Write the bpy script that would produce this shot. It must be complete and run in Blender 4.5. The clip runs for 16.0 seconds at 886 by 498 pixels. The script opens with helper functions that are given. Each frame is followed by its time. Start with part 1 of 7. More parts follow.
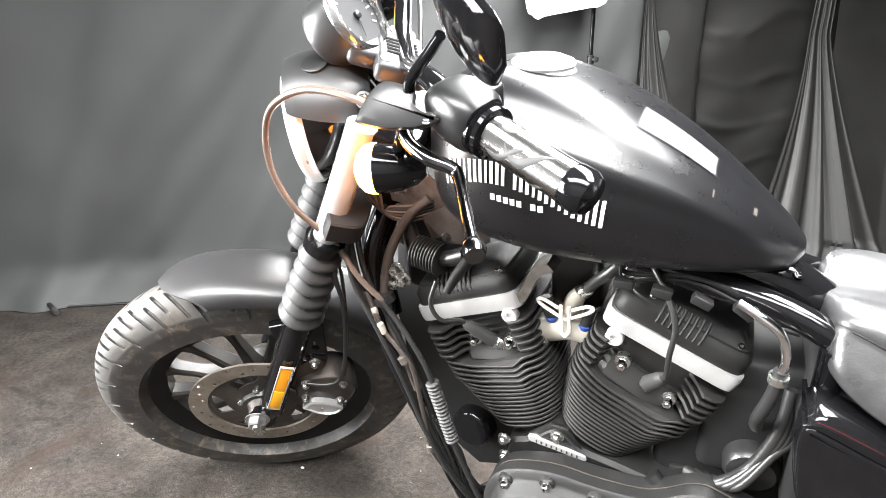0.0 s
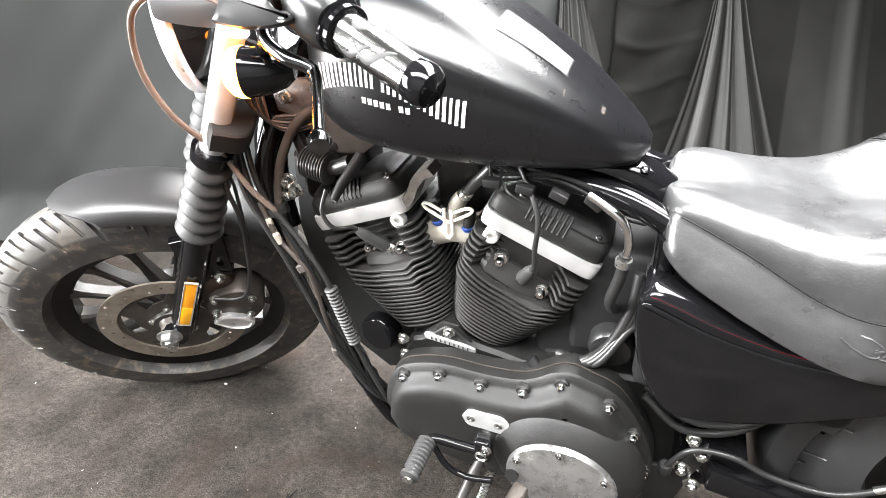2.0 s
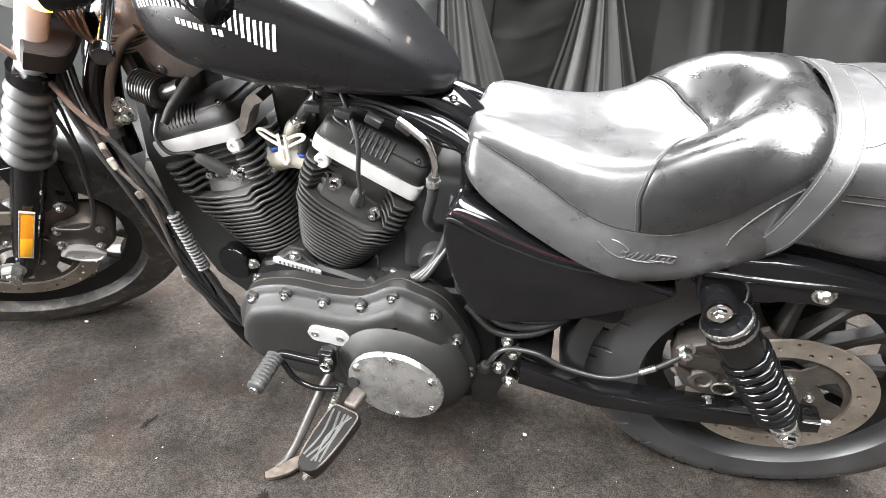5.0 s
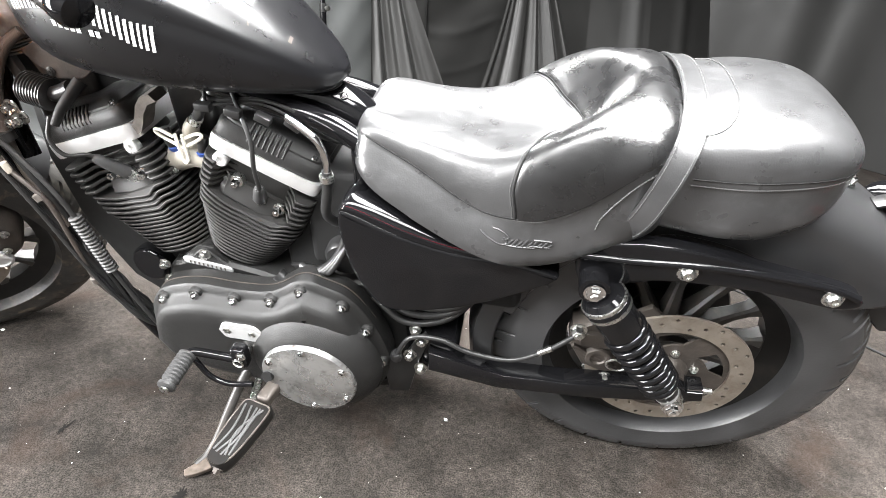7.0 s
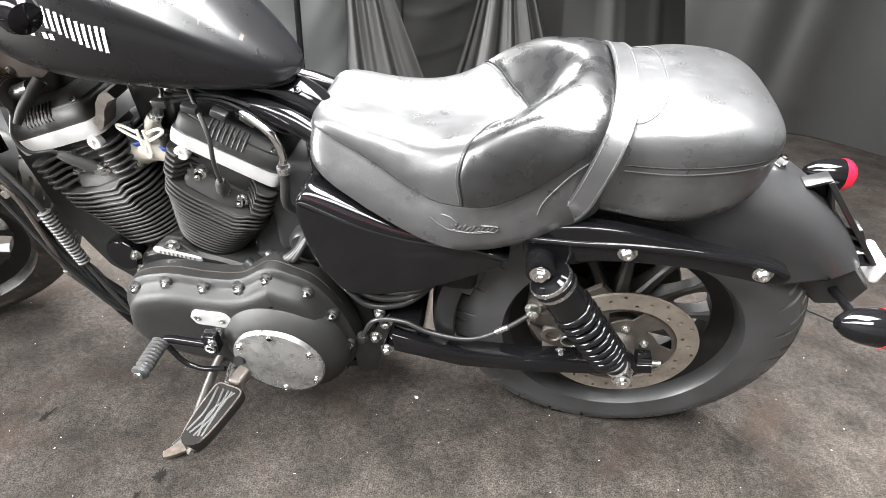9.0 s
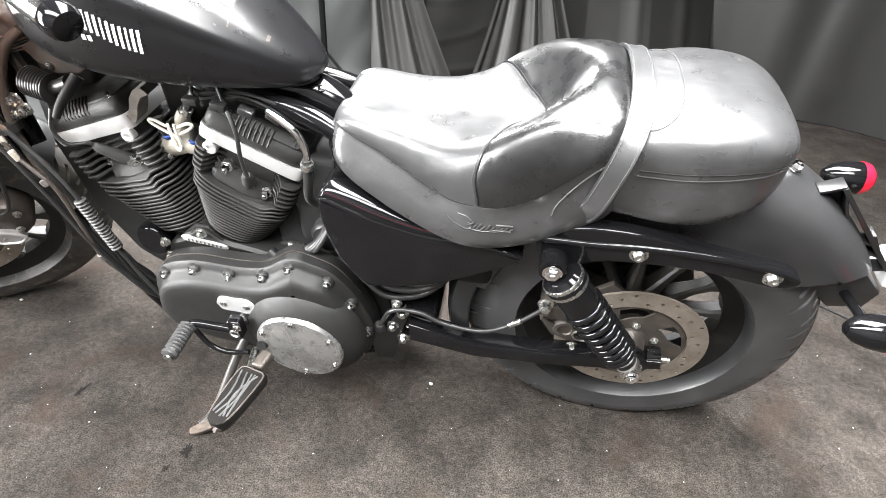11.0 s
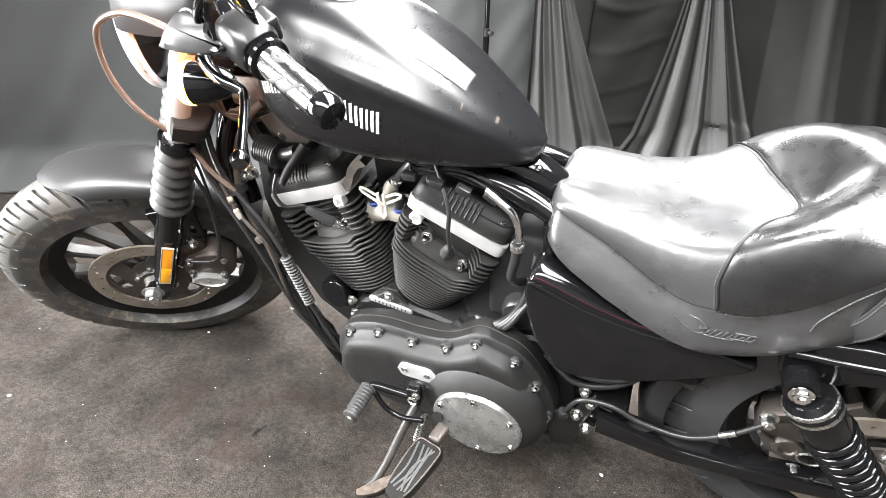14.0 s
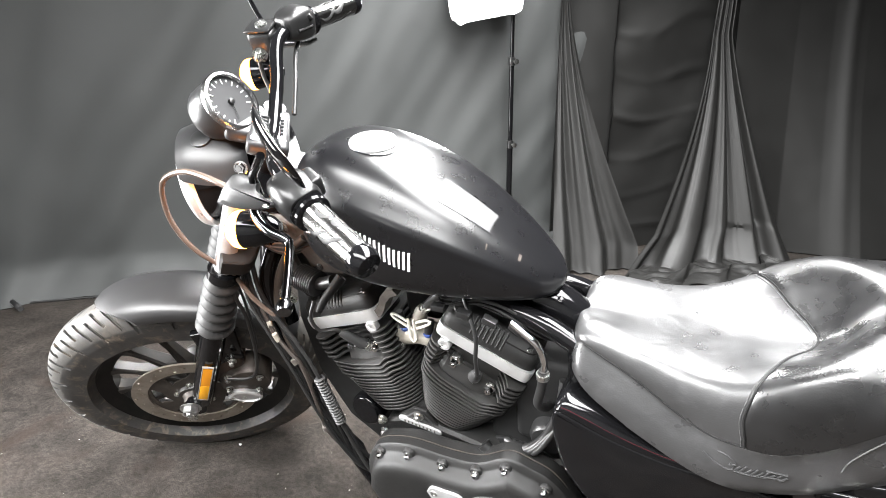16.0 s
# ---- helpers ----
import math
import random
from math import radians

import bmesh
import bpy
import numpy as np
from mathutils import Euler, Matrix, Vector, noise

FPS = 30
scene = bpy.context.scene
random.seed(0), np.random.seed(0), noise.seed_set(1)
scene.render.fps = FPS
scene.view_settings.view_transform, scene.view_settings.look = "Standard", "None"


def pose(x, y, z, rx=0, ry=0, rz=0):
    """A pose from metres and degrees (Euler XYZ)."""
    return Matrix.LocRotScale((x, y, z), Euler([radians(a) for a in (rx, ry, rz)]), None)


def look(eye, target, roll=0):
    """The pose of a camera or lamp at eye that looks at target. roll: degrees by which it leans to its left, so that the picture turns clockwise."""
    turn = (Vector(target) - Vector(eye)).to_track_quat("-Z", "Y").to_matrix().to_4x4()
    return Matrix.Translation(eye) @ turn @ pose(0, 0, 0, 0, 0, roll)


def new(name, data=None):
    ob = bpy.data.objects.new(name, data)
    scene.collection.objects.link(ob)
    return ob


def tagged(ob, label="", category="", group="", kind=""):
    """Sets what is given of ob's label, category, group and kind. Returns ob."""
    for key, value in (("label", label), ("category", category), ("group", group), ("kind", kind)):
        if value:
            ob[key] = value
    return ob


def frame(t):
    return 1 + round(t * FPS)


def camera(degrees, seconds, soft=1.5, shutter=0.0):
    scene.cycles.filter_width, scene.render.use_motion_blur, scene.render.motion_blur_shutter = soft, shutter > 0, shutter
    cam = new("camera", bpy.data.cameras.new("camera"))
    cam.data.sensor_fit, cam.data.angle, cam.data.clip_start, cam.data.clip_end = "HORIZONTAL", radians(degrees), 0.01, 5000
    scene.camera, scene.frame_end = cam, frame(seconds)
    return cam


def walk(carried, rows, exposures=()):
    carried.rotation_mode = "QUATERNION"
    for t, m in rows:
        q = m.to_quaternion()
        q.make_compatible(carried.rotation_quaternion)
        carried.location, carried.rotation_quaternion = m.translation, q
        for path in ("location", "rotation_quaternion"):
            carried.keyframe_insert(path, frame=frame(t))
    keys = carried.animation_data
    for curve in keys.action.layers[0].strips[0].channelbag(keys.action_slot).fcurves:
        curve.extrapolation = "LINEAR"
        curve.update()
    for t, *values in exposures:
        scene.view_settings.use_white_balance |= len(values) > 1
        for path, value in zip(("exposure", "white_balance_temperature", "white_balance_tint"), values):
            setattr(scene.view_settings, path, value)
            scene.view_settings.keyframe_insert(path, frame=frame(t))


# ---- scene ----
cam = camera(77.4, 16.0, soft=0.65)
PATH = [
    (0, (-0.706, -0.925, 0.955), (-1.579, 0.774, 0.36), -0.5),
    (0.5, (-0.678, -0.924, 0.952), (-1.504, 0.777, 0.299), -0.9),
    (1, (-0.644, -0.924, 0.949), (-1.417, 0.78, 0.244), -1.3),
    (1.5, (-0.626, -0.927, 0.941), (-1.337, 0.775, 0.167), -0.6),
    (2, (-0.604, -0.935, 0.931), (-1.265, 0.763, 0.107), -0.1),
    (2.5, (-0.583, -0.947, 0.927), (-1.188, 0.752, 0.062), 0.7),
    (3, (-0.563, -0.958, 0.923), (-1.102, 0.737, 0.009), 1.7),
    (3.5, (-0.533, -0.958, 0.926), (-1.027, 0.737, -0.014), 2.3),
    (4, (-0.506, -0.97, 0.925), (-0.949, 0.729, -0.034), 3.0),
    (6.5, (-0.376, -0.981, 0.934), (-0.601, 0.75, -0.043), 4.2),
    (7, (-0.349, -0.987, 0.942), (-0.554, 0.745, -0.037), 4.2),
    (7.5, (-0.326, -0.993, 0.951), (-0.509, 0.735, -0.04), 4.4),
    (8, (-0.309, -1.0, 0.96), (-0.482, 0.716, -0.053), 4.0),
    (8.5, (-0.297, -1.004, 0.966), (-0.464, 0.705, -0.06), 3.5),
    (10.8, (-0.273, -1.021, 1.006), (-0.475, 0.64, -0.09), 3.5),
    (11, (-0.284, -1.019, 1.009), (-0.511, 0.635, -0.091), 3.5),
    (11.5, (-0.31, -1.015, 1.008), (-0.607, 0.63, -0.091), 3.3),
    (12, (-0.344, -1.005, 1.012), (-0.695, 0.629, -0.086), 3.2),
    (12.5, (-0.379, -0.994, 1.016), (-0.81, 0.624, -0.079), 2.6),
    (13, (-0.409, -0.989, 1.018), (-0.92, 0.626, -0.045), 1.6),
    (13.5, (-0.434, -0.984, 1.03), (-1.011, 0.628, -0.004), 1.1),
    (14, (-0.45, -0.981, 1.043), (-1.093, 0.628, 0.044), 0.7),
    (14.5, (-0.459, -0.979, 1.061), (-1.143, 0.646, 0.119), 0.2),
    (15, (-0.458, -0.983, 1.084), (-1.187, 0.671, 0.229), -0.5),
    (15.5, (-0.453, -0.99, 1.105), (-1.221, 0.679, 0.315), -0.8),
    (16, (-0.442, -0.995, 1.125), (-1.232, 0.7, 0.416), -1.2),
]
EXPOSURES = [(0.0, 0.28), (4.0, 0.22), (7.5, 0.26), (12.0, 0.24), (14.3, 0.22), (15.0, -0.1), (16.0, -0.1)]
walk(cam, [(t, look(eye, target, roll)) for t, eye, target, roll in PATH], EXPOSURES)

# ---- light ----
world = bpy.data.worlds.new("world")
scene.world = world
world.use_nodes = True
world.node_tree.nodes["Background"].inputs[0].default_value = (0.9, 0.95, 1.0, 1)
world.node_tree.nodes["Background"].inputs[1].default_value = 0.02
scene.view_settings.exposure = 0.0


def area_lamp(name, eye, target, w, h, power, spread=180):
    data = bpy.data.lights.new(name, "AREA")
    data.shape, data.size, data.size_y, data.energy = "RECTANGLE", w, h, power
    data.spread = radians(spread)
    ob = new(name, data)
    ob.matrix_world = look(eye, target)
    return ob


# assumed unseen ceiling panels: one above the motorcycle, one behind the camera as fill
area_lamp("assumed_ceiling_panel", (-0.4, 0.25, 2.66), (-0.45, 0.2, 0), 3.0, 1.1, 330, 120)
area_lamp("assumed_ceiling_panel", (-0.9, -1.9, 2.66), (-0.9, -1.9, 0), 3.2, 0.9, 350, 165)
# unseen lamp, assumed at the front left for bright fork and headlamp edges
area_lamp("assumed_left_lamp", (-3.1, -1.3, 1.0), (-0.7, -0.1, 0.6), 1.0, 1.7, 95, 95)


# ---- materials ----
def material(name, colour, rough=0.5, metal=0.0, vary=0.15, scale=8.0, bump=0.0, bump_scale=200.0, coat=0.0, rvary=0.1, wear=0.0, wear_colour=(0.4, 0.4, 0.4), wear_scale=25.0, spec=0.5):
    """A surface with broad tint variation, roughness variation and fine relief, in object space at real size."""
    m = bpy.data.materials.new(name)
    m.use_nodes = True
    nt = m.node_tree
    b = nt.nodes["Principled BSDF"]
    b.inputs["Metallic"].default_value = metal
    b.inputs["Specular IOR Level"].default_value = spec
    b.inputs["Coat Weight"].default_value = coat
    b.inputs["Coat Roughness"].default_value = 0.06
    co = nt.nodes.new("ShaderNodeTexCoord")
    big = nt.nodes.new("ShaderNodeTexNoise")
    big.inputs["Scale"].default_value, big.inputs["Detail"].default_value = scale, 6
    nt.links.new(co.outputs["Object"], big.inputs["Vector"])
    ramp = nt.nodes.new("ShaderNodeMapRange")
    ramp.inputs[1].default_value, ramp.inputs[2].default_value = 0.3, 0.7
    ramp.inputs[3].default_value, ramp.inputs[4].default_value = 1 - vary, 1 + vary
    nt.links.new(big.outputs[0], ramp.inputs[0])
    mul = nt.nodes.new("ShaderNodeVectorMath")
    mul.operation = "SCALE"
    mul.inputs[0].default_value = colour
    nt.links.new(ramp.outputs[0], mul.inputs["Scale"])
    col = mul.outputs[0]
    if wear:
        wn = nt.nodes.new("ShaderNodeTexNoise")
        wn.inputs["Scale"].default_value, wn.inputs["Detail"].default_value, wn.inputs["Roughness"].default_value = wear_scale, 9, 0.7
        nt.links.new(co.outputs["Object"], wn.inputs["Vector"])
        wr = nt.nodes.new("ShaderNodeMapRange")
        wr.inputs[1].default_value, wr.inputs[2].default_value = 0.52, 0.72
        wr.inputs[3].default_value, wr.inputs[4].default_value = 0, wear
        nt.links.new(wn.outputs[0], wr.inputs[0])
        mx = nt.nodes.new("ShaderNodeMix")
        mx.data_type = "RGBA"
        nt.links.new(wr.outputs[0], mx.inputs[0])
        nt.links.new(col, mx.inputs[6])
        mx.inputs[7].default_value = (*wear_colour, 1)
        col = mx.outputs[2]
    nt.links.new(col, b.inputs["Base Color"])
    rr = nt.nodes.new("ShaderNodeMapRange")
    rr.inputs[1].default_value, rr.inputs[2].default_value = 0.25, 0.75
    rr.inputs[3].default_value, rr.inputs[4].default_value = max(0.02, rough * (1 - rvary)), min(1, rough * (1 + rvary))
    rn = nt.nodes.new("ShaderNodeTexNoise")
    rn.inputs["Scale"].default_value, rn.inputs["Detail"].default_value = scale * 4, 5
    nt.links.new(co.outputs["Object"], rn.inputs["Vector"])
    nt.links.new(rn.outputs[0], rr.inputs[0])
    nt.links.new(rr.outputs[0], b.inputs["Roughness"])
    if bump:
        fn = nt.nodes.new("ShaderNodeTexNoise")
        fn.inputs["Scale"].default_value, fn.inputs["Detail"].default_value = bump_scale, 4
        nt.links.new(co.outputs["Object"], fn.inputs["Vector"])
        bp = nt.nodes.new("ShaderNodeBump")
        bp.inputs["Strength"].default_value, bp.inputs["Distance"].default_value = bump, 0.002
        nt.links.new(fn.outputs[0], bp.inputs["Height"])
        nt.links.new(bp.outputs[0], b.inputs["Normal"])
    return m


def glowing(name, colour, power):
    m = material(name, colour, 0.3)
    b = m.node_tree.nodes["Principled BSDF"]
    b.inputs["Emission Color"].default_value, b.inputs["Emission Strength"].default_value = (*colour, 1), power
    return m


SATIN = material("satin_black_paint", (0.0045, 0.0045, 0.0052), 0.28, coat=0.0, vary=0.2, rvary=0.05)
DENIM = material("matt_black_paint", (0.022, 0.022, 0.023), 0.42, vary=0.15, rvary=0.1)
GUARD = material("denim_black_paint", (0.02, 0.02, 0.0206), 0.33, vary=0.15, rvary=0.12, wear=0.15, wear_colour=(0.028, 0.026, 0.024), wear_scale=30)
GLOSS = material("gloss_black_paint", (0.0045, 0.0045, 0.005), 0.08, coat=0.0, rvary=0.3, spec=0.3)
WRINKLE = material("wrinkle_black_coat", (0.0095, 0.0094, 0.0092), 0.5, spec=0.38, bump=0.3, bump_scale=900, vary=0.25, wear=0.12, wear_colour=(0.05, 0.047, 0.044))
FINS = material("black_fin_casting", (0.0145, 0.014, 0.0134), 0.55, spec=0.4, bump=0.2, bump_scale=500, vary=0.25, wear=0.2, wear_colour=(0.05, 0.047, 0.043))
CHROME = material("chrome", (0.78, 0.78, 0.78), 0.07, 1.0, vary=0.03)
DARKCHROME = material("smoked_chrome", (0.3, 0.295, 0.29), 0.2, 1.0, vary=0.06)
TRIM = material("dulled_chrome", (0.85, 0.85, 0.85), 0.3, 0.6, vary=0.05)
STEEL = material("zinc_steel", (0.6, 0.6, 0.58), 0.28, 1.0, vary=0.12, scale=60)
ALLOY = material("machined_alloy", (0.62, 0.62, 0.62), 0.36, 0.65, vary=0.1, scale=30, bump=0.05, bump_scale=300, wear=0.15, wear_colour=(0.5, 0.5, 0.5))
PITTED = material("aged_polished_alloy", (0.46, 0.46, 0.455), 0.3, 0.85, vary=0.06, scale=9, bump=0.06, bump_scale=160, rvary=0.3, wear=0.15, wear_colour=(0.34, 0.34, 0.335), wear_scale=40)
DULL = material("dull_cast_alloy", (0.16, 0.145, 0.132), 0.45, 0.7, vary=0.35, scale=45, bump=0.3, bump_scale=220, wear=0.6, wear_colour=(0.06, 0.05, 0.042), wear_scale=60)
LEVER = material("black_chrome_lever", (0.11, 0.11, 0.115), 0.14, 1.0, vary=0.15, scale=40, wear=0.3, wear_colour=(0.3, 0.3, 0.3))
TUBE = material("hard_chrome_tube", (0.8, 0.8, 0.8), 0.24, 0.7, vary=0.08, scale=30)
RUBBER = material("tyre_rubber", (0.03, 0.029, 0.028), 0.46, vary=0.3, scale=9, bump=0.15, bump_scale=250, wear=0.7, wear_colour=(0.11, 0.087, 0.066), wear_scale=8)
TREAD = material("dusty_tread_rubber", (0.045, 0.042, 0.038), 0.6, vary=0.25, scale=14, bump=0.25, bump_scale=300, wear=0.6, wear_colour=(0.13, 0.108, 0.083), wear_scale=16)
SIDEWALL = material("black_tyre_sidewall", (0.036, 0.036, 0.037), 0.34, vary=0.25, scale=12, bump=0.12, bump_scale=250, rvary=0.2, wear=0.45, wear_colour=(0.036, 0.035, 0.034), wear_scale=9)
SOFT = material("soft_black_rubber", (0.032, 0.032, 0.032), 0.58, vary=0.2, bump=0.1)
LEATHER = material("black_vinyl", (0.034, 0.034, 0.0347), 0.3, spec=0.75, vary=0.3, scale=6, bump=0.12, bump_scale=420, rvary=0.17, wear=0.45, wear_colour=(0.08, 0.08, 0.082), wear_scale=16)
# smooth vinyl, its colour darkened for the dark reflections inside the bucket
SLICK = material("smooth_shaded_vinyl", (0.009, 0.009, 0.0093), 0.29, spec=0.65, vary=0.3, scale=9, bump=0.1, bump_scale=420, rvary=0.3, wear=0.22, wear_colour=(0.03, 0.0295, 0.029), wear_scale=30)
PIPING = material("dark_vinyl_piping", (0.008, 0.008, 0.008), 0.6, spec=0.2)
THREAD = material("grey_thread", (0.06, 0.06, 0.06), 0.6)
ROTOR = material("browned_steel_rotor", (0.3, 0.265, 0.225), 0.42, 0.7, vary=0.2, scale=18, wear=0.4, wear_colour=(0.13, 0.09, 0.062))
WHEEL = material("satin_black_wheel", (0.026, 0.0245, 0.023), 0.45, vary=0.25, wear=0.5, wear_colour=(0.08, 0.066, 0.052), wear_scale=14)
# dull black paint; also stands for shade between fins and in gaps
DARK = material("dull_black_and_shade", (0.009, 0.009, 0.009), 0.65, spec=0.25)
BLACK = material("black_plastic", (0.012, 0.012, 0.0122), 0.33, bump=0.03)
WHITE = material("off_white_print", (0.6, 0.6, 0.58), 0.45)
AMBER = material("amber_plastic", (0.95, 0.36, 0.01), 0.18, coat=0.5)
# the same amber, yellowed for the reflection on the fork reflector's lower half
AMBER_GLINT = material("amber_plastic_glint", (0.95, 0.44, 0.01), 0.18, coat=0.5)
AMBERLIT = glowing("amber_lamp_lens", (1.0, 0.3, 0.03), 50.0)
RED = material("red_plastic_lens", (0.6, 0.01, 0.03), 0.12, coat=0.5)
# cable sleeve tinted brown for the amber turn lamp's glow on it
CABLE_GLOW = material("amber_tinted_cable_sleeve", (0.1, 0.076, 0.062), 0.2, coat=0.3)
CABLE = material("black_cable_sleeve", (0.016, 0.016, 0.016), 0.38)
CREAM = material("cream_plastic", (0.3, 0.28, 0.24), 0.45)
LENS = material("smoked_lens", (0.02, 0.008, 0.004), 0.05, coat=0.1, spec=0.3)
PAPER = material("white_cloth", (0.82, 0.82, 0.82), 0.8)
RUST = material("rusty_bare_steel", (0.11, 0.09, 0.075), 0.5, 0.6, vary=0.4, scale=60)
CLOTH = material("dark_grey_satin_cloth", (0.044, 0.0465, 0.046), 0.62, vary=0.12, scale=3, bump=0.12, bump_scale=900)
DRAPE = material("black_satin_cloth", (0.0135, 0.0133, 0.0127), 0.52, spec=0.4, vary=0.12, scale=3, bump=0.12, bump_scale=900)
RIM = material("gloss_black_rim", (0.008, 0.0076, 0.0072), 0.36, spec=0.18, vary=0.25, wear=0.4, wear_colour=(0.035, 0.029, 0.024), wear_scale=14)
GRIME = material("oily_cast_alloy", (0.055, 0.047, 0.041), 0.45, 0.4, vary=0.35, scale=30, bump=0.3, bump_scale=250, wear=0.45, wear_colour=(0.12, 0.1, 0.082))
PLASTER = material("dark_plaster", (0.06, 0.06, 0.06), 0.9)
# pale tone of the unseen wall that bounces light onto the near side
PALE = material("bounce_wall_grey", (0.26, 0.26, 0.256), 0.9)


def carpet():
    """Short-pile carpet: dark fibres with pale flecks, trodden patches and dirt, at real size."""
    m = material("dark_carpet", (0.02, 0.018, 0.0165), 0.95)
    nt = m.node_tree
    b = nt.nodes["Principled BSDF"]
    b.inputs["Specular IOR Level"].default_value = 0.15
    co = nt.nodes.new("ShaderNodeTexCoord")
    total = None
    for sc, det, lo, hi, a, z in ((1.3, 5, 0.35, 0.65, 0.72, 1.3), (11, 6, 0.35, 0.65, 0.7, 1.28), (75, 4, 0.35, 0.65, 0.72, 1.3), (300, 3, 0.36, 0.64, 0.5, 1.5)):
        n = nt.nodes.new("ShaderNodeTexNoise")
        n.inputs["Scale"].default_value, n.inputs["Detail"].default_value = sc, det
        nt.links.new(co.outputs["Object"], n.inputs["Vector"])
        r = nt.nodes.new("ShaderNodeMapRange")
        for i, v in enumerate((lo, hi, a, z)):
            r.inputs[i + 1].default_value = v
        nt.links.new(n.outputs[0], r.inputs[0])
        if total is None:
            total = r.outputs[0]
        else:
            k = nt.nodes.new("ShaderNodeMath")
            k.operation = "MULTIPLY"
            nt.links.new(total, k.inputs[0])
            nt.links.new(r.outputs[0], k.inputs[1])
            total = k.outputs[0]
        last = n
    mul = nt.nodes.new("ShaderNodeVectorMath")
    mul.operation = "SCALE"
    mul.inputs[0].default_value = (0.0305, 0.0262, 0.0229)
    nt.links.new(total, mul.inputs["Scale"])
    nt.links.new(mul.outputs[0], b.inputs["Base Color"])
    bp = nt.nodes.new("ShaderNodeBump")
    bp.inputs["Strength"].default_value, bp.inputs["Distance"].default_value = 0.55, 0.003
    nt.links.new(last.outputs[0], bp.inputs["Height"])
    nt.links.new(bp.outputs[0], b.inputs["Normal"])
    return m


CARPET = carpet()


def stain(m, colour, scale, lo, hi, amount, stretch=(1, 1, 1)):
    """Lays a further, finer layer of dirt over a material's base colour."""
    nt = m.node_tree
    b = nt.nodes["Principled BSDF"]
    was = b.inputs["Base Color"].links[0].from_socket
    co = nt.nodes.new("ShaderNodeTexCoord")
    mp = nt.nodes.new("ShaderNodeMapping")
    mp.inputs["Scale"].default_value = stretch
    nt.links.new(co.outputs["Object"], mp.inputs[0])
    n = nt.nodes.new("ShaderNodeTexNoise")
    n.inputs["Scale"].default_value, n.inputs["Detail"].default_value, n.inputs["Roughness"].default_value = scale, 8, 0.65
    n.inputs["Distortion"].default_value = 0.6
    nt.links.new(mp.outputs[0], n.inputs["Vector"])
    r = nt.nodes.new("ShaderNodeMapRange")
    for i, v in enumerate((lo, hi, 0, amount)):
        r.inputs[i + 1].default_value = v
    nt.links.new(n.outputs[0], r.inputs[0])
    mx = nt.nodes.new("ShaderNodeMix")
    mx.data_type = "RGBA"
    nt.links.new(r.outputs[0], mx.inputs[0])
    nt.links.new(was, mx.inputs[6])
    mx.inputs[7].default_value = (*colour, 1)
    nt.links.new(mx.outputs[2], b.inputs["Base Color"])


def creases(m, scale, strength, stretch=(1, 1, 1)):
    """Adds shallow sagging creases to a material's fine grain."""
    nt = m.node_tree
    b = nt.nodes["Principled BSDF"]
    was = b.inputs["Normal"].links[0].from_socket
    co = nt.nodes.new("ShaderNodeTexCoord")
    mp = nt.nodes.new("ShaderNodeMapping")
    mp.inputs["Scale"].default_value = stretch
    nt.links.new(co.outputs["Object"], mp.inputs[0])
    n = nt.nodes.new("ShaderNodeTexNoise")
    n.inputs["Scale"].default_value, n.inputs["Detail"].default_value, n.inputs["Roughness"].default_value = scale, 2.5, 0.4
    n.inputs["Distortion"].default_value = 0.7
    nt.links.new(mp.outputs[0], n.inputs["Vector"])
    bp = nt.nodes.new("ShaderNodeBump")
    bp.inputs["Strength"].default_value, bp.inputs["Distance"].default_value = strength, 0.006
    nt.links.new(n.outputs[0], bp.inputs["Height"])
    nt.links.new(was, bp.inputs["Normal"])
    nt.links.new(bp.outputs[0], b.inputs["Normal"])


stain(RUBBER, (0.012, 0.011, 0.0105), 13, 0.46, 0.62, 0.6)
stain(RUBBER, (0.16, 0.125, 0.09), 30, 0.53, 0.7, 0.75)
stain(TREAD, (0.02, 0.018, 0.017), 30, 0.54, 0.7, 0.6)
stain(ROTOR, (0.16, 0.11, 0.07), 45, 0.5, 0.7, 0.45)
stain(WHEEL, (0.07, 0.055, 0.042), 40, 0.52, 0.7, 0.6)
stain(CARPET, (0.026, 0.017, 0.013), 4, 0.52, 0.68, 0.6)
stain(CARPET, (0.009, 0.008, 0.0075), 9, 0.6, 0.68, 0.5)
stain(PITTED, (0.22, 0.215, 0.205), 34, 0.5, 0.66, 0.75)
stain(LEATHER, (0.02, 0.02, 0.0205), 22, 0.5, 0.7, 0.4)
stain(LEATHER, (0.075, 0.075, 0.077), 60, 0.58, 0.74, 0.35, (1, 2.2, 1))
creases(LEATHER, 15, 0.28, (1, 1.4, 1))
creases(SLICK, 14, 0.2)


# ---- mesh helpers ----
def part(name, bm, mat, parent, label="", m=None, flat=False, kind=""):
    """Links a bmesh as one mesh object under a thing or part."""
    if m is not None:
        bm.transform(m)
    bmesh.ops.recalc_face_normals(bm, faces=bm.faces)
    me = bpy.data.meshes.new(name)
    bm.to_mesh(me)
    bm.free()
    me.materials.append(mat)
    me.polygons.foreach_set("use_smooth", [not flat] * len(me.polygons))
    if not flat:
        me.set_sharp_from_angle(angle=radians(38))
    ob = new(name, me)
    if parent is not None:
        ob.parent = parent
    if label:
        ob["label"] = label
    if kind:
        ob["kind"] = kind
    return ob


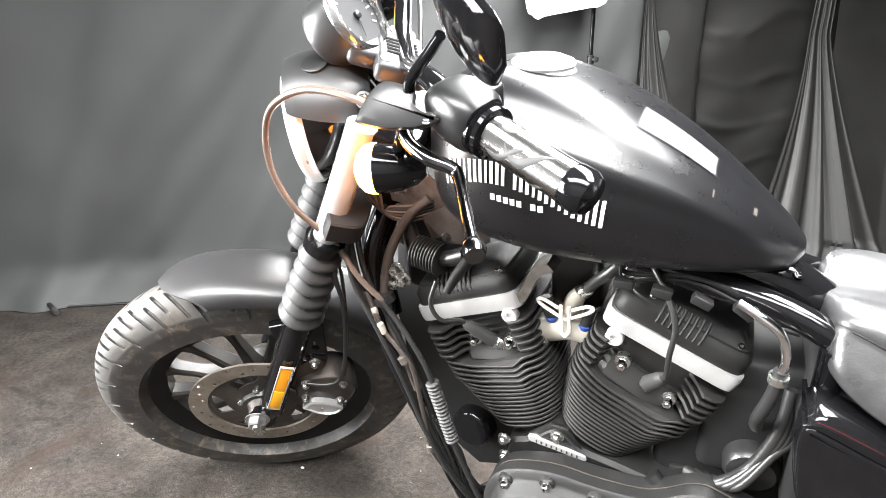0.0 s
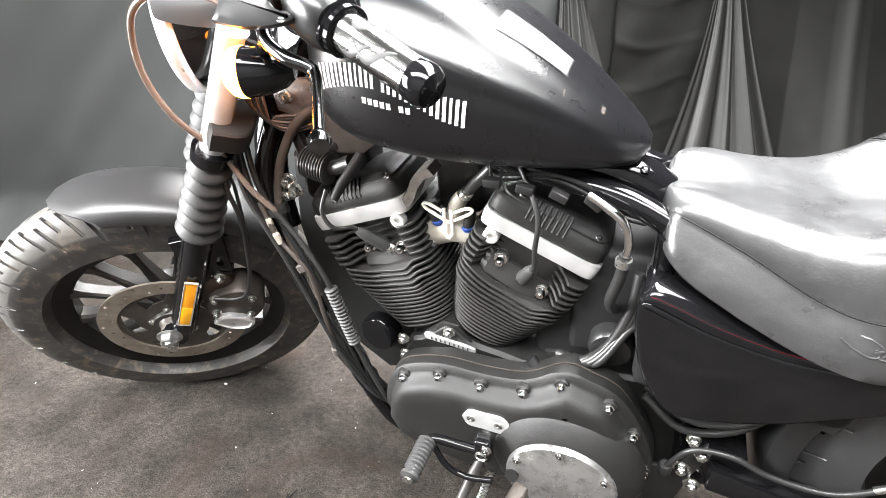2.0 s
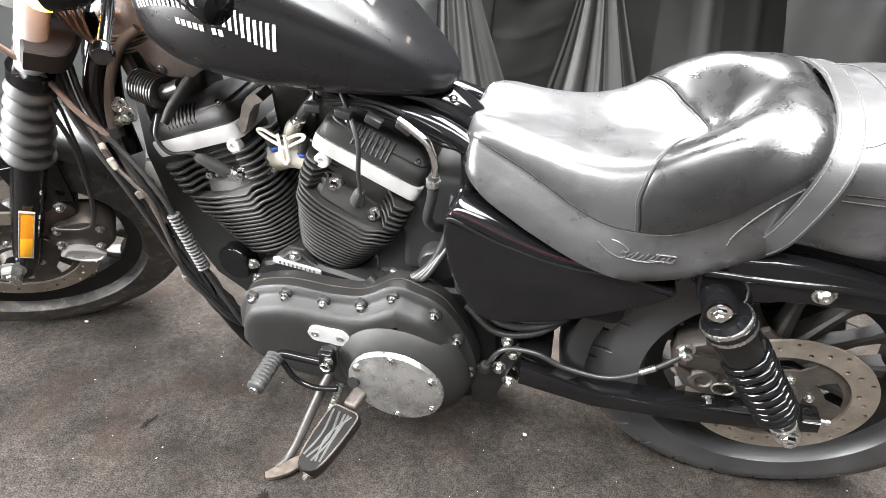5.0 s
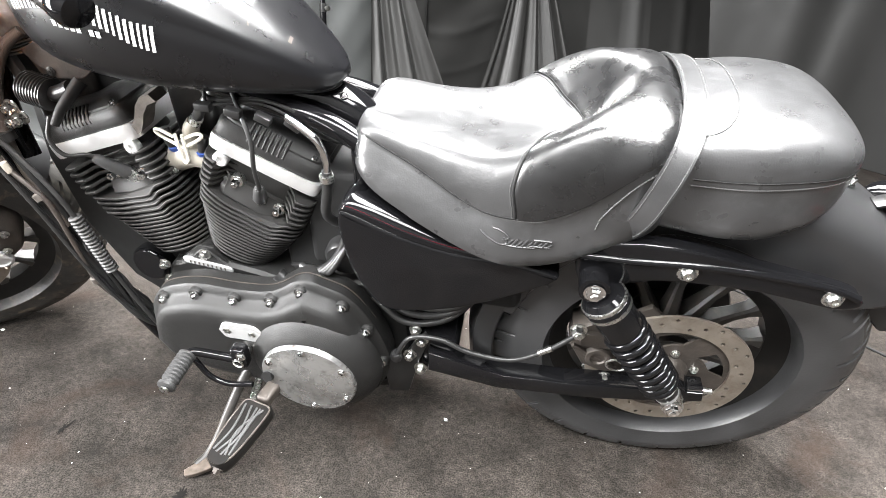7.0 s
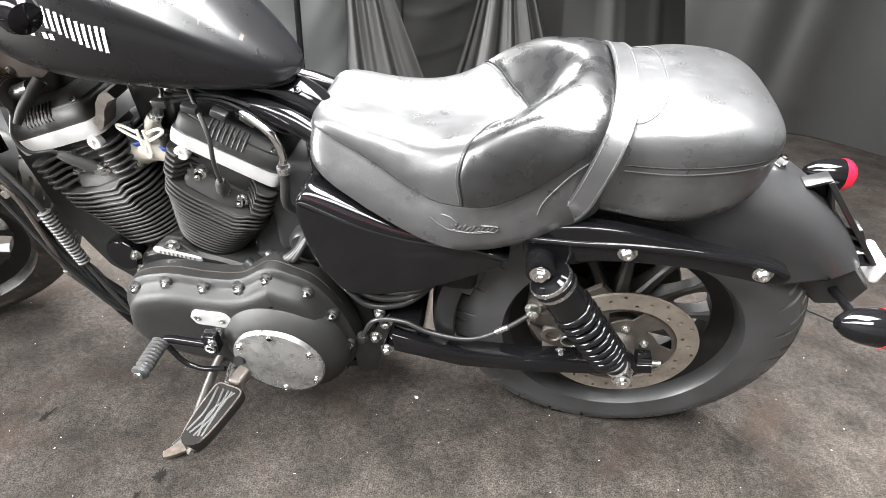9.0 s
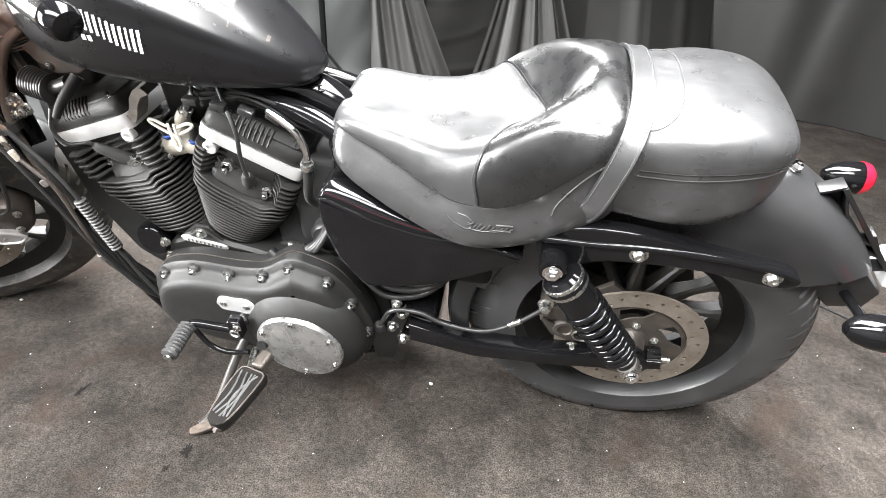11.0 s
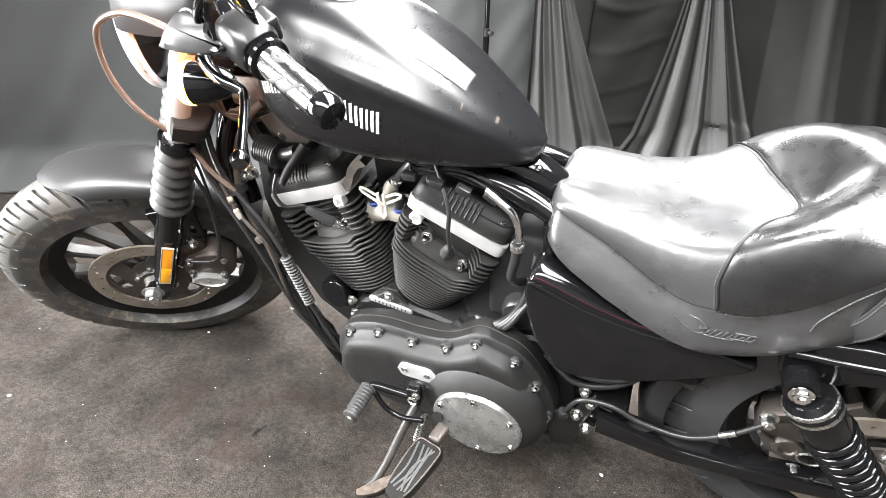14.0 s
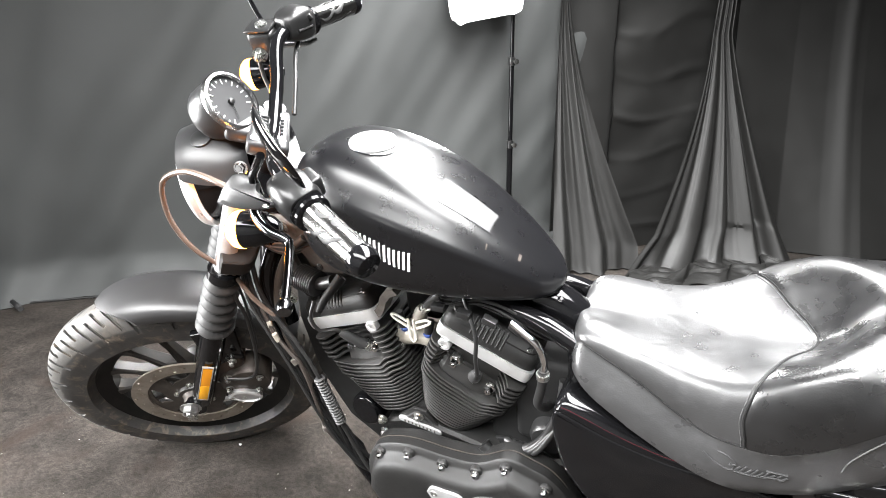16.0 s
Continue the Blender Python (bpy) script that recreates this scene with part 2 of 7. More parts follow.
def spline(pts, n=6):
    """Catmull-Rom through the points."""
    p = [Vector(q) for q in pts]
    p = [2 * p[0] - p[1]] + p + [2 * p[-1] - p[-2]]
    out = []
    for i in range(1, len(p) - 2):
        for k in range(n):
            t = k / n
            a, b, c, d = p[i - 1], p[i], p[i + 1], p[i + 2]
            out.append(0.5 * ((2 * b) + (c - a) * t + (2 * a - 5 * b + 4 * c - d) * t * t + (3 * b - a - 3 * c + d) * t ** 3))
    out.append(p[-2])
    return out


def skin(bm, rings, cap=True, closed=True):
    """Joins rings of equal length with quads."""
    vs = [[bm.verts.new(v) for v in ring] for ring in rings]
    n = len(vs[0])
    for a, b in zip(vs, vs[1:]):
        for i in range(n if closed else n - 1):
            j = (i + 1) % n
            bm.faces.new((a[i], a[j], b[j], b[i]))
    if cap and closed:
        bm.faces.new(vs[0][::-1])
        bm.faces.new(vs[-1])
    return bm


def tube(bm, pts, r, n=10, smooth=6):
    """A round bar along a smooth line; r is one radius or one for each end."""
    line = spline(pts, smooth) if smooth else [Vector(p) for p in pts]
    rings, up = [], None
    for i, p in enumerate(line):
        d = (line[min(i + 1, len(line) - 1)] - line[max(i - 1, 0)]).normalized()
        if up is None:
            up = d.orthogonal().normalized()
        up = (up - d * up.dot(d)).normalized()
        side = d.cross(up)
        s = i / (len(line) - 1)
        rad = r if not isinstance(r, tuple) else r[0] + (r[1] - r[0]) * s
        rings.append([p + rad * (math.cos(2 * math.pi * k / n) * up + math.sin(2 * math.pi * k / n) * side) for k in range(n)])
    return skin(bm, rings)


def frame_of(at, axis):
    """A matrix whose z points along axis at the place."""
    return Matrix.Translation(at) @ Vector(axis).to_track_quat("Z", "Y").to_matrix().to_4x4()


def lathe(bm, prof, at, axis, n=32, close=False):
    """Turns a profile of (radius, height) about the axis."""
    m = frame_of(at, axis)
    rings = []
    for r, h in prof:
        r = max(r, 0.0002)
        rings.append([m @ Vector((r * math.cos(2 * math.pi * k / n), r * math.sin(2 * math.pi * k / n), h)) for k in range(n)])
    if close:
        rings.append(rings[0])
        return skin(bm, rings, cap=False)
    return skin(bm, rings)


def plate(bm, outline, y0, y1, bevel=0.0, seg=2, smooth=0):
    """An outline of (x, z) given depth from y0 to y1, with its edges rounded."""
    pts = [Vector((x, 0, z)) for x, z in outline]
    if smooth:
        loop = spline(pts + [pts[0]], smooth)[:-1]
        pts = loop
    b2 = bmesh.new()
    vs = [b2.verts.new((p.x, y0, p.z)) for p in pts]
    f = b2.faces.new(vs)
    ret = bmesh.ops.extrude_face_region(b2, geom=[f])
    for v in ret["geom"]:
        if isinstance(v, bmesh.types.BMVert):
            v.co.y = y1
    bmesh.ops.recalc_face_normals(b2, faces=b2.faces)
    if bevel:
        es = [e for e in b2.edges if abs(e.verts[0].co.y - e.verts[1].co.y) < 1e-7]
        bmesh.ops.bevel(b2, geom=es, offset=bevel, segments=seg, profile=0.5, affect="EDGES")
    join(bm, b2)
    return bm


def join(bm, other, m=None):
    if m is not None:
        other.transform(m)
    me = bpy.data.meshes.new("tmp")
    other.to_mesh(me)
    other.free()
    bm.from_mesh(me)
    bpy.data.meshes.remove(me)
    return bm


def box(bm, lo, hi, bevel=0.0, seg=2, m=None):
    b2 = bmesh.new()
    bmesh.ops.create_cube(b2, size=1)
    c, s = (Vector(lo) + Vector(hi)) / 2, Vector(hi) - Vector(lo)
    for v in b2.verts:
        v.co = Vector((v.co.x * s.x, v.co.y * s.y, v.co.z * s.z)) + c
    if bevel:
        bmesh.ops.bevel(b2, geom=b2.edges[:], offset=bevel, segments=seg, profile=0.5, affect="EDGES")
    return join(bm, b2, m)


def bar(bm, a, b, w, h, bevel=0.002, up=(0, 0, 1)):
    """A straight square bar from a to b."""
    a, b = Vector(a), Vector(b)
    d = (b - a).normalized()
    side = d.cross(Vector(up)).normalized()
    top = side.cross(d)
    m = Matrix((side, top, d)).transposed().to_4x4()
    m.translation = a
    return box(bm, (-w / 2, -h / 2, 0), (w / 2, h / 2, (b - a).length), bevel, m=m)


def bolt(bm, at, axis, r=0.007, h=0.008, hexed=True):
    """A washer and a hexagon or round socket head."""
    lathe(bm, [(0.0, 0), (r * 1.35, 0), (r * 1.35, 0.0015), (r * 1.1, 0.002)], at, axis, 18)
    m = frame_of(at, axis)
    n = 6 if hexed else 18
    ring = lambda q, z: [m @ Vector((q * math.cos(2 * math.pi * k / n), q * math.sin(2 * math.pi * k / n), z)) for k in range(n)]
    if hexed:
        skin(bm, [ring(r, 0.001), ring(r, h * 0.85), ring(r * 0.85, h), ring(r * 0.5, h), ring(r * 0.42, h * 1.25)])
    else:
        skin(bm, [ring(r, 0.001), ring(r, h * 0.85), ring(r * 0.85, h), ring(r * 0.52, h), ring(r * 0.48, h * 0.4)])
    return bm


def cut(ob, cutter):
    """Cuts a bmesh's volume out of an object, for good."""
    me = bpy.data.meshes.new("cutter")
    bmesh.ops.recalc_face_normals(cutter, faces=cutter.faces)
    cutter.to_mesh(me)
    cutter.free()
    tool = new("cutter", me)
    mod = ob.modifiers.new("cut", "BOOLEAN")
    mod.object, mod.operation, mod.solver = tool, "DIFFERENCE", "EXACT"
    done = bpy.data.meshes.new_from_object(ob.evaluated_get(bpy.context.evaluated_depsgraph_get()))
    ob.modifiers.clear()
    ob.data = done
    bpy.data.objects.remove(tool)
    bpy.data.meshes.remove(me)
    return ob


# ---- the room ----
WALL = Vector((math.cos(radians(35)), math.sin(radians(35)), 0))
WALL_N = Vector((WALL.y, -WALL.x, 0))
WALL_AT = Vector((-0.97, 2.0, 0))


def on_wall(s, z, out=0.0):
    """A place s metres along the cloth wall, from behind the tank towards the tail."""
    return WALL_AT + WALL * s + WALL_N * out + Vector((0, 0, z))


def setting(name, bm, mat, label="", category=""):
    return tagged(part(name, bm, mat, None, flat=False), label, category, kind="structure")


bm = bmesh.new()
bmesh.ops.create_grid(bm, x_segments=4, y_segments=4, size=6)
for v in bm.verts:
    v.co.z = 0
floor = setting("floor", bm, CARPET, "dark grey low-pile carpet with lint and stains", "floor")
# unseen ceiling and walls: dark to keep reflections black, south wall bounces light
bm = box(bmesh.new(), (-6, -6, 2.7), (6, 6, 2.8))
setting("ceiling", bm, PLASTER, "unseen plain dark ceiling", "ceiling")
for nm, lo, hi in (("wall_south", (-6, -3.2, 0), (6, -3.1, 2.7)), ("wall_east", (3.0, -3.1, 0), (3.1, 6, 2.7)), ("wall_west", (-5.1, -3.1, 0), (-5.0, 6, 2.7)), ("wall_north", (-5, 5.0, 0), (3, 5.1, 2.7))):
    setting(nm, box(bmesh.new(), lo, hi), PALE if nm == "wall_south" else PLASTER, "unseen grey wall added to bounce light" if nm == "wall_south" else "unseen dark wall closing the room", "wall")


# ---- the motorcycle: x towards its tail, y to its right, z up; it leans on its side stand ----
bike = new("motorcycle")
bike.matrix_world = pose(-0.004, -0.009, -0.001, 11.83, 0.41, -0.36)
tagged(bike, "black cruiser motorcycle leaning on its side stand, bars turned", "motorcycle")
RAKE = Vector((0.5, 0, math.cos(radians(30))))
HEAD = Matrix.Translation((-1.637, 0, 0))
STEER = HEAD @ Matrix.Rotation(radians(36), 4, RAKE) @ HEAD.inverted()
FORK = Matrix.Translation((-0.009, 0.012, -0.006)) @ STEER
BARS = Matrix.Translation((-0.014, 0.034, -0.017)) @ STEER
LEFT = Vector((0, -1, 0))


def tyre(bm, c, big, half, rim, grooves=72, step=12, across=45):
    """A tyre whose tread has slanted grooves cut into it, alternately long and short; the mesh runs along the grooves."""
    n = grooves * step
    prof = []
    for k in range(across):
        a = math.pi * (k / (across - 1) - 0.5)
        s = math.sin(a)
        r = rim + (big - rim) * math.cos(a) ** 0.62
        e = abs(a) / (math.pi / 2)
        r += 0.0014 * (0.72 < e < 0.76) + 0.0012 * (0.9 < e < 0.94)
        prof.append((half * s * (1.0 if abs(s) < 0.985 else 0.985), r, s))
    rings = []
    for i in range(n):
        g, ph = divmod(i, step)
        ring = []
        for y, r, s in prof:
            u = abs(s)
            skew = 1.9 * max(0.0, u - 0.08) + (0.5 if s > 0 else 0)
            a = 2 * math.pi * (i / step - skew) / grooves
            lo, hi = ((0.1, 0.66), (0.36, 0.94), (0.16, 0.86))[g % 3]
            d = 0.007 if ph in (1, 2, 3) and lo < u < hi else 0.0
            ring.append(Vector((c[0] + (r - d) * math.cos(a), c[1] + y, c[2] + (r - d) * math.sin(a))))
        for y, r, s in ((half * 0.62, rim - 0.012, 1), (-half * 0.62, rim - 0.012, -1)):
            a = 2 * math.pi * (i / step - 1.9 * 0.92 - (0.5 if s > 0 else 0)) / grooves
            ring.append(Vector((c[0] + r * math.cos(a), c[1] + y, c[2] + r * math.sin(a))))
        rings.append(ring)
    rings.append(rings[0])
    return skin(bm, rings, cap=False)


def dust(ob, big, c, m):
    """Dusty rubber on the outer tread, dark rubber in the grooves and on the sidewalls."""
    ob.data.materials.append(TREAD)
    back = m.inverted() if m is not None else Matrix()
    for p in ob.data.polygons:
        q = back @ p.center - Vector(c)
        if math.hypot(q.x, q.z) > big - 0.036:
            flat = max((back @ ob.data.vertices[v].co - Vector(c)).xz.length for v in p.vertices) - min((back @ ob.data.vertices[v].co - Vector(c)).xz.length for v in p.vertices)
            if flat < 0.0046:
                p.material_index = 1


def wheel(name, c, big, half, rim, m=None, spokes=13, hub_r=0.042, label="", disc_y=-0.075, disc_r=0.146):
    """A cast wheel: tyre, rim, spokes, hub and brake disc with its carrier."""
    c = Vector(c)
    w = part(name, lathe(bmesh.new(), [(rim - 0.018, -half * 0.55), (rim + 0.004, -half * 0.80), (rim + 0.008, -half * 0.76), (rim + 0.002, -half * 0.66), (rim - 0.012, -half * 0.5), (rim - 0.03, -half * 0.3),
             (rim - 0.03, half * 0.3), (rim - 0.012, half * 0.5), (rim + 0.002, half * 0.66), (rim + 0.008, half * 0.76), (rim + 0.004, half * 0.8), (rim - 0.018, half * 0.55), (rim - 0.044, half * 0.28), (rim - 0.046, 0), (rim - 0.044, -half * 0.28)],
             c, (0, 1, 0), 72, close=True), RIM, bike, label, m)
    dust(part("tyre", tyre(bmesh.new(), c, big, half, rim), SIDEWALL if m is None else RUBBER, w, "clean black rubber tyre with grooved tread" if m is None else "worn black rubber tyre with grooved tread, dusty", m), big, c, m)
    for k in range(16 if m is None else 0):
        a = radians(-68 + 3.4 * k + (4 if k > 7 else 0))
        if k % 5 == 3:
            continue
        p = c + Vector(((rim + big) / 2 * 1.015 * math.cos(a), -half * 0.9, (rim + big) / 2 * 1.015 * math.sin(a)))
        b = box(bmesh.new(), (-0.003, -0.0008, -0.005), (0.003, 0.003, 0.005), 0.0004, 1, m=Matrix.Translation(p) @ Matrix.Rotation(-a - math.pi / 2, 4, "Y") @ Matrix.Rotation(radians(-16), 4, "X"))
        part("sidewall_mark", b, SIDEWALL, w, "", m)
    part("hub", lathe(bmesh.new(), [(0.012, -0.07), (hub_r, -0.068), (hub_r + 0.004, -0.055), (hub_r - 0.008, -0.03), (hub_r - 0.008, 0.03), (hub_r + 0.004, 0.055), (hub_r, 0.068), (0.012, 0.07)], c, (0, 1, 0), 32), WHEEL, w, "", m)
    for k in range(spokes):
        a = 2 * math.pi * (k + 0.3) / spokes
        d = Vector((math.cos(a), 0, math.sin(a)))
        t = Vector((-d.z, 0, d.x))
        b = bmesh.new()
        rings = []
        for r, w2, h2 in ((hub_r - 0.01, 0.017, 0.03), (hub_r + 0.03, 0.012, 0.022), (rim * 0.6, 0.008, 0.015), (rim - 0.06, 0.0095, 0.016), (rim - 0.036, 0.02, 0.02)):
            p = c + d * r
            rings.append([p + t * (w2 * x) + LEFT * (h2 * y) for x, y in ((-1, -0.7), (-0.55, -1), (0.55, -1), (1, -0.7), (1, 0.7), (0.55, 1), (-0.55, 1), (-1, 0.7))])
        part("spoke", skin(b, rings), WHEEL, w, "", m)
    dc = c + Vector((0, disc_y, 0))
    turn = lambda r, n, o=0.0: [(r * math.cos(2 * math.pi * k / n + o), r * math.sin(2 * math.pi * k / n + o)) for k in range(n)]
    loops = [turn(disc_r, 96), turn(disc_r - 0.037, 72)]
    for k in range(33):
        a = 2 * math.pi * k / 33
        r = disc_r - (0.008, 0.018, 0.028)[k % 3]
        loops.append([(r * math.cos(a) + 0.0037 * math.cos(2 * math.pi * i / 10), r * math.sin(a) + 0.0037 * math.sin(2 * math.pi * i / 10)) for i in range(10)])
    disc = part("brake_disc", sheet(bmesh.new(), loops, dc, 0.005), ROTOR, w, "browned steel brake disc with drilled holes", m)
    edge = disc_r - 0.034
    loops = [turn(edge, 72), turn(0.03, 32)]
    for k in range(5):
        a0 = 2 * math.pi * k / 5
        loops.append([((edge - 0.009 - 0.008 * i / 8) * math.cos(a0 + 0.72 * i / 8), (edge - 0.009 - 0.008 * i / 8) * math.sin(a0 + 0.72 * i / 8)) for i in range(9)]
                     + [((edge - 0.036 - 0.012 * i / 8) * math.cos(a0 + 0.16 + 0.66 * i / 8), (edge - 0.036 - 0.012 * i / 8) * math.sin(a0 + 0.16 + 0.66 * i / 8)) for i in range(8, -1, -1)])
    part("disc_center", sheet(bmesh.new(), loops, dc + Vector((0, 0.0045, 0)), 0.004), GRIME, disc, "dark grimy disc center with curved slots", m)
    part("disc_carrier", lathe(bmesh.new(), [(0.015, -0.028), (0.026, -0.028), (0.029, -0.012), (0.034, -0.004), (0.036, 0), (0.036, 0.02), (0.015, 0.02)], dc, (0, 1, 0), 40), GRIME, w, "", m)
    for k in range(5):
        a = 2 * math.pi * (k + 0.2) / 5
        part("disc_bolt", bolt(bmesh.new(), dc + Vector((0.046 * math.cos(a), 0.0026, 0.046 * math.sin(a))), LEFT, 0.006, 0.006, False), STEEL, w, "", m)
    return w


def sheet(bm, loops, c, thick):
    """A flat sheet in the x, z plane with the first loop as its edge and the others as holes through it."""
    b2 = bmesh.new()
    edges = []
    for loop in loops:
        vs = [b2.verts.new((c[0] + x, c[1] - thick / 2, c[2] + z)) for x, z in loop]
        edges += [b2.edges.new((vs[i], vs[(i + 1) % len(vs)])) for i in range(len(vs))]
    faces = [f for f in bmesh.ops.triangle_fill(b2, edges=edges, use_beauty=True, normal=(0, -1, 0))["geom"] if isinstance(f, bmesh.types.BMFace)]
    out = bmesh.ops.extrude_face_region(b2, geom=faces)
    for v in out["geom"]:
        if isinstance(v, bmesh.types.BMVert):
            v.co.y += thick
    return join(bm, b2)


FA = Vector((-1.577, 0, 0.335))
RA = Vector((-0.028, -0.012, 0.327))
front_wheel = wheel("front_wheel", FA, 0.336, 0.061, 0.243, STEER, label="satin black cast front wheel", disc_y=-0.062, disc_r=0.149)
rear_wheel = wheel("rear_wheel", RA, 0.334, 0.078, 0.218, None, label="satin black cast rear wheel", hub_r=0.05, disc_y=-0.092, disc_r=0.14)


# fuel tank
def crease(x, s):
    """How far the shoulder's rounded ridge stands out, and the shallow hollow above it, at the sine s of the section's angle."""
    fade = max(0.0, min(1.0, (x + 1.07) / 0.1)) * max(0.0, min(1.0, (-0.63 - x) / 0.1))
    return 1 + fade * (0.036 * math.exp(-((s - 0.5) / 0.1) ** 2) - 0.008 * math.exp(-((s - 0.74) / 0.12) ** 2)) if s > 0 else 1.0


def tank_ring(x, w, zb, zt, sh, n=80):
    """A tank section: half width w, bottom zb, top zt, shoulder crease height sh."""
    ring = []
    for k in range(n):
        a = 2 * math.pi * k / n - math.pi / 2
        c, s = math.cos(a), math.sin(a)
        zc = zb + (zt - zb) * sh
        g = crease(x, s)
        y = w * math.copysign(abs(c) ** 0.6, c) * g
        z = zc + (zt - zc) * abs(s) * g if s > 0 else zc - (zc - zb) * abs(s) ** 0.62
        ring.append(Vector((x, y, z)))
    return ring


SECT = [(-1.082, 0.030, 0.845, 0.925, 0.5), (-1.073, 0.062, 0.815, 0.948, 0.48), (-1.05, 0.094, 0.79, 0.973, 0.42), (-1.01, 0.117, 0.772, 0.99, 0.4), (-0.96, 0.130, 0.762, 0.993, 0.4), (-0.90, 0.135, 0.756, 0.981, 0.4),
        (-0.83, 0.130, 0.753, 0.953, 0.4), (-0.76, 0.115, 0.752, 0.911, 0.42), (-0.70, 0.094, 0.752, 0.864, 0.43), (-0.655, 0.07, 0.752, 0.824, 0.44), (-0.625, 0.044, 0.755, 0.796, 0.45), (-0.61, 0.016, 0.765, 0.78, 0.5)]


def dense(rows, n=4):
    """Smoothly fills in rows of numbers."""
    lists = [spline([(r[0], r[i], 0) for r in rows], n) for i in range(1, len(rows[0]))]
    return [(lists[0][k].x, *(l[k].y for l in lists)) for k in range(len(lists[0]))]


TANK_ROWS = dense(SECT, 5)


def tank_at(x, a):
    """A place on the tank's skin at x, a degrees up from its left side."""
    rows = TANK_ROWS
    k = max(i for i in range(len(rows) - 1) if rows[i][0] <= x or i == 0)
    f = max(0.0, min(1.0, (x - rows[k][0]) / (rows[k + 1][0] - rows[k][0])))
    x, w, zb, zt, sh = [p + (q - p) * f for p, q in zip(rows[k], rows[k + 1])]
    c, s = math.cos(radians(a)), math.sin(radians(a))
    zc = zb + (zt - zb) * sh
    g = crease(x, s)
    return Vector((x, -w * abs(c) ** 0.6 * g, zc + (zt - zc) * s * g if s >= 0 else zc - (zc - zb) * abs(s) ** 0.62))


tank = part("fuel_tank", skin(bmesh.new(), [tank_ring(*r) for r in dense(SECT, 5)]), SATIN, bike, "satin black teardrop fuel tank")

# seat: a solo saddle and a pillion pad behind it
def seat_ring(x, yw, zt, ze, zb, crown=0.5, n=26, pan=False):
    """A seat section: half width, top, piping height and bottom edge."""
    ring = []
    if pan:
        ring = [Vector((x, -yw * math.cos(math.pi * k / 60), saddle_top(x, -yw * math.cos(math.pi * k / 60), yw, zt, ze))) for k in range(61)]
    for k in range(0 if pan else n + 1):
        a = math.pi * k / n
        y = -yw * math.copysign(abs(math.cos(a)) ** 0.75, math.cos(a))
        ring.append(Vector((x, y, ze + (zt - ze) * max(0.0, math.sin(a)) ** crown)))
    f = max(0.0, min(1.0, (-0.3 - x) / 0.18)) if pan else 0.0
    side = [(0.985 + 0.05 * f, ze - 0.006), (0.99 + 0.19 * f, ze + (zb - ze) * 0.35), (0.99 + 0.3 * f, ze + (zb - ze) * 0.72), (0.97 + 0.32 * f, ze + (zb - ze) * 0.92), (0.93 + 0.3 * f, zb)]
    ring += [Vector((x, yw * q, z)) for q, z in side] + [Vector((x, 0, zb + 0.01))] + [Vector((x, -yw * q, z)) for q, z in side[::-1]]
    return ring


SADDLE = [(-0.584, 0.04, 0.706, 0.699, 0.688), (-0.58, 0.066, 0.722, 0.712, 0.678), (-0.568, 0.085, 0.735, 0.719, 0.664), (-0.538, 0.098, 0.738, 0.712, 0.642), (-0.48, 0.112, 0.729, 0.69, 0.616), (-0.42, 0.133, 0.7235, 0.665, 0.593), (-0.375, 0.15, 0.7275, 0.655, 0.58), (-0.335, 0.16, 0.744, 0.658, 0.571),
          (-0.3, 0.165, 0.767, 0.665, 0.573), (-0.265, 0.164, 0.788, 0.682, 0.584), (-0.235, 0.161, 0.803, 0.704, 0.597), (-0.2, 0.155, 0.814, 0.735, 0.615), (-0.17, 0.148, 0.819, 0.76, 0.63), (-0.142, 0.135, 0.811, 0.76, 0.645), (-0.125, 0.11, 0.795, 0.752, 0.66)]
# the bucket: height of the pan's middle, and how far out the rolled edge stands
PAN = dense([(-0.58, 0.722, 0.62), (-0.48, 0.7255, 0.62), (-0.42, 0.7205, 0.66), (-0.375, 0.7185, 0.72), (-0.335, 0.719, 0.77), (-0.3, 0.721, 0.78), (-0.265, 0.728, 0.74), (-0.235, 0.748, 0.64), (-0.21, 0.783, 0.5), (-0.19, 0.808, 0.38), (-0.172, 0.818, 0.3), (-0.15, 0.814, 0.3), (-0.12, 0.79, 0.3)], 4)


def saddle_top(x, y, yw, zt, ze):
    """The saddle's height at a place: a sunk pan inside, a rolled edge, then down to the piping."""
    k = max(i for i in range(len(PAN) - 1) if PAN[i][0] <= x or i == 0)
    f = max(0.0, min(1.0, (x - PAN[k][0]) / (PAN[k + 1][0] - PAN[k][0])))
    zc, out = [p + (q - p) * f for p, q in zip(PAN[k][1:], PAN[k + 1][1:])]
    r, q = out * yw, min(abs(y), yw)
    zc = min(zc, zt)
    if q < r:
        e = q / r
        return zc + (zt - zc) * e * e * (3 - 2 * e)
    return ze + (zt - ze) * max(0.0, 1 - ((q - r) / (yw - r)) ** 2.3) ** 0.5


saddle = part("saddle", skin(bmesh.new(), [seat_ring(*r, pan=True) for r in dense(SADDLE, 6)]), LEATHER, bike, "black vinyl solo saddle with grey stitching, scuffed")
PAD = [(-0.15, 0.125, 0.79, 0.725, 0.65), (-0.12, 0.138, 0.806, 0.735, 0.655), (-0.06, 0.146, 0.82, 0.742, 0.655), (-0.01, 0.144, 0.823, 0.749, 0.66), (0.03, 0.137, 0.819, 0.755, 0.676), (0.055, 0.125, 0.811, 0.757, 0.692), (0.075, 0.106, 0.799, 0.758, 0.711), (0.086, 0.084, 0.787, 0.757, 0.727), (0.092, 0.05, 0.774, 0.756, 0.742)]
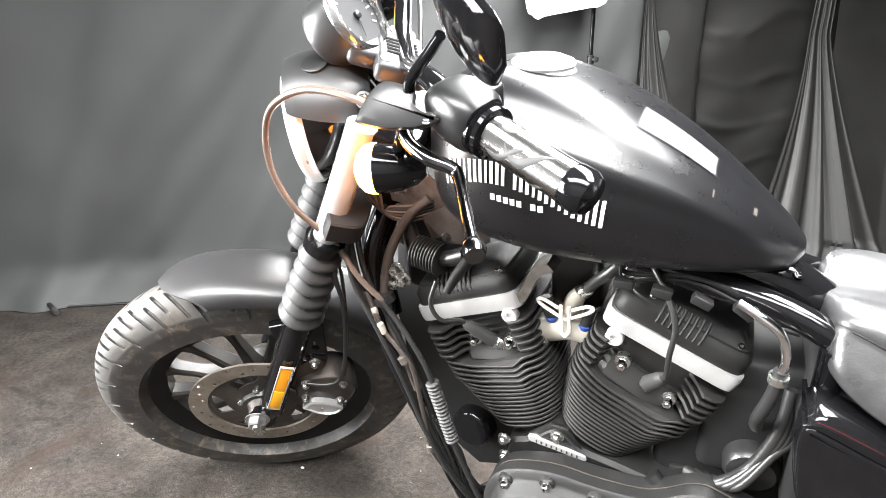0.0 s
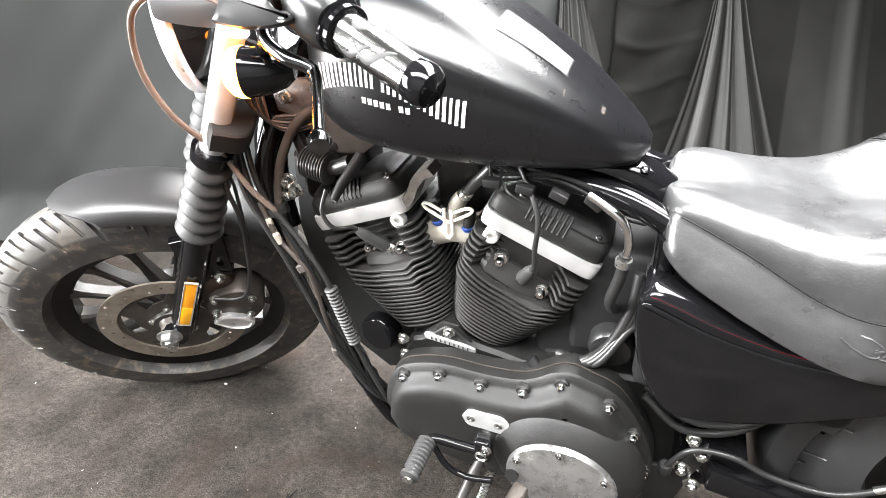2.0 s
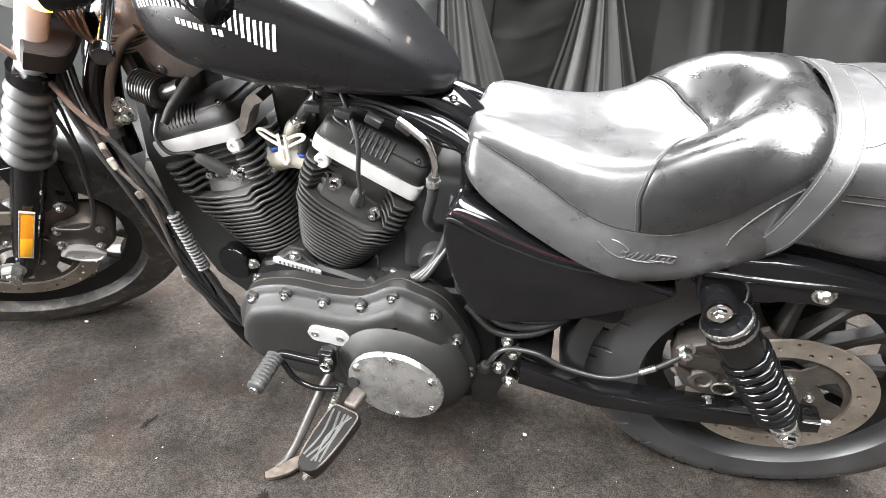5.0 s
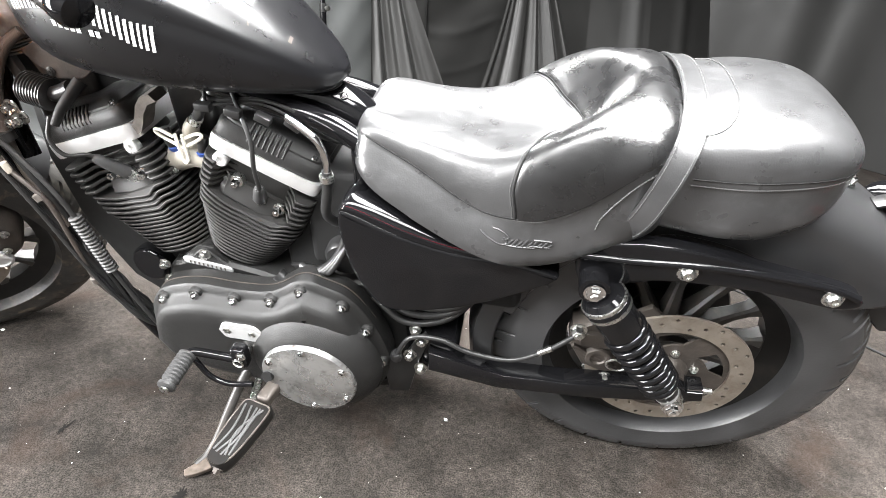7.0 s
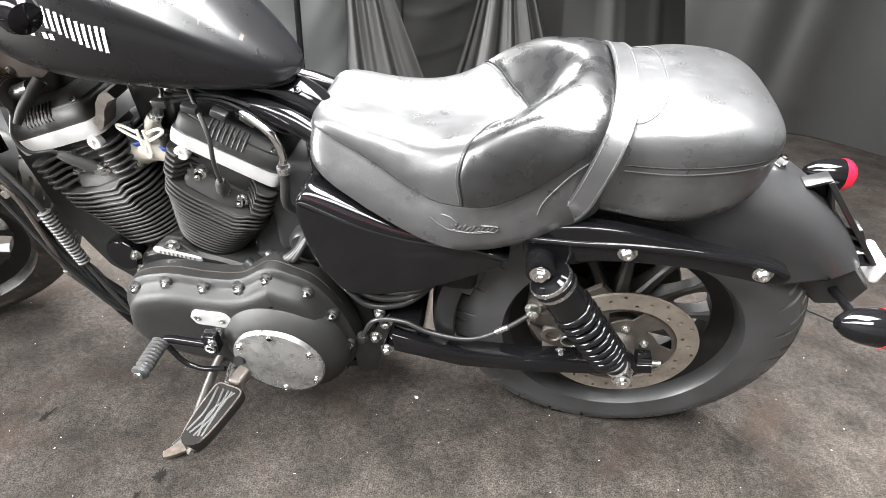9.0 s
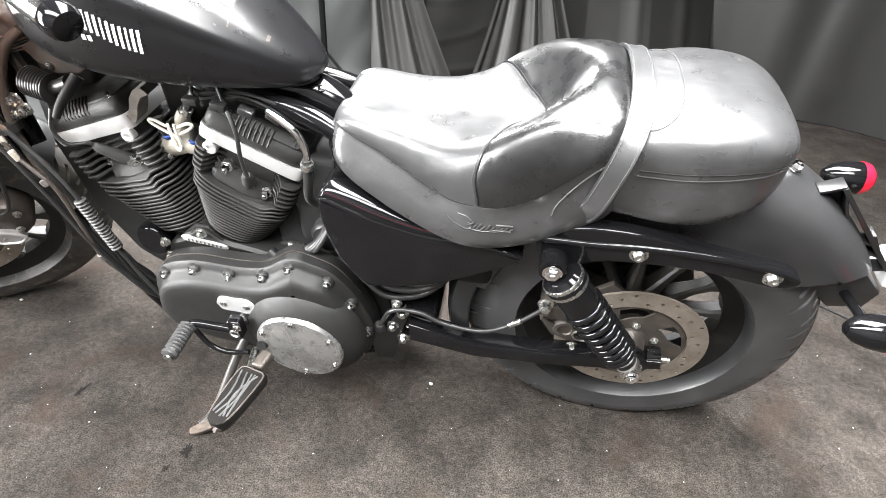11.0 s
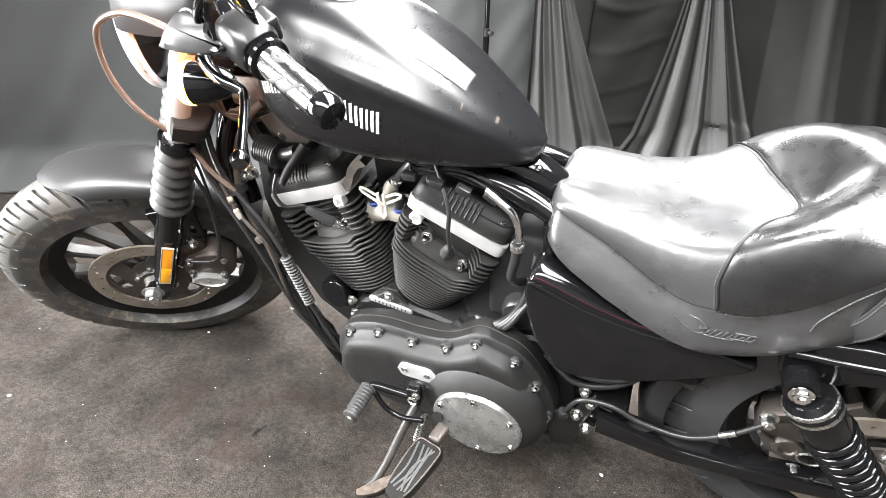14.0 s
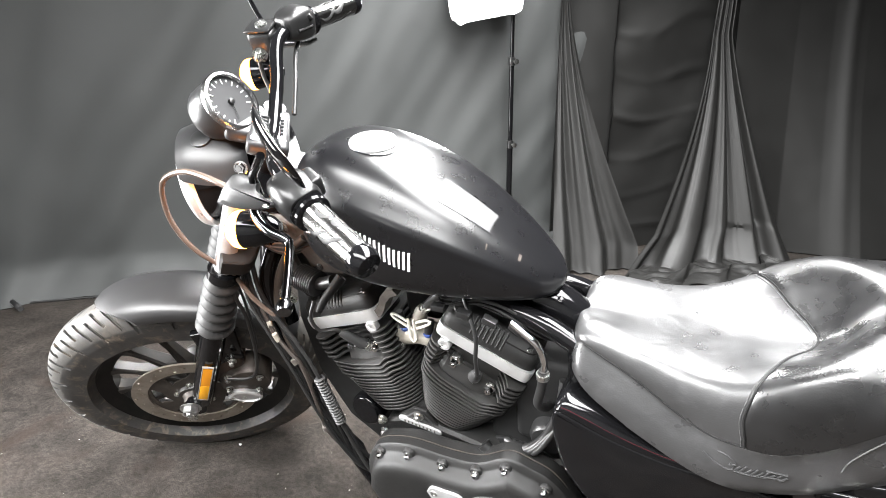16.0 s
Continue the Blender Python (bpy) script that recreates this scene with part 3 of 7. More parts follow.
pad = part("pillion_pad", skin(bmesh.new(), [seat_ring(*r) for r in dense(PAD, 4)]), LEATHER, bike, "smooth black vinyl pillion pad")


# rear mudguard, round the rear wheel
def guard(bm, c, a0, a1, prof, n=40, tip0=0.0, tip1=0.0, thick=0.003):
    """A mudguard: a profile of (y, radius) swept from a0 to a1 degrees, its ends rounded by tip metres."""
    rings = []
    shape = prof
    for i in range(n + 1):
        s = i / n
        prof = shape(s) if callable(shape) else shape
        half = max(abs(y) for y, _ in prof)
        full = [(y, r) for y, r in prof] + [(y * (1 - thick / half), r - thick) for y, r in prof[::-1]]
        ring = []
        for y, r in full:
            e = min(1, abs(y) / max(abs(p[0]) for p in prof))
            lo = a0 + tip0 * e * e
            hi = a1 - tip1 * e * e
            a = radians(lo + (hi - lo) * s)
            ring.append(Vector((c[0] + r * math.cos(a), c[1] + y, c[2] + r * math.sin(a))))
        rings.append(ring)
    return skin(bm, rings)


def arch(half, r, drop, n=7, deep=0.03):
    """A rounded mudguard profile."""
    pts = [(-half, r - drop)]
    for k in range(n + 1):
        a = math.pi * k / n
        c = math.cos(a)
        pts.append((-half * math.copysign(abs(c) ** 0.75, c), r - deep + deep * max(0.0, math.sin(a)) ** 0.85))
    return pts + [(half, r - drop)]


part("belt_pulley", lathe(bmesh.new(), [(0.03, -0.01), (0.1, -0.012), (0.132, -0.016), (0.135, -0.012), (0.135, 0.012), (0.132, 0.016), (0.1, 0.012), (0.03, 0.01)], RA + Vector((0, 0.075, 0)), (0, 1, 0), 48), BLACK, rear_wheel, "black belt pulley")
rear_guard = part("rear_mudguard", guard(bmesh.new(), (-0.005, 0, 0.325), 165, 33, lambda s: arch(0.1, 0.388, 0.07 + 0.05 * max(0.0, min(1.0, (s - 0.45) / 0.25)) - 0.07 * max(0.0, (s - 0.93) / 0.07) ** 2, 18, 0.055), tip1=-9, n=56), GUARD, bike, "satin black rear mudguard")
front_guard = part("front_mudguard", guard(bmesh.new(), FA, 26, 100, arch(0.068, 0.36, 0.034, 12), tip0=0, tip1=15), GUARD, bike, "satin black short front mudguard", STEER)


def bulge(bm, outline, layers, smooth=3):
    """Rings of one outline stacked in y; each layer is (y, shrink in metres)."""
    pts = [Vector((x, 0, z)) for x, z in outline]
    pts = spline(pts + [pts[0]], smooth)[:-1]
    n = len(pts)
    area = sum(pts[i].x * pts[(i + 1) % n].z - pts[(i + 1) % n].x * pts[i].z for i in range(n))
    rings = []
    for y, s in layers:
        ring = []
        for i, p in enumerate(pts):
            d = pts[(i + 1) % n] - pts[i - 1]
            q = Vector((-d.z, 0, d.x)).normalized() * (1 if area > 0 else -1)
            ring.append(Vector((p.x + q.x * s, y, p.z + q.z * s)))
        rings.append(ring)
    return skin(bm, rings)


cover = part("side_cover", bulge(bmesh.new(), [(-0.592, 0.622), (-0.594, 0.587), (-0.582, 0.518), (-0.56, 0.468), (-0.518, 0.425), (-0.4125, 0.45), (-0.324, 0.497), (-0.272, 0.532), (-0.255, 0.553), (-0.285, 0.564), (-0.341, 0.571), (-0.418, 0.574), (-0.505, 0.594), (-0.575, 0.623)],
             [(-0.06, 0.004), (-0.12, 0.0), (-0.143, 0.0), (-0.148, 0.0015), (-0.1505, 0.004), (-0.1515, 0.009)]), GLOSS, bike, "gloss black side cover with a red pinstripe")
CREST = dense([(-0.588, 0.627, 0.4), (-0.575, 0.6255, 1.0), (-0.54, 0.611, 1.25), (-0.505, 0.5965, 1.3), (-0.46, 0.584, 1.1), (-0.418, 0.576, 0.9), (-0.36, 0.573, 0.55), (-0.3, 0.567, 0.25), (-0.262, 0.556, 0.1)], 5)
part("cover_roll", skin(bmesh.new(), [[Vector((x, y, z - 0.003 + k * dz)) for y, dz in ((-0.1495, 0.0), (-0.149, 0.006), (-0.145, 0.012), (-0.137, 0.017), (-0.124, 0.02), (-0.105, 0.0205), (-0.09, 0.016), (-0.085, 0.0))] for x, z, k in CREST]), GLOSS, cover, "rolled gloss black top edge")

# engine
PRIM = [(-1.012, 0.25), (-1.0, 0.31), (-0.965, 0.362), (-0.89, 0.39), (-0.81, 0.39), (-0.742, 0.40), (-0.683, 0.44), (-0.64, 0.432), (-0.597, 0.412), (-0.556, 0.352), (-0.528, 0.265), (-0.545, 0.18), (-0.60, 0.125), (-0.68, 0.112), (-0.78, 0.145), (-0.89, 0.158), (-0.98, 0.19)]
case = part("crankcase", bulge(bmesh.new(), [(-0.995, 0.27), (-0.99, 0.335), (-0.975, 0.372), (-0.94, 0.39), (-0.905, 0.425), (-0.882, 0.425), (-0.85, 0.398), (-0.80, 0.388), (-0.73, 0.375), (-0.66, 0.385), (-0.60, 0.40), (-0.52, 0.39), (-0.46, 0.32), (-0.46, 0.22), (-0.56, 0.14), (-0.7, 0.12), (-0.85, 0.15), (-0.96, 0.2)],
            [(0.15, 0.01), (0.14, 0.0), (-0.066, 0.0), (-0.073, 0.006)]), WRINKLE, bike, "black wrinkle-finish crankcase")
primary = part("primary_cover", bulge(bmesh.new(), PRIM, [(-0.08, 0.006), (-0.086, 0.0), (-0.126, 0.0), (-0.131, 0.004), (-0.133, 0.012), (-0.138, 0.018), (-0.155, 0.022), (-0.163, 0.028), (-0.167, 0.04), (-0.168, 0.06)]), WRINKLE, bike, "black wrinkle-finish primary cover with chrome bolts")
DC = Vector((-0.664, 0, 0.256))
part("clutch_dome", lathe(bmesh.new(), [(0.128, 0.145), (0.126, 0.160), (0.118, 0.172), (0.105, 0.182), (0.095, 0.19), (0.088, 0.193)], DC, LEFT, 56), WRINKLE, primary)
derby = part("clutch_cover", lathe(bmesh.new(), [(0.085, 0.185), (0.09, 0.187), (0.09, 0.198), (0.0875, 0.2015), (0.068, 0.2035), (0.03, 0.2055), (0.0, 0.206)], DC, LEFT, 64), PITTED, primary, "polished alloy round cover, pitted")
for k in range(6):
    a = radians(92 + 60 * k)
    part("cover_bolt", bolt(bmesh.new(), DC + Vector((0.08 * math.cos(a), -0.2015, 0.08 * math.sin(a))), LEFT, 0.0055, 0.005, False), CHROME, derby)
for x, z in ((-0.959, 0.348), (-0.889, 0.374), (-0.814, 0.374), (-0.742, 0.385), (-0.681, 0.42), (-0.608, 0.398), (-0.567, 0.344), (-0.541, 0.261), (-0.56, 0.185)):
    part("bolt_boss", lathe(bmesh.new(), [(0.013, 0.12), (0.013, 0.136), (0.0115, 0.139)], (x, 0, z), LEFT, 20), WRINKLE, primary)
    part("cover_bolt", bolt(bmesh.new(), (x, -0.139, z), LEFT, 0.0062, 0.01, False), CHROME, primary)
part("inspection_cover", bulge(bmesh.new(), [(-0.838, 0.325), (-0.826, 0.344), (-0.80, 0.345), (-0.768, 0.345), (-0.755, 0.326), (-0.768, 0.306), (-0.80, 0.306), (-0.828, 0.307)], [(-0.16, 0), (-0.1705, 0), (-0.172, 0.0015)]), ALLOY, primary, "satin alloy oval cover with two screws")
for x in (-0.822, -0.774):
    part("cover_screw", bolt(bmesh.new(), (x, -0.1715, 0.326), LEFT, 0.0052, 0.0025, False), STEEL, primary)
part("gasket_line", tube(bmesh.new(), [(x, -0.108, z + 0.0012) for x, z in PRIM[1:10]], 0.0011, 6, 4), GRIME, primary)




def step(a, b, x):
    """A smooth rise from 0 at a to 1 at b."""
    q = max(0.0, min(1.0, (x - a) / (b - a)))
    return q * q * (3 - 2 * q)


def cylinder(name, seat, tilt, face, label):
    """A finned cylinder with its head, rocker box and bright gasket band. seat is the middle of the band's lower edge; it tilts in the
    x, z plane; face is the stretch across the head where the fins stand back round the plug."""
    axis = Vector((math.sin(radians(tilt)), 0, math.cos(radians(tilt))))
    side = Vector((axis.z, 0, -axis.x))
    base = Vector(seat)
    cyl = part(name, lathe(bmesh.new(), [(0.052, -0.25), (0.052, -0.1)], base, axis, 32), FINS, bike, label)
    lo, hi = face

    def slab(h, t, lx, ly, power, mat, nm, dip=0.0, notch=0.0, n=64, edge=0.001, shape=None, label=""):
        """A rounded slab across the axis; dip sinks its near edge under the plug's face, notch sets it back there."""
        rings = []
        for hh, g in shape or ((0, edge), (t * 0.25, 0), (t * 0.75, 0), (t, edge)):
            ring = []
            for k in range(n):
                a = 2 * math.pi * (k + 0.5) / n
                c, q = math.cos(a), math.sin(a)
                x = math.copysign(abs(c) ** power, c) * (lx - g)
                y = math.copysign(abs(q) ** power, q) * (ly - g)
                w = step(lo - 0.014, lo + 0.006, x) * (1 - step(hi - 0.006, hi + 0.014, x))
                if notch and y < 0:
                    y = y + (max(y, -notch) - y) * w
                sink = step(lo - 0.03, lo + 0.03, x) * (1 - step(hi - 0.012, hi + 0.016, x)) * step(0.0, 0.03, -y)
                ring.append(base + axis * (h + hh - dip * sink * (1 + 0.5 * step(lo, hi, x))) + side * x + Vector((0, y, 0)))
            rings.append(ring)
        return part(nm, skin(bmesh.new(), rings), mat, cyl, label)

    for k in range(11):
        q = k / 10
        slab(-0.226 + 0.0096 * k, 0.0046, 0.068 + 0.027 * q ** 0.8, 0.07 + 0.008 * q, 0.85 - 0.3 * q, FINS, "fin", 0.006 * q * q)
    for k in range(4):
        slab(-0.119 + 0.0112 * k, 0.005, 0.096 + 0.001 * k, 0.079, 0.42, FINS, "fin", 0.0065 + 0.001 * k)
    for k in range(5):
        slab(-0.072 + 0.0124 * k, 0.0052, 0.0985, 0.0785, 0.26, FINS, "fin", 0.0, 0.045)
    # core coloured dark in place of the shade between the fins
    slab(-0.24, 0.14, 0.056, 0.056, 0.9, DARK, "shaded_core")
    slab(-0.1, 0.095, 0.082, 0.046, 0.5, FINS, "head")
    rings = []
    for h, y in ((-0.089, -0.02), (-0.088, -0.066), (-0.082, -0.068), (-0.072, -0.063), (-0.062, -0.058), (-0.05, -0.054), (-0.046, -0.02)):
        rings.append([base + axis * (h - 0.008 * q) + side * x + Vector((0, y + e, 0)) for x, e, q in ((lo - 0.002, 0.012, 0), (lo + 0.008, 0.002, 0), (lo + 0.03, 0, 0.2), (hi - 0.03, 0, 0.8), (hi - 0.008, 0.002, 1), (hi + 0.002, 0.012, 1), (hi - 0.02, 0.06, 1), (lo + 0.02, 0.06, 0))])
    part("plug_face", skin(bmesh.new(), rings), FINS, cyl)
    slab(0.0, 0.0265, 0.0955, 0.07, 0.16, ALLOY, "gasket_band", label="bright alloy gasket band")
    slab(0.0262, 0.03, 0.0935, 0.067, 0.24, WRINKLE, "rocker_base", shape=((0, 0.001), (0.004, 0), (0.022, 0.002), (0.027, 0.006), (0.03, 0.009)))
    slab(0.0555, 0.02, 0.086, 0.058, 0.3, WRINKLE, "rocker_lid", shape=((0, 0), (0.004, 0.001), (0.012, 0.012), (0.0155, 0.024), (0.0165, 0.038)))
    for k in range(8):
        x = -0.036 + 0.0085 * k
        part("rib", tube(bmesh.new(), [base + axis * h + side * x + Vector((0, y, 0)) for h, y in ((0.042, -0.0655), (0.0535, -0.061), (0.06, -0.057), (0.068, -0.047))], 0.0022, 8, 2), WRINKLE, cyl)
    return cyl, base, axis, side


front_cyl, base_f, axis_f, side_f = cylinder("front_cylinder", (-1.035, 0, 0.6175), -20.8, (-0.042, 0.052), "black finned front cylinder with pale fin edges")
rear_cyl, base_r, axis_r, side_r = cylinder("rear_cylinder", (-0.7455, 0, 0.6155), 24.5, (-0.06, 0.055), "black finned rear cylinder with pale fin edges")


# fork and swingarm
def fork_at(z, y):
    return Vector((-1.392 + (z - 0.632) * 0.577, y, z))


for y in (-0.095, 0.095):
    leg = part("fork_leg", lathe(bmesh.new(), [(0.0, -0.335), (0.02, -0.335), (0.026, -0.32), (0.026, -0.26), (0.0275, -0.1), (0.0275, 0.0)], fork_at(0.632, y), RAKE, 32), GLOSS, bike, "gloss black fork slider", FORK)
    prof = [(0.03, -0.004)]
    for k in range(6):
        h = 0.172 * k / 6
        g = 0.0405 - 0.0011 * k
        prof += [(g - 0.006, h), (g - 0.0015, h + 0.003), (g, h + 0.007), (g - 0.0015, h + 0.012), (g - 0.0075, h + 0.023), (g - 0.009, h + 0.026)]
    prof += [(0.031, 0.174), (0.024, 0.178)]
    part("gaiter", lathe(bmesh.new(), prof, fork_at(0.632, y), RAKE, 36), SOFT, leg, "ribbed black rubber fork gaiter", FORK)
    part("fork_tube", lathe(bmesh.new(), [(0.021, 0.165), (0.021, 0.4)], fork_at(0.632, y), RAKE, 32), TUBE, leg, "chromed fork tube", FORK)
    part("clamp_ring", lathe(bmesh.new(), [(0.021, 0.17), (0.0315, 0.172), (0.0315, 0.194), (0.021, 0.197)], fork_at(0.632, y), RAKE, 32), GLOSS, leg, "", FORK)
b = bmesh.new()
plate(b, [(-0.451, 0.32), (-0.31, 0.288), (-0.206, 0.294), (-0.05, 0.318), (0.03, 0.33), (0.035, 0.306), (-0.03, 0.288), (-0.155, 0.264), (-0.316, 0.248), (-0.451, 0.268)], -0.105, -0.145, 0.006)
plate(b, [(-0.451, 0.32), (-0.31, 0.288), (-0.206, 0.294), (-0.05, 0.318), (0.03, 0.33), (0.035, 0.306), (-0.03, 0.288), (-0.155, 0.264), (-0.316, 0.248), (-0.451, 0.268)], 0.105, 0.145, 0.006)
box(b, (-0.47, -0.12, 0.24), (-0.40, 0.12, 0.33), 0.01)
swing = part("swingarm", b, GLOSS, bike, "gloss black swingarm")
for y, s in ((-0.17, 1), (0.17, -1)):
    lo, hi = Vector((-0.03, y, 0.333)), Vector((-0.208, y, 0.57))
    d = (hi - lo).normalized()
    n = (hi - lo).length
    shock = part("shock_absorber", lathe(bmesh.new(), [(0.012, 0.012), (0.021, 0.024), (0.021, n * 0.6), (0.012, n * 0.62)], lo, d, 28), BLACK, bike, "black rear shock absorber with gloss coil spring")
    part("shroud", lathe(bmesh.new(), [(0.024, n * 0.6), (0.031, n * 0.605), (0.033, n * 0.62), (0.033, n * 0.84), (0.036, n * 0.85), (0.036, n * 0.875), (0.033, n * 0.885), (0.033, n * 0.9), (0.027, n * 0.925), (0.02, n * 0.93)], lo, d, 32), GLOSS, shock)
    u = d.orthogonal().normalized()
    v = d.cross(u)
    coil = [lo + d * (0.05 + (n * 0.66 - 0.05) * (k / 160) ** 1.3) + (0.0275 + 0.003 * k / 160) * (u * math.cos(k * 2 * math.pi * 9 / 160) + v * math.sin(k * 2 * math.pi * 9 / 160)) for k in range(161)]
    part("spring", tube(bmesh.new(), coil, 0.0064, 10, 0), GLOSS, shock)
    for h, q in ((0.835, 0.0355), (0.885, 0.0355)):
        part("collar_ring", lathe(bmesh.new(), [(q - 0.006, n * h - 0.004), (q, n * h - 0.003), (q, n * h + 0.003), (q - 0.006, n * h + 0.004)], lo, d, 36), STEEL, shock, "bright collar ring")
    part("lower_body", lathe(bmesh.new(), [(0.018, 0.014), (0.0205, 0.018), (0.0215, 0.05), (0.019, 0.054)], lo, d, 28), ALLOY, shock, "polished lower body")
    for p, q in ((lo, 0.018), (hi, 0.022)):
        part("eye", lathe(bmesh.new(), [(0.008, -0.017), (q, -0.015), (q, 0.015), (0.008, 0.017)], p, (0, 1, 0), 28), GLOSS if p is hi else STEEL, shock)
        part("mount_bolt", bolt(bmesh.new(), p + LEFT * 0.018 * s, LEFT * s, 0.0115, 0.009), CHROME, shock)
for y0, y1, s in ((-0.125, -0.145, 1), (0.125, 0.145, -1)):
    strut = part("mudguard_strut", bulge(bmesh.new(), [(-0.24, 0.60), (-0.235, 0.62), (-0.155, 0.636), (-0.068, 0.634), (0.016, 0.619), (0.1, 0.606), (0.138, 0.598), (0.157, 0.585), (0.15, 0.571), (0.121, 0.566), (0.026, 0.578), (-0.053, 0.578), (-0.124, 0.571), (-0.18, 0.55), (-0.225, 0.548)], [(y0, 0), (y1, 0), (y1 - 0.0016 * s, 0.0006), (y1 - 0.003 * s, 0.0022), (y1 - 0.0036 * s, 0.005), (y1 - 0.0038 * s, 0.008)], 2), GLOSS, bike, "gloss black mudguard strut")
    part("strut_bead", tube(bmesh.new(), [(-0.235, y1 - 0.003 * s, 0.602), (-0.19, y1 - 0.003 * s, 0.603), (-0.148, y1 - 0.003 * s, 0.605), (-0.063, y1 - 0.003 * s, 0.612), (0.03, y1 - 0.003 * s, 0.611), (0.109, y1 - 0.003 * s, 0.603), (0.146, y1 - 0.003 * s, 0.592)], 0.0058, 16, 5), GLOSS, strut)
    for x, z in ((-0.083, 0.597), (0.115, 0.587)):
        part("strut_bolt", lathe(bmesh.new(), [(0.0145, 0.0), (0.0145, 0.002), (0.011, 0.003), (0.0105, 0.007), (0.0075, 0.0105), (0.004, 0.011), (0.0035, 0.0085), (0.0, 0.0085)], (x, y1 - 0.0026 * s, z), LEFT * s, 28), STEEL, strut)


# ---- front end ----
def F(p):
    """A place of the unturned front end, turned with the bars."""
    return BARS @ Vector(p)


yoke = part("lower_yoke", bulge(bmesh.new(), [(-0.03, -0.125), (-0.035, -0.1), (-0.03, -0.06), (0.03, 0), (-0.03, 0.06), (-0.035, 0.1), (-0.03, 0.12), (0.02, 0.12), (0.035, 0.05), (0.04, 0.0), (0.035, -0.05), (0.018, -0.115)],
       [(-0.018, 0.003), (-0.015, 0), (0.015, 0), (0.018, 0.003)]), DARK, bike, "black fork yoke",
       STEER @ Matrix.Translation(fork_at(0.818, 0) + Vector((0.03, 0, 0))) @ Matrix.Rotation(radians(30), 4, "Y") @ Matrix.Rotation(radians(-90), 4, "X"))
part("upper_yoke", bulge(bmesh.new(), [(-0.03, -0.125), (-0.035, -0.1), (-0.01, -0.05), (0.0, 0), (-0.01, 0.05), (-0.035, 0.1), (-0.03, 0.125), (0.03, 0.128), (0.06, 0.05), (0.065, 0.0), (0.06, -0.05), (0.03, -0.128)],
       [(-0.012, 0.003), (-0.009, 0), (0.009, 0), (0.012, 0.003)]), GLOSS, bike, "gloss black upper fork yoke",
       BARS @ Matrix.Translation(fork_at(0.965, 0) + Vector((0.03, 0, 0))) @ Matrix.Rotation(radians(30), 4, "Y") @ Matrix.Rotation(radians(-90), 4, "X"))
for y in (-0.095, 0.095):
    part("fork_cap", lathe(bmesh.new(), [(0.024, 0.385), (0.024, 0.402), (0.02, 0.408), (0.0, 0.409)], fork_at(0.632, y), RAKE, 28), CHROME, bike, "chromed fork cap", BARS)

# headlamp under its brow
HL = Vector((-1.262, 0, 0.948))
FWD = Vector((-1, 0, 0.02)).normalized()
lamp = part("headlamp", lathe(bmesh.new(), [(0.0, -0.085), (0.03, -0.082), (0.055, -0.068), (0.071, -0.042), (0.08, -0.012), (0.0835, 0.008), (0.084, 0.024)], HL, FWD, 48), GLOSS, bike, "gloss black headlamp shell", BARS)
part("trim_ring", lathe(bmesh.new(), [(0.078, 0.02), (0.0865, 0.021), (0.09, 0.026), (0.0895, 0.035), (0.086, 0.042), (0.079, 0.046), (0.074, 0.04), (0.074, 0.024)], HL, FWD, 64), TRIM, lamp, "chrome trim ring", BARS)
part("lens", lathe(bmesh.new(), [(0.075, 0.036), (0.06, 0.046), (0.035, 0.053), (0.0, 0.056)], HL, FWD, 40), LENS, lamp, "clear headlamp lens", BARS)
b = bmesh.new()
rings = []
for i in range(17):
    s = i / 16
    x = HL.x - 0.036 + 0.115 * s
    rr = 0.0985 * (1 - 0.34 * s ** 2.6) * (0.975 + 0.025 * min(1, s * 6))
    lift = 0.002 + 0.012 * s
    span = 50 + 30 * s ** 0.8
    outer = [Vector((x, -rr * math.sin(radians(a)), HL.z + lift + rr * math.cos(radians(a)))) for a in [span * (1 - 2 * k / 24) for k in range(25)]]
    inner = [Vector((x, p.y * 0.96, HL.z + lift + (p.z - HL.z - lift) * 0.96)) for p in outer[::-1]]
    rings.append(outer + inner)
brow = part("headlamp_brow", skin(b, rings), GUARD, bike, "matt black brow over the headlamp", BARS)
part("brow_plug", lathe(bmesh.new(), [(0.0, 0.0), (0.019, 0.0), (0.019, 0.003), (0.0165, 0.004), (0.0, 0.0045)], HL + Vector((0.012, -0.02, 0.0985)), (0, -0.2, 1), 32), BLACK, brow, "round black plug", BARS)
part("brow_bolt", bolt(bmesh.new(), (-1.192, -0.072, 1.008), (0, -0.85, 0.5), 0.009, 0.01), CHROME, brow, "chromed bolt", BARS)

# instrument
SP = Vector((-1.178, 0, 1.092))
SN = Vector((0.82, -0.3, 0.5)).normalized()
gauge = part("speedometer", lathe(bmesh.new(), [(r * 0.9, h * 0.9) for r, h in [(0.0, -0.068), (0.046, -0.067), (0.052, -0.064), (0.0545, -0.058), (0.055, -0.05), (0.0555, -0.012), (0.053, -0.008)]], SP, SN, 44), GUARD, bike, "matt black speedometer can", BARS)
part("bezel", lathe(bmesh.new(), [(r * 0.9, h * 0.9) for r, h in [(0.053, -0.01), (0.0575, -0.008), (0.0585, 0.0), (0.056, 0.005), (0.051, 0.006), (0.0495, 0.001), (0.0495, -0.008), (0.053, -0.01)]], SP, SN, 44), material("grey_bezel", (0.4, 0.4, 0.4), 0.25, 1.0), gauge, "grey metal bezel", BARS)
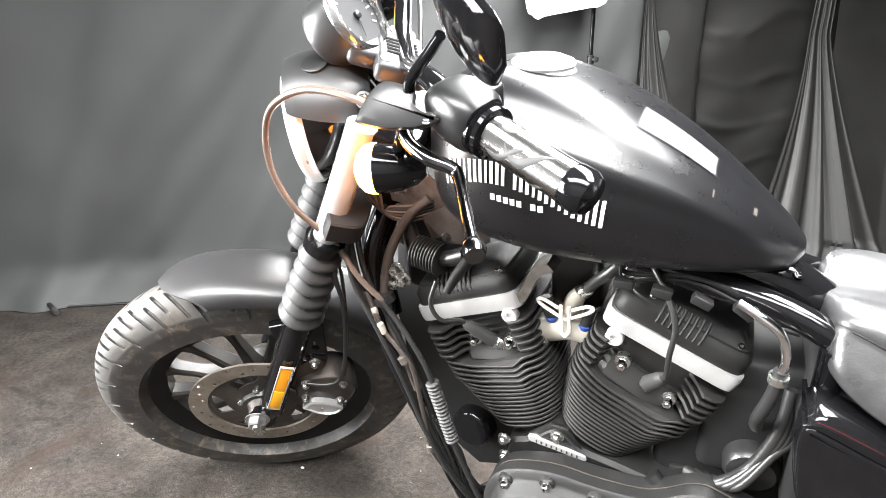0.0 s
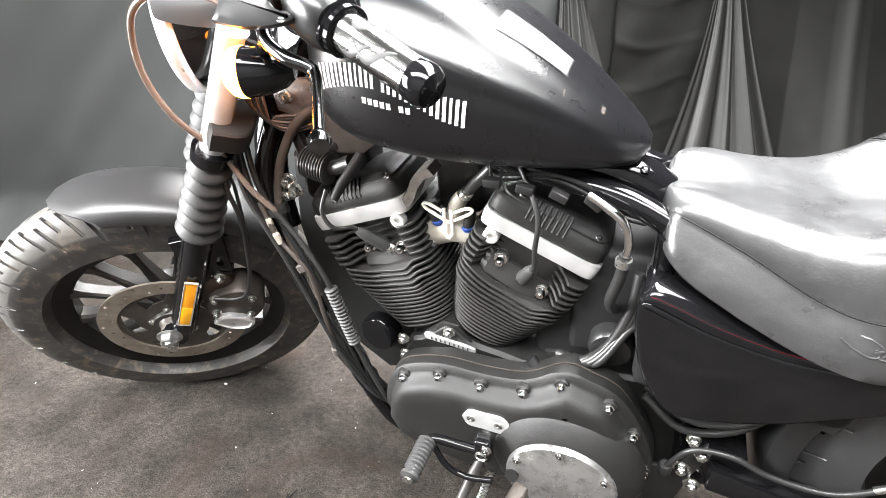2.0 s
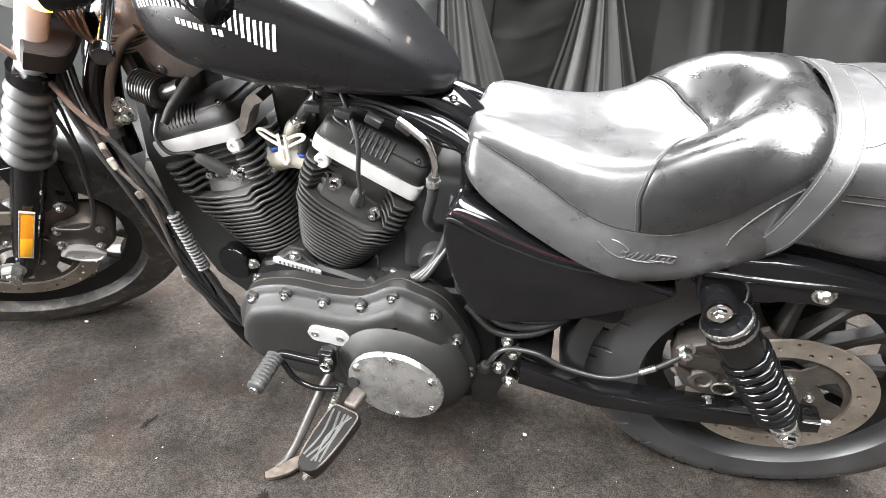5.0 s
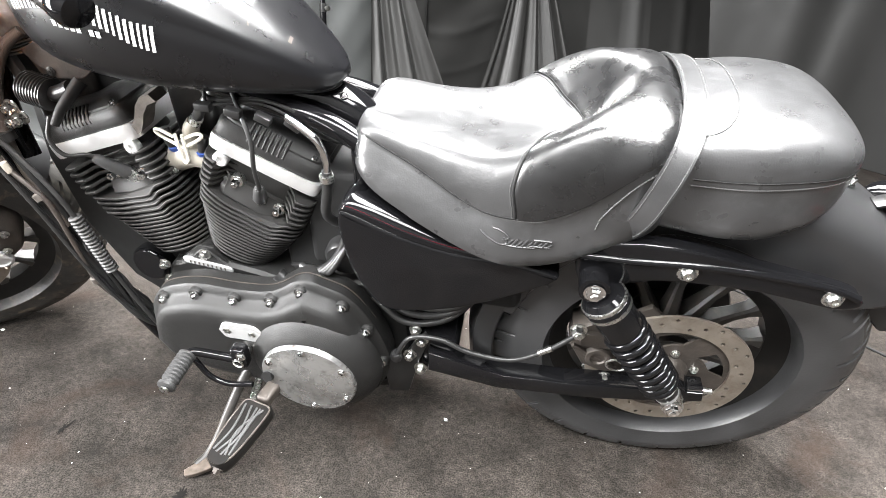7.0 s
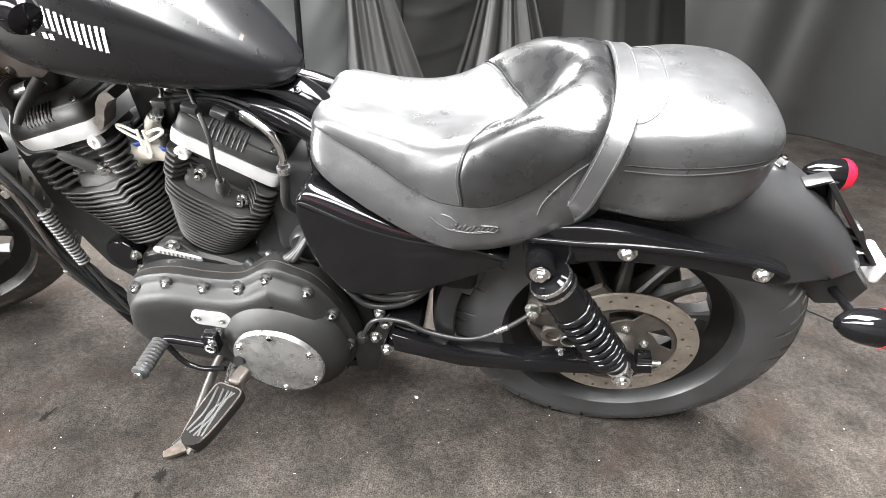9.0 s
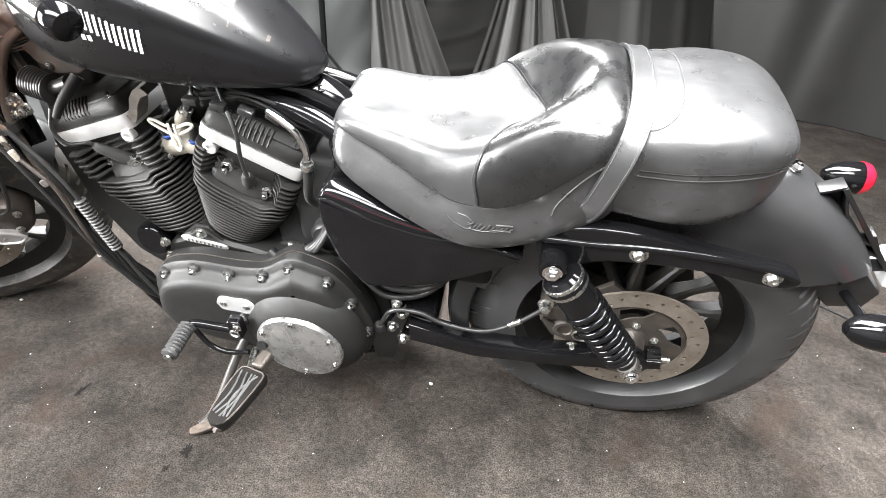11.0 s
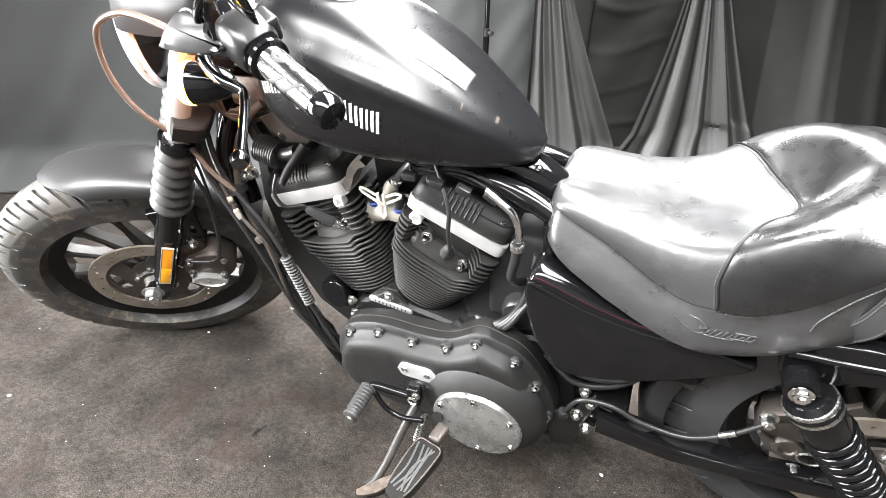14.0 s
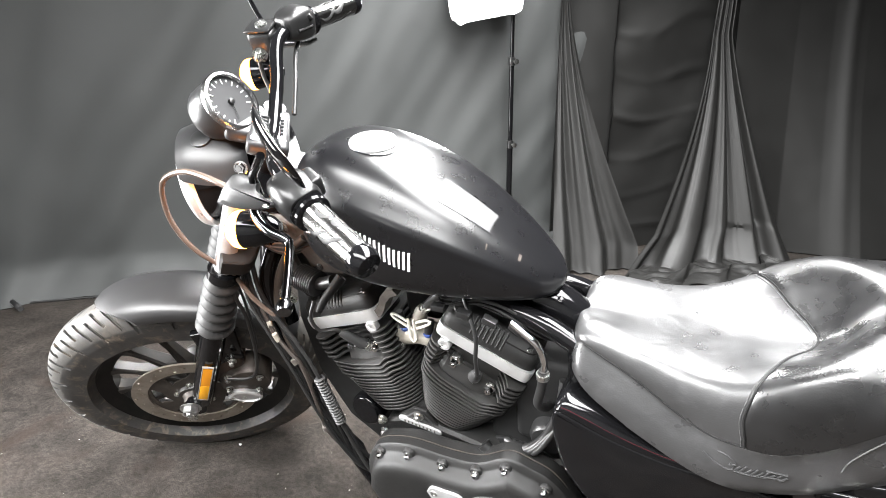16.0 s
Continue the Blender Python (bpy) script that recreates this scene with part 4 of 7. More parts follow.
part("dial", lathe(bmesh.new(), [(r * 0.9, h * 0.9) for r, h in [(0.0505, -0.004), (0.0, -0.0035)]], SP, SN, 40), material("dial_face", (0.05, 0.05, 0.0515), 0.7, spec=0.1), gauge, "pale grey dial face", BARS)
fr = frame_of(SP, SN)
for k in range(17):
    a = radians(-40 + 260 * k / 16)
    d = Vector((math.cos(a), math.sin(a), 0))
    t = Vector((-d.y, d.x, 0))
    b = bmesh.new()
    skin(b, [[fr @ (d * r + t * w + Vector((0, 0, z))) for w, z in ((-0.0009, -0.0034), (0.0009, -0.0034), (0.0009, -0.0024), (-0.0009, -0.0024))] for r in (0.036 if k % 2 else 0.032, 0.04)])
    part("dial_mark", b, WHITE, gauge, "", BARS)
part("needle", tube(bmesh.new(), [fr @ Vector((0, 0, 0.0)), fr @ Vector((-0.018, -0.026, 0.0))], (0.0016, 0.0006), 6, 1), BLACK, gauge, "", BARS)
part("needle_cap", lathe(bmesh.new(), [(r * 0.9, h * 0.9) for r, h in [(0.006, -0.003), (0.006, 0.002), (0.0, 0.0035)]], SP, SN, 20), BLACK, gauge, "", BARS)

# handlebar
BAR = [(-1.125, -0.05, 1.038), (-1.118, -0.1, 1.05), (-1.1, -0.18, 1.075), (-1.07, -0.245, 1.064), (-1.035, -0.297, 1.052), (-0.992, -0.366, 1.045)]
handlebar = part("handlebar", tube(bmesh.new(), BAR[::-1] + [(-1.125, 0.05, 1.038), (-1.118, 0.1, 1.055), (-1.105, 0.18, 1.092), (-1.07, 0.25, 1.078), (-1.03, 0.30, 1.058), (-0.97, 0.38, 1.035)], 0.0127, 16), GLOSS, bike, "gloss black handlebar", BARS)
b = bmesh.new()
box(b, (-0.034, -0.058, -0.016), (0.036, 0.055, 0.014), 0.009, 3, m=Matrix.Translation((-1.138, -0.018, 1.031)) @ Matrix.Rotation(radians(28), 4, "Y"))
box(b, (-0.07, -0.03, -0.016), (-0.02, 0.03, 0.012), 0.01, 3, m=Matrix.Translation((-1.138, -0.018, 1.031)) @ Matrix.Rotation(radians(28), 4, "Y"))
riser = part("bar_riser", b, DENIM, bike, "satin black bar riser clamp with grooved top", BARS)
CLM = Matrix.Translation((-1.138, -0.018, 1.031)) @ Matrix.Rotation(radians(28), 4, "Y")
for y in (-0.02, -0.01, 0.0, 0.01, 0.02):
    part("groove_rib", tube(bmesh.new(), [CLM @ Vector((-0.02, y, 0.0148)), CLM @ Vector((0.024, y, 0.0148))], 0.0022, 6, 1), BLACK, riser, "", BARS)
for x, y in ((-0.021, -0.042), (0.021, -0.037), (-0.021, 0.042), (0.021, 0.032)):
    part("clamp_bolt", bolt(bmesh.new(), CLM @ Vector((x, y, 0.0138)), CLM.to_3x3() @ Vector((0, 0, 1)), 0.0062, 0.004, False), STEEL, riser, "", BARS)
for y in (-0.04, 0.04):
    part("riser_post", tube(bmesh.new(), [(-1.125, y, 1.04), (-1.155, y, 0.985), (-1.165, y, 0.965)], 0.02, 16, 2), SATIN, riser, "", BARS)


def control(s, name, label):
    """One side's grip, switch housing, perch and lever; s is -1 for the left side."""
    lift = 0.0 if s < 0 else 0.016
    inn, out = Vector((-1.054, s * 0.272, 1.057 + lift)), Vector((-0.988, s * 0.373, 1.044 + lift))
    if s > 0:
        out = Vector((-0.965, 0.386, 1.038))
    d = (out - inn).normalized()
    n = (out - inn).length
    grip = part(name, lathe(bmesh.new(), [(0.0, -0.012), (0.023, -0.01), (0.0235, 0.0), (0.0215, 0.006), (0.0208, n * 0.5), (0.0208, n - 0.02), (0.0212, n - 0.012)], inn, d, 40), DARKCHROME, bike, label, BARS)
    u = d.orthogonal().normalized()
    v = d.cross(u)
    for k in range(4):
        for q0, q1, turn in ((0.04, 0.62, 0.0), (0.34, 0.96, 0.75)):
            a0 = math.pi * (k + turn) / 2 + 0.4
            rings = []
            for i in range(15):
                q = i / 14
                wide = 0.34 * math.sin(math.pi * q) ** 0.8 + 0.004
                mid = a0 + 0.55 * math.sin(q * 4.5)
                rings.append([inn + d * (0.008 + (n - 0.034) * (q0 + (q1 - q0) * q)) + r * (u * math.cos(mid + wide * e) + v * math.sin(mid + wide * e)) for e, r in ((-1, 0.0204), (-0.5, 0.0213), (0, 0.0215), (0.5, 0.0213), (1, 0.0204), (0, 0.019))])
            part("rubber_inlay", skin(bmesh.new(), rings), SOFT, grip, "black rubber inlay", BARS)
    part("end_cap", lathe(bmesh.new(), [(0.02, n - 0.014), (0.0222, n - 0.01), (0.0222, n + 0.005), (0.0185, n + 0.012), (0.0, n + 0.0155)], inn, d, 36), GLOSS, grip, "black domed end cap", BARS)
    hub = inn - d * 0.03
    hm = Matrix.Translation(hub + Vector((0.0, 0, 0.004))) @ d.to_track_quat("Y", "Z").to_matrix().to_4x4()
    bm = bmesh.new()
    rings = []
    for y, w, h, dz in ((-0.046, 0.016, 0.015, 0), (-0.043, 0.023, 0.021, 0), (-0.03, 0.029, 0.028, 0.001), (-0.01, 0.032, 0.032, 0.002), (0.01, 0.031, 0.032, 0.001), (0.022, 0.0285, 0.029, 0), (0.026, 0.0255, 0.026, 0)):
        ring = []
        for k in range(32):
            a = 2 * math.pi * k / 32
            cx, cz = math.cos(a), math.sin(a)
            ring.append(hm @ Vector((w * math.copysign(abs(cx) ** 0.62, cx), y, dz + h * math.copysign(abs(cz) ** 0.62, cz))))
        rings.append(ring)
    house = part("switch_housing", skin(bm, rings), BLACK, grip, "black switch housing", BARS)
    part("collar", lathe(bmesh.new(), [(0.02, -0.01), (0.0285, -0.009), (0.029, -0.003), (0.026, 0.0), (0.0285, 0.003), (0.028, 0.008), (0.02, 0.011)], inn, d, 36), GLOSS, grip, "", BARS)
    part("housing_seam", lathe(bmesh.new(), [(0.0, -0.02), (0.003, -0.02), (0.003, 0.02), (0.0, 0.02)], hm @ Vector((-0.0305 * s * -1, -0.01, -0.004)), d, 8), DARK, house, "", BARS)
    for q in (-0.012, 0.006):
        part("switch_button", box(bmesh.new(), (-0.006, -0.005, 0), (0.006, 0.005, 0.009), 0.002, m=Matrix.Translation(hub + Vector((0.026, q * s, 0.014))) @ Matrix.Rotation(radians(60), 4, "Y")), BLACK, grip, "", BARS)
    part("switch_screw", bolt(bmesh.new(), hub + Vector((-0.012, s * 0.024, 0.024)), (-0.2, s * 0.75, 0.65), 0.0038, 0.002, False), STEEL, grip, "", BARS)
    return grip, hub, d


left_grip, hub_l, dir_l = control(-1, "left_grip", "chromed grip with black rubber inlays")
right_grip, hub_r2, dir_r = control(1, "right_grip", "chromed grip with black rubber inlays")
pad_m = Matrix.Translation((-1.05, -0.236, 1.076)) @ dir_l.to_track_quat("Y", "Z").to_matrix().to_4x4()
pod = part("switch_pod", box(bmesh.new(), (-0.016, -0.019, -0.02), (0.016, 0.017, 0.016), 0.006, 3, m=pad_m), BLACK, left_grip, "black switch pod", BARS)
for y, z in ((-0.009, 0.008), (0.006, 0.008), (-0.002, -0.008)):
    part("switch_button", box(bmesh.new(), (0.012, y - 0.005, z - 0.004), (0.022, y + 0.005, z + 0.004), 0.002, m=pad_m), BLACK, pod, "", BARS)
# clutch perch, lever and cable
PN = Matrix(((0.91, 0.33, -0.249), (-0.414, 0.726, -0.549), (0.0, 0.603, 0.798))).to_4x4()
PM = Matrix.Translation((-1.119, -0.241, 1.069)) @ Matrix.Scale(1.25, 4) @ PN @ Matrix.Rotation(radians(90), 4, "X")
perch = part("clutch_perch", bulge(bmesh.new(), [(-0.056, 0.009), (-0.03, 0.013), (-0.012, 0.012), (0.004, 0.01), (0.02, 0.004), (0.002, -0.003), (-0.006, -0.01), (-0.008, -0.021), (-0.034, -0.027), (-0.048, -0.013)], [(0.01, 0.004), (0.008, 0), (0.001, 0), (-0.001, 0.0015)]), BLACK, bike, "satin black clutch lever perch", BARS @ PM)
part("pivot_screw", bolt(bmesh.new(), (-1.112, -0.252, 1.072), (0, -0.2, 1), 0.006, 0.004, False), STEEL, perch, "", BARS)
b = bmesh.new()
tube(b, [(-1.14, -0.222, 1.055), (-1.136, -0.25, 1.046), (-1.118, -0.278, 1.041), (-1.098, -0.294, 1.037), (-1.0925, -0.306, 1.033), (-1.0925, -0.345, 1.033), (-1.0935, -0.412, 1.039)], (0.0088, 0.0058), 14, 5)
lathe(b, [(0.0, -0.012), (0.008, -0.01), (0.0115, 0.0), (0.009, 0.008), (0.0, 0.011)], (-1.0937, -0.418, 1.0402), (0, -1, 0.08), 20)
part("clutch_lever", b, LEVER, perch, "polished clutch lever", BARS)
loop = [F(p) for p in ((-1.155, -0.215, 1.062), (-1.19, -0.185, 1.075), (-1.246, -0.14, 1.073), (-1.30, -0.108, 1.045), (-1.328, -0.098, 1.0), (-1.338, -0.105, 0.945), (-1.325, -0.118, 0.885), (-1.29, -0.125, 0.815))] + [Vector(p) for p in ((-1.195, -0.122, 0.69), (-1.165, -0.112, 0.645))]
part("clutch_cable", tube(bmesh.new(), loop, 0.0048, 12, 8), CABLE_GLOW, bike, "clutch cable in a loop, browned by the amber lamp's glow")
part("clutch_cable_end", tube(bmesh.new(), [(-1.17, -0.113, 0.652), (-1.15, -0.112, 0.622), (-1.118, -0.115, 0.575), (-1.088, -0.12, 0.513), (-1.061, -0.12, 0.384), (-1.015, -0.118, 0.237), (-0.985, -0.1, 0.16)], 0.0046, 12, 6), CABLE, bike, "black lower clutch cable")
part("cable_ferrule", tube(bmesh.new(), [F((-1.142, -0.222, 1.06)), F((-1.165, -0.207, 1.067))], 0.006, 12, 1), CHROME, perch)
# master cylinder on the right side
b = bmesh.new()
box(b, (-0.028, -0.025, -0.026), (0.028, 0.025, 0.022), 0.011, 4, m=Matrix.Translation((-1.137, 0.225, 1.08)) @ Matrix.Rotation(radians(-20), 4, "Z"))
res = part("brake_reservoir", b, BLACK, bike, "black front brake reservoir", BARS)
part("reservoir_lid", box(bmesh.new(), (-0.0275, -0.0245, 0.022), (0.0275, 0.0245, 0.028), 0.003, 2, m=Matrix.Translation((-1.137, 0.225, 1.08)) @ Matrix.Rotation(radians(-20), 4, "Z")), BLACK, res, "", BARS)
part("sight_ring", lathe(bmesh.new(), [(0.0, 0.0), (0.012, 0.0), (0.012, 0.003), (0.0, 0.0025)], (-1.135, 0.222, 1.1085), (0, 0, 1), 24), STEEL, res, "", BARS)
part("banjo_bolt", bolt(bmesh.new(), (-1.152, 0.19, 1.065), (0.2, -1, 0.1), 0.011, 0.012), STEEL, res, "", BARS)
part("brake_lever", tube(bmesh.new(), [(-1.145, 0.235, 1.055), (-1.125, 0.275, 1.035), (-1.085, 0.33, 1.0), (-1.066, 0.37, 0.985)], (0.008, 0.0055), 12, 4), CHROME, res, "polished brake lever", BARS)
part("brake_hose", tube(bmesh.new(), [(-1.155, 0.185, 1.062), (-1.157, 0.175, 1.032), (-1.152, 0.155, 1.002), (-1.147, 0.11, 0.982), (-1.15, 0.06, 0.97)], 0.0042, 10, 5), CABLE, res, "", BARS)
part("bar_wiring", tube(bmesh.new(), [(-1.075, 0.245, 1.058), (-1.087, 0.2, 1.047), (-1.095, 0.13, 1.022), (-1.105, 0.07, 0.997)], 0.0045, 10, 5), CABLE, handlebar, "", BARS)
part("mirror_stalk", tube(bmesh.new(), [(-1.137, 0.26, 1.082), (-1.152, 0.29, 1.142), (-1.137, 0.31, 1.192)], 0.0052, 10, 5), GLOSS, bike, "black mirror stalk", BARS)


def indicator(at, axis, lens, label, m, stalk):
    """A bullet-shaped turn lamp: the body, its lens and its stalk."""
    at, axis = Vector(at), Vector(axis).normalized()
    body = part("turn_lamp", lathe(bmesh.new(), [(0.0, -0.062), (0.01, -0.06), (0.02, -0.048), (0.027, -0.028), (0.03, -0.004), (0.03, 0.004)], at, axis, 32), GLOSS, bike, label, m)
    part("lens", lathe(bmesh.new(), [(0.0305, 0.0), (0.0305, 0.006), (0.028, 0.014), (0.02, 0.022), (0.01, 0.026), (0.0, 0.027)], at, axis, 32), lens, body, "", m)
    part("stalk", tube(bmesh.new(), [at - axis * 0.025, *stalk], 0.008, 12, 3), GLOSS, body, "", m)
    return body


indicator((-1.182, -0.208, 0.992), (-1, 0.22, 0.05), AMBERLIT, "black turn lamp with a lit amber lens", BARS, [(-1.15, -0.215, 1.02), (-1.135, -0.222, 1.05)])
indicator((-1.182, 0.208, 1.02), (-1, 0.05, 0.05), AMBERLIT, "black turn lamp with a lit amber lens", BARS, [(-1.15, 0.215, 1.045), (-1.14, 0.222, 1.08)])

# left mirror: stem and a teardrop head, its black back to the left
ms, mt = Vector((-1.13, -0.218, 1.06)), Vector((-1.086, -0.262, 1.16))
mirror = part("mirror", tube(bmesh.new(), [ms, (-1.1265, -0.221, 1.085), (-1.121, -0.226, 1.105), (-1.1, -0.248, 1.138), mt], (0.0072, 0.0055), 14, 6), GLOSS, bike, "gloss black mirror with a shield-shaped head", BARS)
ML = Vector((0.373, -0.831, -0.412))
MW = Vector((-0.056, 0.423, -0.904))
MN = Vector((-0.926, -0.36, -0.111))
mc = Vector((-1.064, -0.262, 1.168))
b = bmesh.new()
rings = []
for k in range(19):
    s = -1 + 2 * k / 18
    w = 0.047 * (1 - abs(s) ** (2.2 if s < 0 else 5)) ** 0.5 * (1.0 + 0.08 * s) + 0.0008
    th = 0.0115 * (1 - abs(s) ** 2.6) ** 0.5 + 0.0005
    c = mc + ML * (0.06 * s) - MN * (0.006 * s * s)
    rings.append([c + MW * (w * math.cos(2 * math.pi * q / 28)) + MN * (th * math.sin(2 * math.pi * q / 28) * (1.0 if math.sin(2 * math.pi * q / 28) > 0 else 0.3)) for q in range(28)])
part("mirror_head", skin(b, rings), GLOSS, mirror, "", BARS)

# fork details
refl = part("reflector", box(bmesh.new(), (-0.0105, -0.003, -0.001), (0.0105, 0.003, 0.142), 0.002, m=Matrix.Translation(fork_at(0.405, -0.126)) @ Matrix.Rotation(radians(30), 4, "Y")), AMBER, bike, "amber reflector in a pale frame on the fork", FORK)
part("reflector_half", box(bmesh.new(), (-0.01, -0.0037, 0.001), (0.01, -0.0028, 0.062), 0.0003, m=Matrix.Translation(fork_at(0.405, -0.126)) @ Matrix.Rotation(radians(30), 4, "Y")), AMBER_GLINT, refl, "lower half, lightened for its reflection", FORK)
b = bmesh.new()
for lo, hi in (((-0.0125, -0.0042, -0.003), (-0.0104, 0.001, 0.144)), ((0.0104, -0.0042, -0.003), (0.0125, 0.001, 0.144)), ((-0.0104, -0.0042, -0.003), (0.0104, 0.001, -0.0008)), ((-0.0104, -0.0042, 0.1418), (0.0104, 0.001, 0.144))):
    box(b, lo, hi, 0.0004, 1, m=Matrix.Translation(fork_at(0.405, -0.126)) @ Matrix.Rotation(radians(30), 4, "Y"))
part("reflector_frame", b, CREAM, refl, "", FORK)
part("axle_nut", bolt(bmesh.new(), (-1.577, -0.108, 0.352), LEFT, 0.019, 0.018), PITTED, bike, "zinc axle nut", STEER)
b = bmesh.new()
lathe(b, [(0.0, -0.13), (0.011, -0.13), (0.011, 0.13), (0.0, 0.13)], FA, (0, 1, 0), 20)
part("front_axle", b, STEEL, bike, "", STEER)
for y in (-0.095, 0.095):
    part("axle_clamp", lathe(bmesh.new(), [(0.0, -0.012), (0.026, -0.012), (0.026, 0.012), (0.0, 0.012)], (-1.572, y, 0.338), (0, 1, 0), 28), GLOSS, bike, "", STEER)
b = bmesh.new()
plate(b, [(-1.462, 0.60), (-1.438, 0.60), (-1.398, 0.55), (-1.40, 0.50), (-1.44, 0.45), (-1.475, 0.46)], -0.062, -0.08, 0.004)
plate(b, [(-1.40, 0.64), (-1.36, 0.62), (-1.39, 0.48), (-1.42, 0.49)], -0.072, -0.085, 0.003)
part("mudguard_bracket", b, GLOSS, bike, "black mudguard bracket", STEER)
for x, z in ((-1.472, 0.497), (-1.408, 0.5), (-1.446, 0.436), (-1.462, 0.388)):
    part("bracket_bolt", bolt(bmesh.new(), (x, -0.098, z), LEFT, 0.0075, 0.012), STEEL, bike, "", STEER)
cal = part("front_caliper", bulge(bmesh.new(), [(-1.485, 0.385), (-1.47, 0.425), (-1.43, 0.44), (-1.39, 0.435), (-1.365, 0.405), (-1.372, 0.355), (-1.41, 0.325), (-1.455, 0.335)], [(-0.03, 0.006), (-0.035, 0), (-0.086, 0), (-0.094, 0.005), (-0.098, 0.016)]), GRIME, bike, "grimy cast alloy front caliper", STEER)
part("caliper_bracket", bulge(bmesh.new(), [(-1.505, 0.43), (-1.49, 0.465), (-1.455, 0.478), (-1.42, 0.49), (-1.4, 0.475), (-1.405, 0.445), (-1.44, 0.43), (-1.47, 0.405), (-1.495, 0.4)], [(-0.03, 0.004), (-0.036, 0), (-0.07, 0), (-0.078, 0.004), (-0.081, 0.012)], 3), material("rust_brown_casting", (0.06, 0.04, 0.03), 0.55, 0.2, vary=0.4, scale=40, bump=0.3, bump_scale=250), cal, "rust-brown cast bracket", STEER)
part("caliper_cup", bulge(bmesh.new(), [(-1.478, 0.362), (-1.455, 0.38), (-1.42, 0.365), (-1.40, 0.337), (-1.42, 0.318), (-1.455, 0.33)], [(-0.098, 0), (-0.108, 0.0), (-0.111, 0.004), (-0.111, 0.006), (-0.108, 0.007)]), ALLOY, cal, "bright oval cup", STEER)
for x, z in ((-1.378, 0.412), (-1.40, 0.36), (-1.44, 0.348)):
    part("caliper_bolt", bolt(bmesh.new(), (x, -0.1, z), LEFT, 0.0065, 0.008), STEEL, cal, "", STEER)
part("front_brake_line", tube(bmesh.new(), [(-1.27, -0.075, 0.80), (-1.302, -0.10, 0.73), (-1.31, -0.105, 0.65), (-1.34, -0.108, 0.53), (-1.372, -0.11, 0.45), (-1.40, -0.112, 0.436), (-1.44, -0.11, 0.45)], 0.0042, 10, 6), CABLE, bike, "black front brake line", STEER)
part("front_brake_line", tube(bmesh.new(), [(-1.265, -0.06, 0.80), (-1.292, -0.085, 0.74), (-1.298, -0.09, 0.70), (-1.318, -0.095, 0.60), (-1.33, -0.10, 0.55)], 0.003, 8, 6), CABLE, bike, "thin black speed sensor lead", STEER)


# ---- frame, engine fittings and small parts ----
frame_part = part("frame", tube(bmesh.new(), [(-1.1, 0, 0.93), (-1.165, 0, 0.83), (-1.21, -0.012, 0.75), (-1.2215, -0.024, 0.69), (-1.217, -0.036, 0.63), (-1.2, -0.05, 0.57)], (0.034, 0.022), 24, 5), GLOSS, bike, "gloss black tube frame")
for y in (-0.085, 0.085):
    part("down_tube", tube(bmesh.new(), [(-1.18, y * 0.4, 0.78), (-1.205, y * 0.85, 0.68), (-1.185, y, 0.53), (-1.128, y, 0.364), (-1.06, y, 0.19), (-1.0, y, 0.125), (-0.85, y, 0.115), (-0.6, y, 0.125), (-0.5, y, 0.17)], 0.0165, 16, 6), GLOSS, frame_part)
    part("seat_rail", tube(bmesh.new(), [(-1.0, y * 0.35, 0.80), (-0.75, y * 0.5, 0.735), (-0.62, y * 0.75, 0.715), (-0.5, y, 0.665), (-0.3, y * 1.1, 0.61), (-0.2, y * 1.3, 0.60)], 0.017, 16, 6), GLOSS, frame_part)
    part("rear_tube", tube(bmesh.new(), [(-0.57, y * 1.0, 0.69), (-0.56, y, 0.55), (-0.5, y, 0.38), (-0.48, y, 0.2)], 0.015, 14, 6), GLOSS, frame_part)
part("backbone", tube(bmesh.new(), [(-0.72, 0, 0.735), (-0.64, 0, 0.722), (-0.6, 0, 0.702), (-0.57, 0, 0.675)], (0.034, 0.036), 28, 4), GLOSS, frame_part)
part("tank_tail_bolt", bolt(bmesh.new(), (-0.612, -0.022, 0.742), (0.3, -0.4, 0.9), 0.0045, 0.003), GLOSS, frame_part)

# added dark fillers that keep the gap behind the rear cylinder black
b = box(bmesh.new(), (-0.69, -0.05, 0.41), (-0.56, 0.09, 0.62), 0.014, 3)
part("rear_gap_filler", b, DARK, bike, "dark filler box closing the gap behind the rear cylinder")
part("lower_gap_filler", box(bmesh.new(), (-0.75, -0.035, 0.3), (-0.47, 0.13, 0.5), 0.02, 3), DARK, bike, "dark filler block closing the view under the rear cylinder")
part("filler_drum", lathe(bmesh.new(), [(0.0, -0.10), (0.034, -0.10), (0.036, -0.09), (0.036, 0.07), (0.03, 0.078), (0.0, 0.08)], (-0.62, 0, 0.455), LEFT, 28), BLACK, bike, "dark filler drum behind the rear cylinder")
for k in range(4):
    part("oil_hose", tube(bmesh.new(), [(-0.70 + 0.012 * k, -0.075, 0.425), (-0.665 + 0.01 * k, -0.09 - 0.004 * k, 0.43 + 0.006 * k), (-0.625 + 0.008 * k, -0.085, 0.47 + 0.012 * k), (-0.6 + 0.006 * k, -0.075, 0.54), (-0.595, -0.06, 0.60)], 0.0085 - 0.001 * k, 12, 5), CABLE, bike, "black oil hose behind the rear cylinder")
# oil tank and battery box behind the cover
b = box(bmesh.new(), (-0.585, -0.11, 0.42), (-0.3, 0.12, 0.635), 0.02, 3)
part("battery_box", b, DARK, bike, "black battery box")
part("inner_guard", guard(bmesh.new(), (-0.015, -0.01, 0.325), 195, 150, arch(0.09, 0.375, 0.05), n=16), BLACK, bike, "black inner mudguard")
